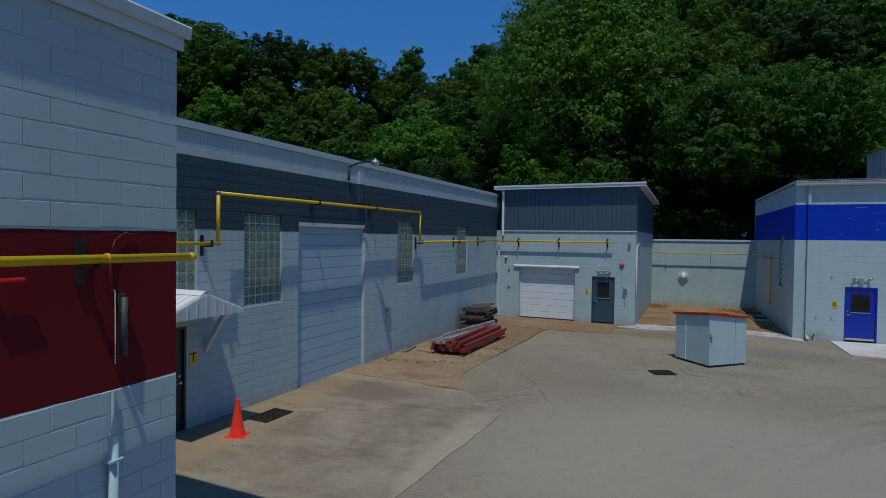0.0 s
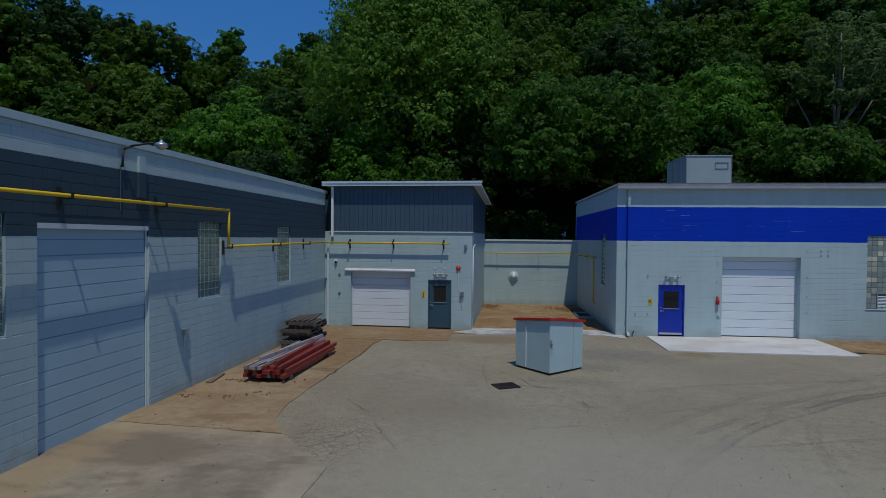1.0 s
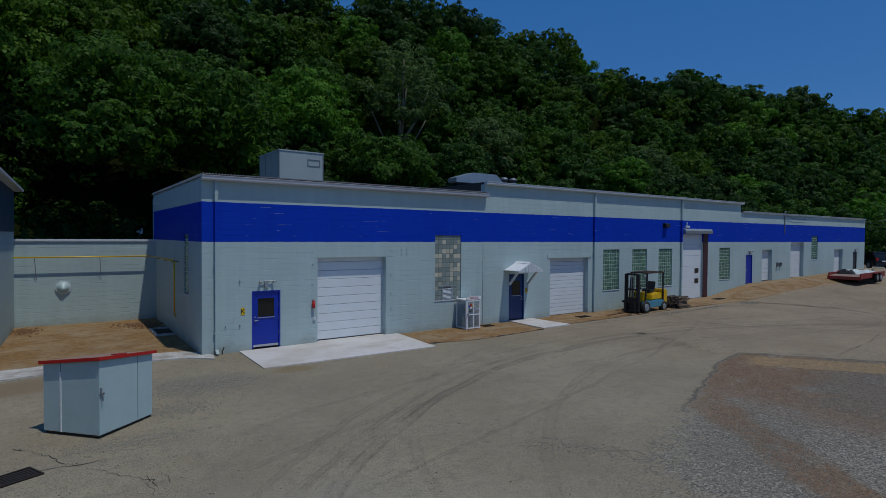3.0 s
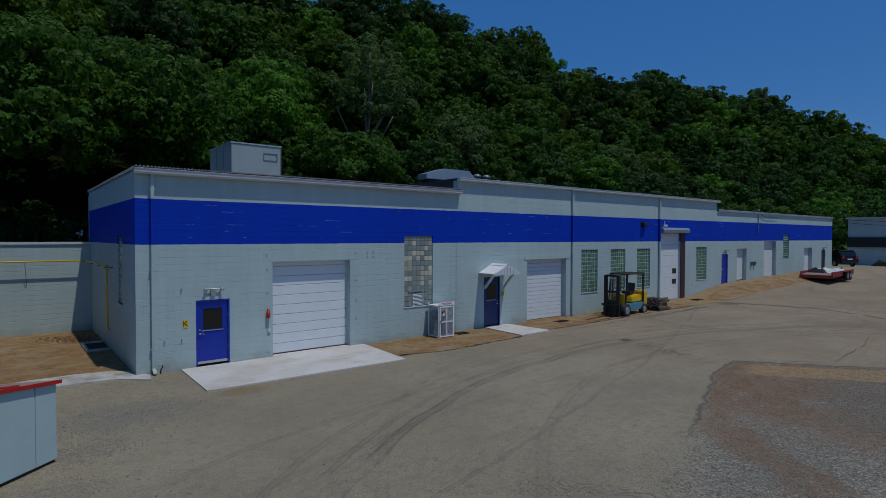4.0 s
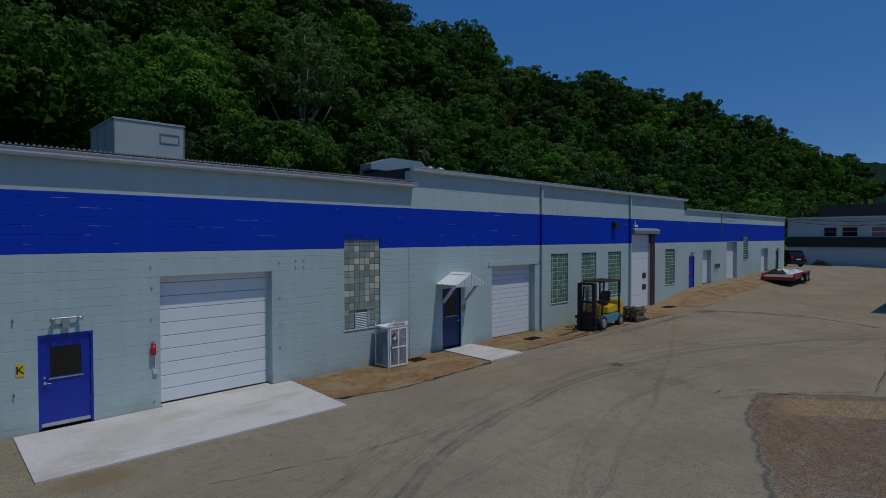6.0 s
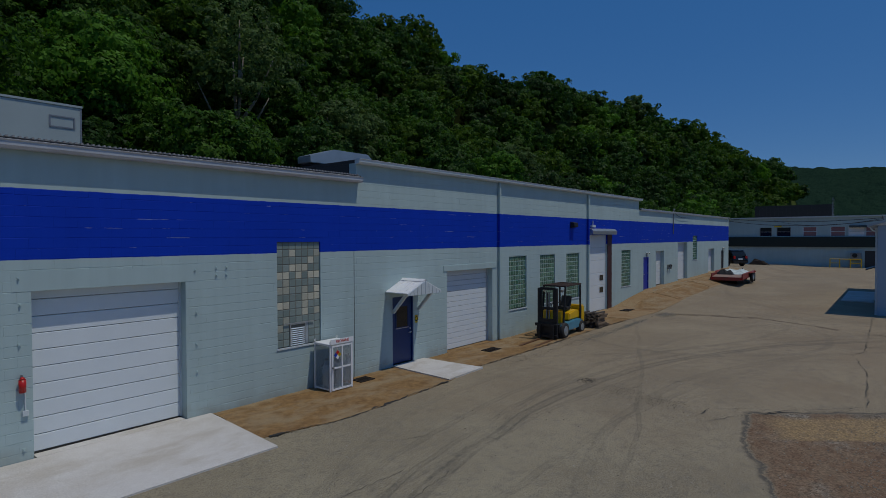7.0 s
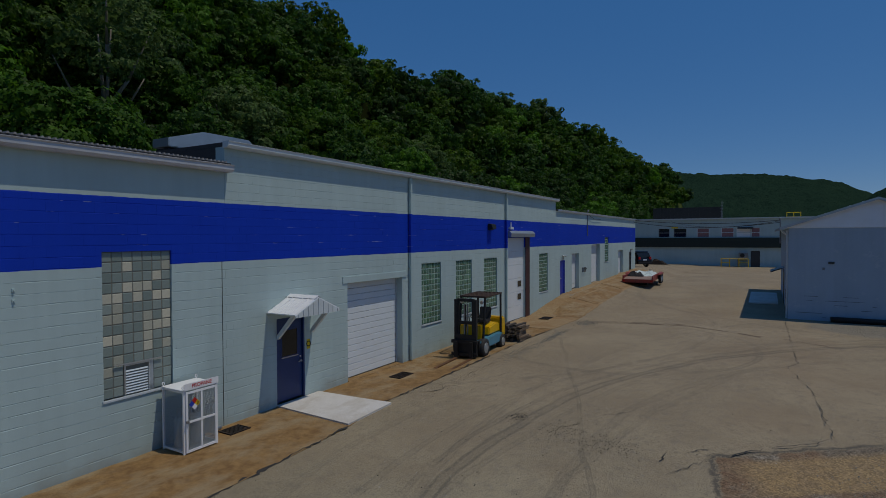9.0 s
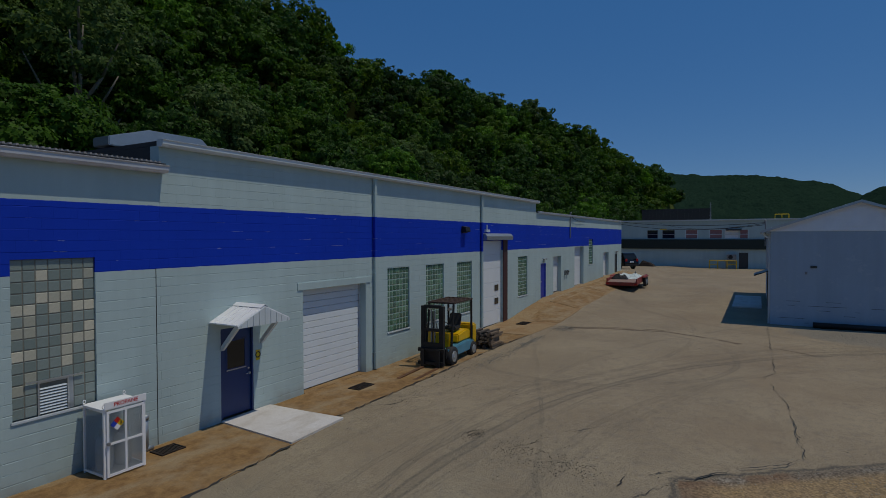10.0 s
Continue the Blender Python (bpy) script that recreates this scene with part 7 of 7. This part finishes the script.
for y in (-1.08, 1.0):
    part("side_rail", Shape().box(-1.1, 5.2, y, y + 0.08, 0.36, 0.78), M_RACK_RED, t)
    for x in (2.2, 3.1):
        w = part("wheel", Shape().lathe([(0.2, -0.1), (0.33, -0.1), (0.35, -0.06), (0.35, 0.06), (0.33, 0.1), (0.2, 0.1)], 20, pose(x, y * 1.18 + 0.03, 0.352, 90)), M_RUBBER, t, "black tyre", smooth=True)
        part("rim", Shape().lathe([(0.0, -0.11), (0.17, -0.105), (0.2, -0.1), (0.2, 0.1), (0.17, 0.105), (0.0, 0.11)], 16, pose(x, y * 1.18 + 0.03, 0.352, 90)), M_GALV, w, smooth=True)
    part("mudguard", Shape().prism([(1.75, 0.72), (1.85, 0.82), (3.45, 0.82), (3.55, 0.72)], y * 1.18 - 0.09, y * 1.18 + 0.15, "y"), M_RACK_RED, t)
part("tongue", Shape().prism([(5.2, -0.5), (5.2, 0.5), (6.6, 0.05), (6.6, -0.05)], 0.45, 0.55, "z"), M_RACK_RED, t)
part("jack", Shape().cyl((6.3, 0, 0.0), (6.3, 0, 0.9), 0.04, n=8), M_STEEL, t)
for x in (0.4, 5.0):
    part("stand", Shape().box(x, x + 0.08, -0.5, 0.5, 0.0, 0.52), M_BLACK, t)


def lumpy(w, d, h, seed, n=14):
    """A draped, creased cover."""
    v = []
    for j in range(n + 1):
        for i in range(n + 1):
            a, b = i / n, j / n
            e = min(1.0, 5 * min(a, 1 - a, b, 1 - b))
            z = h * e * (0.75 + 0.5 * noise.noise((a * 4, b * 3, seed)) + 0.18 * noise.noise((a * 11, b * 11, seed)))
            v.append(((a - 0.5) * w, (b - 0.5) * d, max(0.0, z)))
    f = [(j * (n + 1) + i, j * (n + 1) + i + 1, (j + 1) * (n + 1) + i + 1, (j + 1) * (n + 1) + i) for j in range(n) for i in range(n)]
    return Shape().add(v, f)


single("tarp_bundle", lumpy(3.2, 1.9, 0.32, 2.2, 20), M_TARP, "crumpled white plastic bundle on a red trailer", "bundle", m @ pose(2.6, 0, 0.622))
single("dark_bundle", lumpy(0.8, 1.2, 0.36, 5.1, 10), M_BLACK, "dark bundle on a red trailer", "bundle", m @ pose(0.8, 0.4, 0.622))


# parked dark car
def build_car():
    m = pose(69.6, 25.0, ground_z(69.6, 25.0), 0, 0, 48)
    t = thing("parked_car", "dark parked sport utility car", "car", m)
    low = [(-2.2, 0.35), (2.2, 0.35), (2.25, 0.6), (2.2, 0.92), (1.1, 1.02), (-2.2, 1.05), (-2.28, 0.7)]
    part("body", Shape().prism(low, -0.92, 0.92, "y"), M_CAR, t, "dark glossy body", bevel=0.07)
    cab = [(-2.1, 1.05), (1.05, 1.03), (0.3, 1.62), (-1.75, 1.66), (-2.08, 1.3)]
    part("cabin", Shape().prism(cab, -0.80, 0.80, "y"), M_GLASS, t, "dark glass cabin", bevel=0.05)
    part("roof", Shape().prism([(-1.85, 1.661), (0.35, 1.63), (0.2, 1.70), (-1.7, 1.73)], -0.76, 0.76, "y"), M_CAR, t, bevel=0.02)
    for x in (-1.35, 1.4):
        for y in (-0.86, 0.86):
            w = part("wheel", Shape().lathe([(0.22, -0.11), (0.34, -0.11), (0.36, -0.06), (0.36, 0.06), (0.34, 0.11), (0.22, 0.11)], 22, pose(x, y, 0.362, 90)), M_RUBBER, t, "black tyre", smooth=True)
            part("rim", Shape().lathe([(0.0, -0.125), (0.2, -0.118), (0.22, -0.11), (0.22, 0.11), (0.2, 0.118), (0.0, 0.125)], 16, pose(x, y, 0.362, 90)), M_ALU, w, "alloy rim", smooth=True)
    for y in (-0.8, 0.55):
        part("tail_lamp", Shape().box(-2.30, -2.2, y, y + 0.25, 0.85, 1.15), M_TAIL, t, "red tail lamp", bevel=0.02)
        part("headlamp", Shape().box(2.15, 2.26, y, y + 0.25, 0.7, 0.85), M_GLASS, t, bevel=0.02)
    part("bumper", Shape().box(-2.34, -2.2, -0.85, 0.85, 0.4, 0.62), M_BLACK, t, bevel=0.03)
    part("rear_plate", Shape().box(-2.30, -2.285, -0.25, 0.25, 0.75, 0.87), M_WHITE, t, "pale plate")


build_car()

# in front of the far building
t = thing("guard_rail", "yellow tubular guard rail by the far building", "rail", pose(89.5, 15.0, ground_z(89, 15)))
for y in (-0.8, 0.3, 1.4, 2.4):
    part("post", Shape().cyl((0, y, 0), (0, y, 1.15), 0.06, n=10), M_YELLOW, t)
part("bar", Shape().cyl((0, -0.8, 1.1), (0, 2.4, 1.1), 0.05, n=10).cyl((0, -0.8, 0.6), (0, 0.3, 0.6), 0.05, n=10).cyl((0, 1.4, 0.6), (0, 2.4, 0.6), 0.05, n=10), M_YELLOW, t)
t = thing("wall_unit", "grey air unit on the far building", "air unit", pose(91.2, 14.6, ground_z(91, 15)))
part("casing", Shape().box(-0.3, 0.7, -0.3, 0.8, 1.0, 1.9), M_STEEL, t, bevel=0.02)
part("stand", Shape().box(-0.25, -0.15, -0.25, -0.15, 0, 1.0).box(-0.25, -0.15, 0.85, 0.95, 0, 1.0).box(0.5, 0.6, -0.25, -0.15, 0, 1.0).box(0.5, 0.6, 0.85, 0.95, 0, 1.0), M_STEEL, t)
part("fan_grille", Shape().cyl((-0.3, 0.35, 1.55), (-0.34, 0.35, 1.55), 0.28, n=18), M_BLACK, t)
single("scrap", lumpy(2.4, 1.0, 0.7, 7.7, 10), M_RUST, "low heap of rusty scrap by the far building", "scrap", pose(88.5, 25.2, ground_z(88, 25), 0, 0, 80))
t = thing("roof_screen", "long dark louvred screen on the far roof", "screen", pose(101, 23, 7.3))
part("screen", Shape().box(0, 0.2, -5, 5, 0.0, 2.0), M_BLACK, t)
for i in range(20):
    part("post", Shape().box(-0.06, -0.001, -4.95 + i * 0.52, -4.87 + i * 0.52, 0, 2.04), M_BLACK, t)
t = thing("light_mast", "thin lattice mast on the far roof", "mast", pose(100, 18.0, 7.3))
part("mast", Shape().cyl((0, 0, 0), (0, 0, 2.9), 0.06, 0.04, 8), M_STEEL, t)
for i in range(6):
    part("rung", Shape().box(-0.04, 0.04, -0.2, 0.2, 0.4 + i * 0.42, 0.44 + i * 0.42), M_STEEL, t)
t = thing("roof_platform", "small yellow railed roof platform", "platform", pose(96, 9.0, 7.3))
part("deck", Shape().box(-0.6, 0.6, -0.8, 0.8, 0, 0.15), M_YELLOW, t)
part("rail", Shape().cyl((-0.6, -0.8, 0.7), (-0.6, 0.8, 0.7), 0.05, n=8).cyl((-0.6, -0.8, 0), (-0.6, -0.8, 0.7), 0.05, n=8).cyl((-0.6, 0.8, 0), (-0.6, 0.8, 0.7), 0.05, n=8).cyl((-0.6, 0, 0), (-0.6, 0, 0.7), 0.05, n=8), M_YELLOW, t)


def cable(a, b, sag, r, n=14):
    a, b = Vector(a), Vector(b)
    return [a.lerp(b, i / n) - Vector((0, 0, sag * 4 * (i / n) * (1 - i / n))) for i in range(n + 1)]


t = thing("overhead_cables", "black overhead cables between the roofs", "cable", pose(61.5, 23.3, 6.3))
for a, b, s in (((61.5, 23.3, 6.4), (52.8, 11.35, 5.95), 0.3), ((61.5, 23.3, 6.2), (52.8, 11.35, 5.8), 0.45), ((91.9, 24.0, 6.9), (52.8, 11.35, 5.9), 0.6)):
    part("cable", Shape().tube(cable(a, b, s, 0.02), 0.02, 5), M_BLACK, t, "", Matrix())
t = thing("service_mast", "steel service mast on the gabled building", "cable mast", pose(52.8, 11.36, 4.3))
part("mast", Shape().cyl((0, 0, 0), (0, 0, 1.7), 0.05, n=10), M_STEEL, t)
part("weatherhead", Shape().ball((0, 0.03, 1.75), 0.09, 8), M_STEEL, t)
part("clamp", Shape().box(-0.08, 0.08, -0.06, 0.06, 0.5, 0.56).box(-0.08, 0.08, -0.06, 0.06, 1.0, 1.06), M_STEEL, t)
t = thing("drain_pipe", "long black pipe lying beside the gabled building", "pipe", pose(38.2, 6.6, ground_z(38, 7)))
part("pipe", Shape().cyl((0, -3.0, 0.13), (0, 3.0, 0.13), 0.13, n=14), M_BLACK, t, smooth=True)


# ---- woods on the hillside ----
def leaf_cloud(rng, lobes, n, size, clump):
    """Leaves on rounded tufts that sit on the outside of several lobes (x, y, z, rx, ry, rz): corner arrays of small three-cornered leaves."""
    L = np.array(lobes)
    area = L[:, 3] * L[:, 5]
    area = area / area.sum()
    k = max(10, n // 34)
    pick = rng.choice(len(L), k, p=area)
    u = rng.normal(size=(k, 3))
    u[:, 2] = np.abs(u[:, 2] + 0.2) - 0.25
    u[:, 1] -= 0.45
    u /= np.linalg.norm(u, axis=1, keepdims=True)
    centre = L[pick, :3] + u * L[pick, 3:] * (0.74 + 0.30 * rng.random((k, 1)))
    tuft = clump * (0.55 + 0.75 * rng.random(k))
    own = rng.integers(0, k, n)
    d = rng.normal(size=(n, 3)) + u[own] * 0.7
    d[:, 2] += 0.45
    d /= np.linalg.norm(d, axis=1, keepdims=True)
    pos = centre[own] + d * (tuft[own] * (0.70 + 0.42 * rng.random(n)))[:, None] * np.array([1, 1, 0.72])
    out = d * 0.6 + u[own] * 0.55 + rng.normal(size=(n, 3)) * 0.30
    # the shaded inner foliage
    c = n // 5
    pick = rng.choice(len(L), c, p=area)
    ui = rng.normal(size=(c, 3))
    ui /= np.linalg.norm(ui, axis=1, keepdims=True)
    pos = np.concatenate([pos, L[pick, :3] + ui * L[pick, 3:] * (0.25 + 0.45 * rng.random((c, 1)))])
    out = np.concatenate([out, ui + 0.4 * rng.normal(size=(c, 3))])
    s = np.concatenate([size * (0.5 + 0.8 * rng.random((n, 1))), size * (1.15 + 0.8 * rng.random((c, 1)))])
    out /= np.linalg.norm(out, axis=1, keepdims=True)
    t = np.cross(out, rng.normal(size=out.shape))
    t /= np.linalg.norm(t, axis=1, keepdims=True)
    b = np.cross(out, t) * s * (0.55 + 0.25 * rng.random(s.shape))
    t = t * s
    lift = out * s * 0.18
    return np.stack([pos - t, pos + b * 1.5 + t * 0.6 + lift, pos - b * 1.3 + t * 0.8 + lift], 1).reshape(-1, 3)


def leaves_of(v):
    return np.arange(len(v)).reshape(-1, 3)


def lobes_for(rng, height, radius, count, low=0.3):
    """Lobes of one crown, standing on the origin: a core and boughs set over a dome."""
    mid = height * (low + 1.0) / 2
    half = height - mid
    out = [(0, 0, mid, radius * 0.66, radius * 0.66, half * 0.70)]
    turn = rng.uniform(0, 6.28)
    for i in range(count):
        h = 1.0 - 1.55 * (i + 0.5) / count
        ring = math.sqrt(max(0.0, 1 - h * h))
        a = turn + i * 2.4 + rng.uniform(-0.35, 0.35)
        k = radius * rng.uniform(0.32, 0.46)
        reach = rng.uniform(0.58, 0.70)
        out.append((reach * radius * ring * math.cos(a), reach * radius * ring * math.sin(a), mid + h * (half - k * 0.8), k, k, k * rng.uniform(0.72, 0.95)))
    return out


def limbs(sh, rng, height, r, spread, n):
    """A tapered trunk that leans and forks."""
    p, pts = Vector((0, 0, -0.8)), []
    for i in range(6):
        pts.append(p.copy())
        p = p + Vector((rng.uniform(-0.25, 0.25), rng.uniform(-0.25, 0.25), height * 0.115))
    for i, (a, b) in enumerate(zip(pts, pts[1:])):
        sh.cyl(a, b, r * (1 - i * 0.15), r * (1 - (i + 1) * 0.15), 8)
    for i in range(n):
        a = pts[rng.randrange(2, 6)]
        t = rng.uniform(0, 6.28)
        mid = a + Vector((math.cos(t) * spread * 0.45, math.sin(t) * spread * 0.45, height * 0.12))
        end = mid + Vector((math.cos(t) * spread * 0.4, math.sin(t) * spread * 0.4, height * rng.uniform(0.08, 0.2)))
        sh.cyl(a, mid, r * 0.36, r * 0.24, 6)
        sh.cyl(mid, end, r * 0.24, r * 0.08, 6)


def big_tree(x, y, top, radius, height, n, size, mat, label, seed, lobes=10, clump=0.55, bark=None, low=0.3):
    py, nr = random.Random(seed), np.random.default_rng(seed)
    base = top - height
    z0 = min(base, ground_z(x, y) + hill_z(x, y))
    t = thing("tree", label, "tree", pose(x, y, base))
    sh = Shape()
    limbs(sh, py, height, 0.022 * height + 0.06, radius * 0.8, 9)
    part("trunk", sh, bark or M_BARK, t, smooth=True)
    v = leaf_cloud(nr, lobes_for(py, height, radius, lobes, low), n, size, clump)
    ob = new("crown", array_mesh("crown", v, leaves_of(v), mat))
    hang(ob, t)
    return t


# the trees that stand out: x, y, top, radius, height
big_tree(-9.6, 55, 31.0, 10.6, 25, 56000, 0.154, M_LEAF_BROAD, "huge broad dark green tree above the annexe", 11, 54, 0.80, None, -0.02)
big_tree(18.5, 55, 20.5, 5.2, 15, 15300, 0.162, M_LEAF_BRIGHT, "bright green tree on the wooded slope", 12, 17, 0.70)
big_tree(31.5, 57.5, 26.5, 5.4, 20, 6600, 0.146, M_LEAF_GREY, "open grey-green tree with pale limbs", 13, 15, 0.60, M_BARK_PALE)
big_tree(41.5, 55, 18.8, 4.6, 13, 13600, 0.146, M_LEAF_GREY, "rounded grey-green tree on the wooded slope", 14, 15, 0.62)
big_tree(55.6, 45.4, 14.2, 2.9, 9, 8500, 0.146, M_LEAF_BRIGHT, "small rounded bright green tree", 15, 11, 0.50)
big_tree(-26, 50, 16.5, 5.6, 13, 15300, 0.162, M_LEAF_BRIGHT, "bright green tree behind the workshop", 17, 17, 0.70)
big_tree(24, 47, 13.5, 4.0, 10, 10200, 0.154, M_LEAF, "dark green tree behind the warehouse", 18, 13, 0.65)
big_tree(10, 50, 14.5, 3.6, 10, 8500, 0.154, M_LEAF_BRIGHT, "slim bright green tree beside the dark hollow", 19, 13, 0.60)
big_tree(56, 58, 20, 5.2, 14, 13600, 0.154, M_LEAF, "dark green tree on the wooded slope", 20, 15, 0.66)
big_tree(-38.5, 75, 33.6, 2.2, 10, 3060, 0.185, M_LEAF_BRIGHT, "slender tree standing above the ridge", 21, 9, 0.45)
big_tree(165, 71.5, 46.5, 4.4, 15, 3060, 0.277, M_LEAF_GREY, "open-crowned tree standing above the ridge", 22, 11, 0.8)


def build_woods():
    """All other trees of the slope as one mass of crowns."""
    py, nr = random.Random(31), np.random.default_rng(31)
    groups = {k: [] for k in range(6)}
    trunks = Shape()
    x = -128.0
    row = 0
    while x < 345:
        far_off = min(2.0, max(0.0, x - 60) / 100)
        step = 7.2 + 1.4 * far_off
        y = (47.0 if 10 < x < 58 else 43.0) + 3.0 * (row % 2)
        r_y = ridge_y(x)
        while y < r_y + 8:
            tx, ty = x + py.uniform(-2.4, 2.4), y + py.uniform(-2.0, 2.0)
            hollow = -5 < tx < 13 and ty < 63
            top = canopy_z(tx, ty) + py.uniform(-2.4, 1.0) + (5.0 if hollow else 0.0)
            rad = py.uniform(3.8, 5.9) * (1 + 0.18 * far_off)
            h = py.uniform(12, 16) + (4.0 if hollow else 0.0)
            dist = math.hypot(tx - 2, ty - 6)
            n = int(np.clip(10200 * (60 / dist) ** 1.5, 1700, 11500))
            size = 0.155 * max(0.85, (dist / 60) ** 0.75)
            lob = [(a + tx, b + ty, c + top - h, d, e, f) for a, b, c, d, e, f in lobes_for(py, h, rad, 17, 0.45 if hollow else 0.2)]
            rise = (ty - 42) / max(1.0, r_y - 42)
            # hollow and low slope draw more dark greens, shade put into colour
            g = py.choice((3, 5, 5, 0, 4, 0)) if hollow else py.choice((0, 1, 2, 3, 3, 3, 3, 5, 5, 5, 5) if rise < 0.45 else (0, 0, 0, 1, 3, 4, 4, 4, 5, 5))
            groups[g].append(leaf_cloud(nr, lob, n, size, 0.50 * max(1, (dist / 65) ** 0.6)))
            if py.random() < 0.15 and dist < 90:
                trunks.cyl((tx, ty, top - h - 1.5), (tx + py.uniform(-0.6, 0.6), ty, top - h * 0.5), 0.16, 0.07, 6)
            y += 6.2 * (1 + 0.2 * far_off)
        x += step
        row += 1
    # closer planting where the ridge bends
    py2, nr2 = random.Random(77), np.random.default_rng(77)
    for i in range(44):
        tx = 128 + 88 * (i + 0.5) / 44
        ty = ridge_y(tx) - (-3.0, 3.0, 9.0, 15.0)[i % 4] + py2.uniform(-1, 1)
        top, rad, h = canopy_z(tx, ty) - py2.uniform(0.2, 2.0), py2.uniform(4.2, 5.6), 12.0
        lob = [(a + tx, b + ty, c + top - h, d, e, f) for a, b, c, d, e, f in lobes_for(py2, h, rad, 13, 0.2)]
        groups[3 if i % 5 == 0 else 0].append(leaf_cloud(nr2, lob, 1700, 0.31, 0.95))
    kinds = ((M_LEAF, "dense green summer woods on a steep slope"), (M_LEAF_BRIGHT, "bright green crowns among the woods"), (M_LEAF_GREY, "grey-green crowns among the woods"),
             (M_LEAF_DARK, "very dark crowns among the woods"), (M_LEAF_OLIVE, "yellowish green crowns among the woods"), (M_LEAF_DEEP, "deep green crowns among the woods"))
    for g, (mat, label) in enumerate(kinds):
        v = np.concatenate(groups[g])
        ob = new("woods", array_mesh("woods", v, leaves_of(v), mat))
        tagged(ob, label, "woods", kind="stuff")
    single("tree_trunks", trunks, M_BARK, "thin grey trunks standing in the woods", "trunk", kind="stuff")


build_woods()


def build_understorey():
    """Low bushes at the foot of the slope, behind the walls."""
    nr, py = np.random.default_rng(41), random.Random(41)
    vs = []
    for i in range(210):
        x, y = py.uniform(-30, 75), py.uniform(38.5, 42)
        if -7 < x < 9:
            y += 6.0
        r = py.uniform(0.9, 1.9)
        z = ground_z(x, y) + hill_z(x, y)
        vs.append(leaf_cloud(nr, [(x, y, z + r * 0.8, r, r, r)], 330, 0.16, 0.45))
    v = np.concatenate(vs)
    # the bushes' deep shade is put into their leaf colour
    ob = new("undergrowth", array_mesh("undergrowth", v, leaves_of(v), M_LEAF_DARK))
    tagged(ob, "bushes at the foot of the woods, darkened for shade", "bushes", kind="stuff")


build_understorey()


def far_hill(name, radius, az0, az1, height, seed, label, bump=3.5):
    """A distant wooded ridge: crowns as bumps on a long slope."""
    m = Nodes(name + "_leaves")
    p = m.place()
    # bluish leaf colour: the haze of distance is mixed into it
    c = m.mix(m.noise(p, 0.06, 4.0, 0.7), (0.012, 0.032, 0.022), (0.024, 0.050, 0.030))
    m.set(Base_Color=c, Roughness=1.0, Specular_IOR_Level=0.0)
    m.bump(m.noise(p, 0.25, 4.0, 0.7), 1.0, 4.0)
    n, k = 420, 44
    v = []
    for j in range(k):
        for i in range(n):
            a = radians(az0 + (az1 - az0) * i / (n - 1))
            t = j / (k - 1)
            r = radius * (0.72 + 0.36 * t)
            x, y = r * math.sin(a), r * math.cos(a)
            h = height(math.degrees(a)) * (t ** 0.8)
            h += bump * (abs(noise.noise((x * 0.045, y * 0.045, seed))) * 1.6 + 0.7 * abs(noise.noise((x * 0.11, y * 0.11, seed)))) * min(1, 3 * t)
            v.append((x, y, h - 4))
    q = [(j * n + i, j * n + i + 1, (j + 1) * n + i + 1, (j + 1) * n + i) for j in range(k - 1) for i in range(n - 1)]
    ob = new(name, array_mesh(name, v, q, m.mat))
    tagged(ob, label, "hills", kind="structure")


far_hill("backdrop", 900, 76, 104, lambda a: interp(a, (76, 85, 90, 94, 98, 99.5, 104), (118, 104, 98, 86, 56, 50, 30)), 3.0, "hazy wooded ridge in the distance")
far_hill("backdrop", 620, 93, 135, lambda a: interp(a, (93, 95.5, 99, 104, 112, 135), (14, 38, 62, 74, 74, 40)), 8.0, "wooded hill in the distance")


# ---- blockwork, piece by piece ----
block_skin(blue_wall_a, block_rects(BX0, BX1, 0.44, 5.64, clip(BLUE_HOLES, BX0, BX1)), M_BLUE_WALL, F_BLUE, lambda s, z: 10.8 < s < 15.2 and z < 4.3, 1)
block_skin(blue_wall_b, block_rects(BX1, BX2, 0.44, 6.94, clip(BLUE_HOLES, BX1, BX2)), M_BLUE_WALL, F_BLUE, lambda s, z: s < 20.5 and z < 4.3, 2)
block_skin(blue_wall_c, block_rects(BX2, BX3, 1.2, 6.38, clip(BLUE_HOLES, BX2, BX3)), M_BLUE_WALL, F_BLUE, lambda s, z: False, 3)
block_skin(blue_wall_d, block_rects(0, 10.4, 0.44, 6.4, SIDE_HOLES), M_BLUE_WALL, F_BSIDE, lambda s, z: False, 4)
block_skin(low_wall, block_rects(0.0, 5.57, 0.46, 4.17), M_PALE_WALL, F_LOW, lambda s, z: True, 5)
block_skin(j_wall, block_rects(-6.55, 0, 0.44, 4.58, J_HOLES), M_PALE_WALL, F_J, lambda s, z: True, 6)
block_skin(j_side, block_rects(0.3, 9.6, 0.44, 4.58), M_PALE_WALL, F_JS, lambda s, z: False, 7)
block_skin(left_wall, block_rects(-2.0, 23.8, 0.42, 6.21, LEFT_HOLES), M_LEFT_WALL, F_LEFT, lambda s, z: 6.0 < s < 14.5 and z < 4.3, 8, proud=0.008, joint=0.004, cham=0.007, upright=0.3)
block_skin(near_wall, [r for r in block_rects(-14, 0, 0.38, 6.0) if r[3] < 2.85 or r[2] > 4.2], M_NEAR_WALL, F_NEAR, lambda s, z: s > -3.9, 9, proud=0.0065, joint=0.004, cham=0.006, upright=0.7)
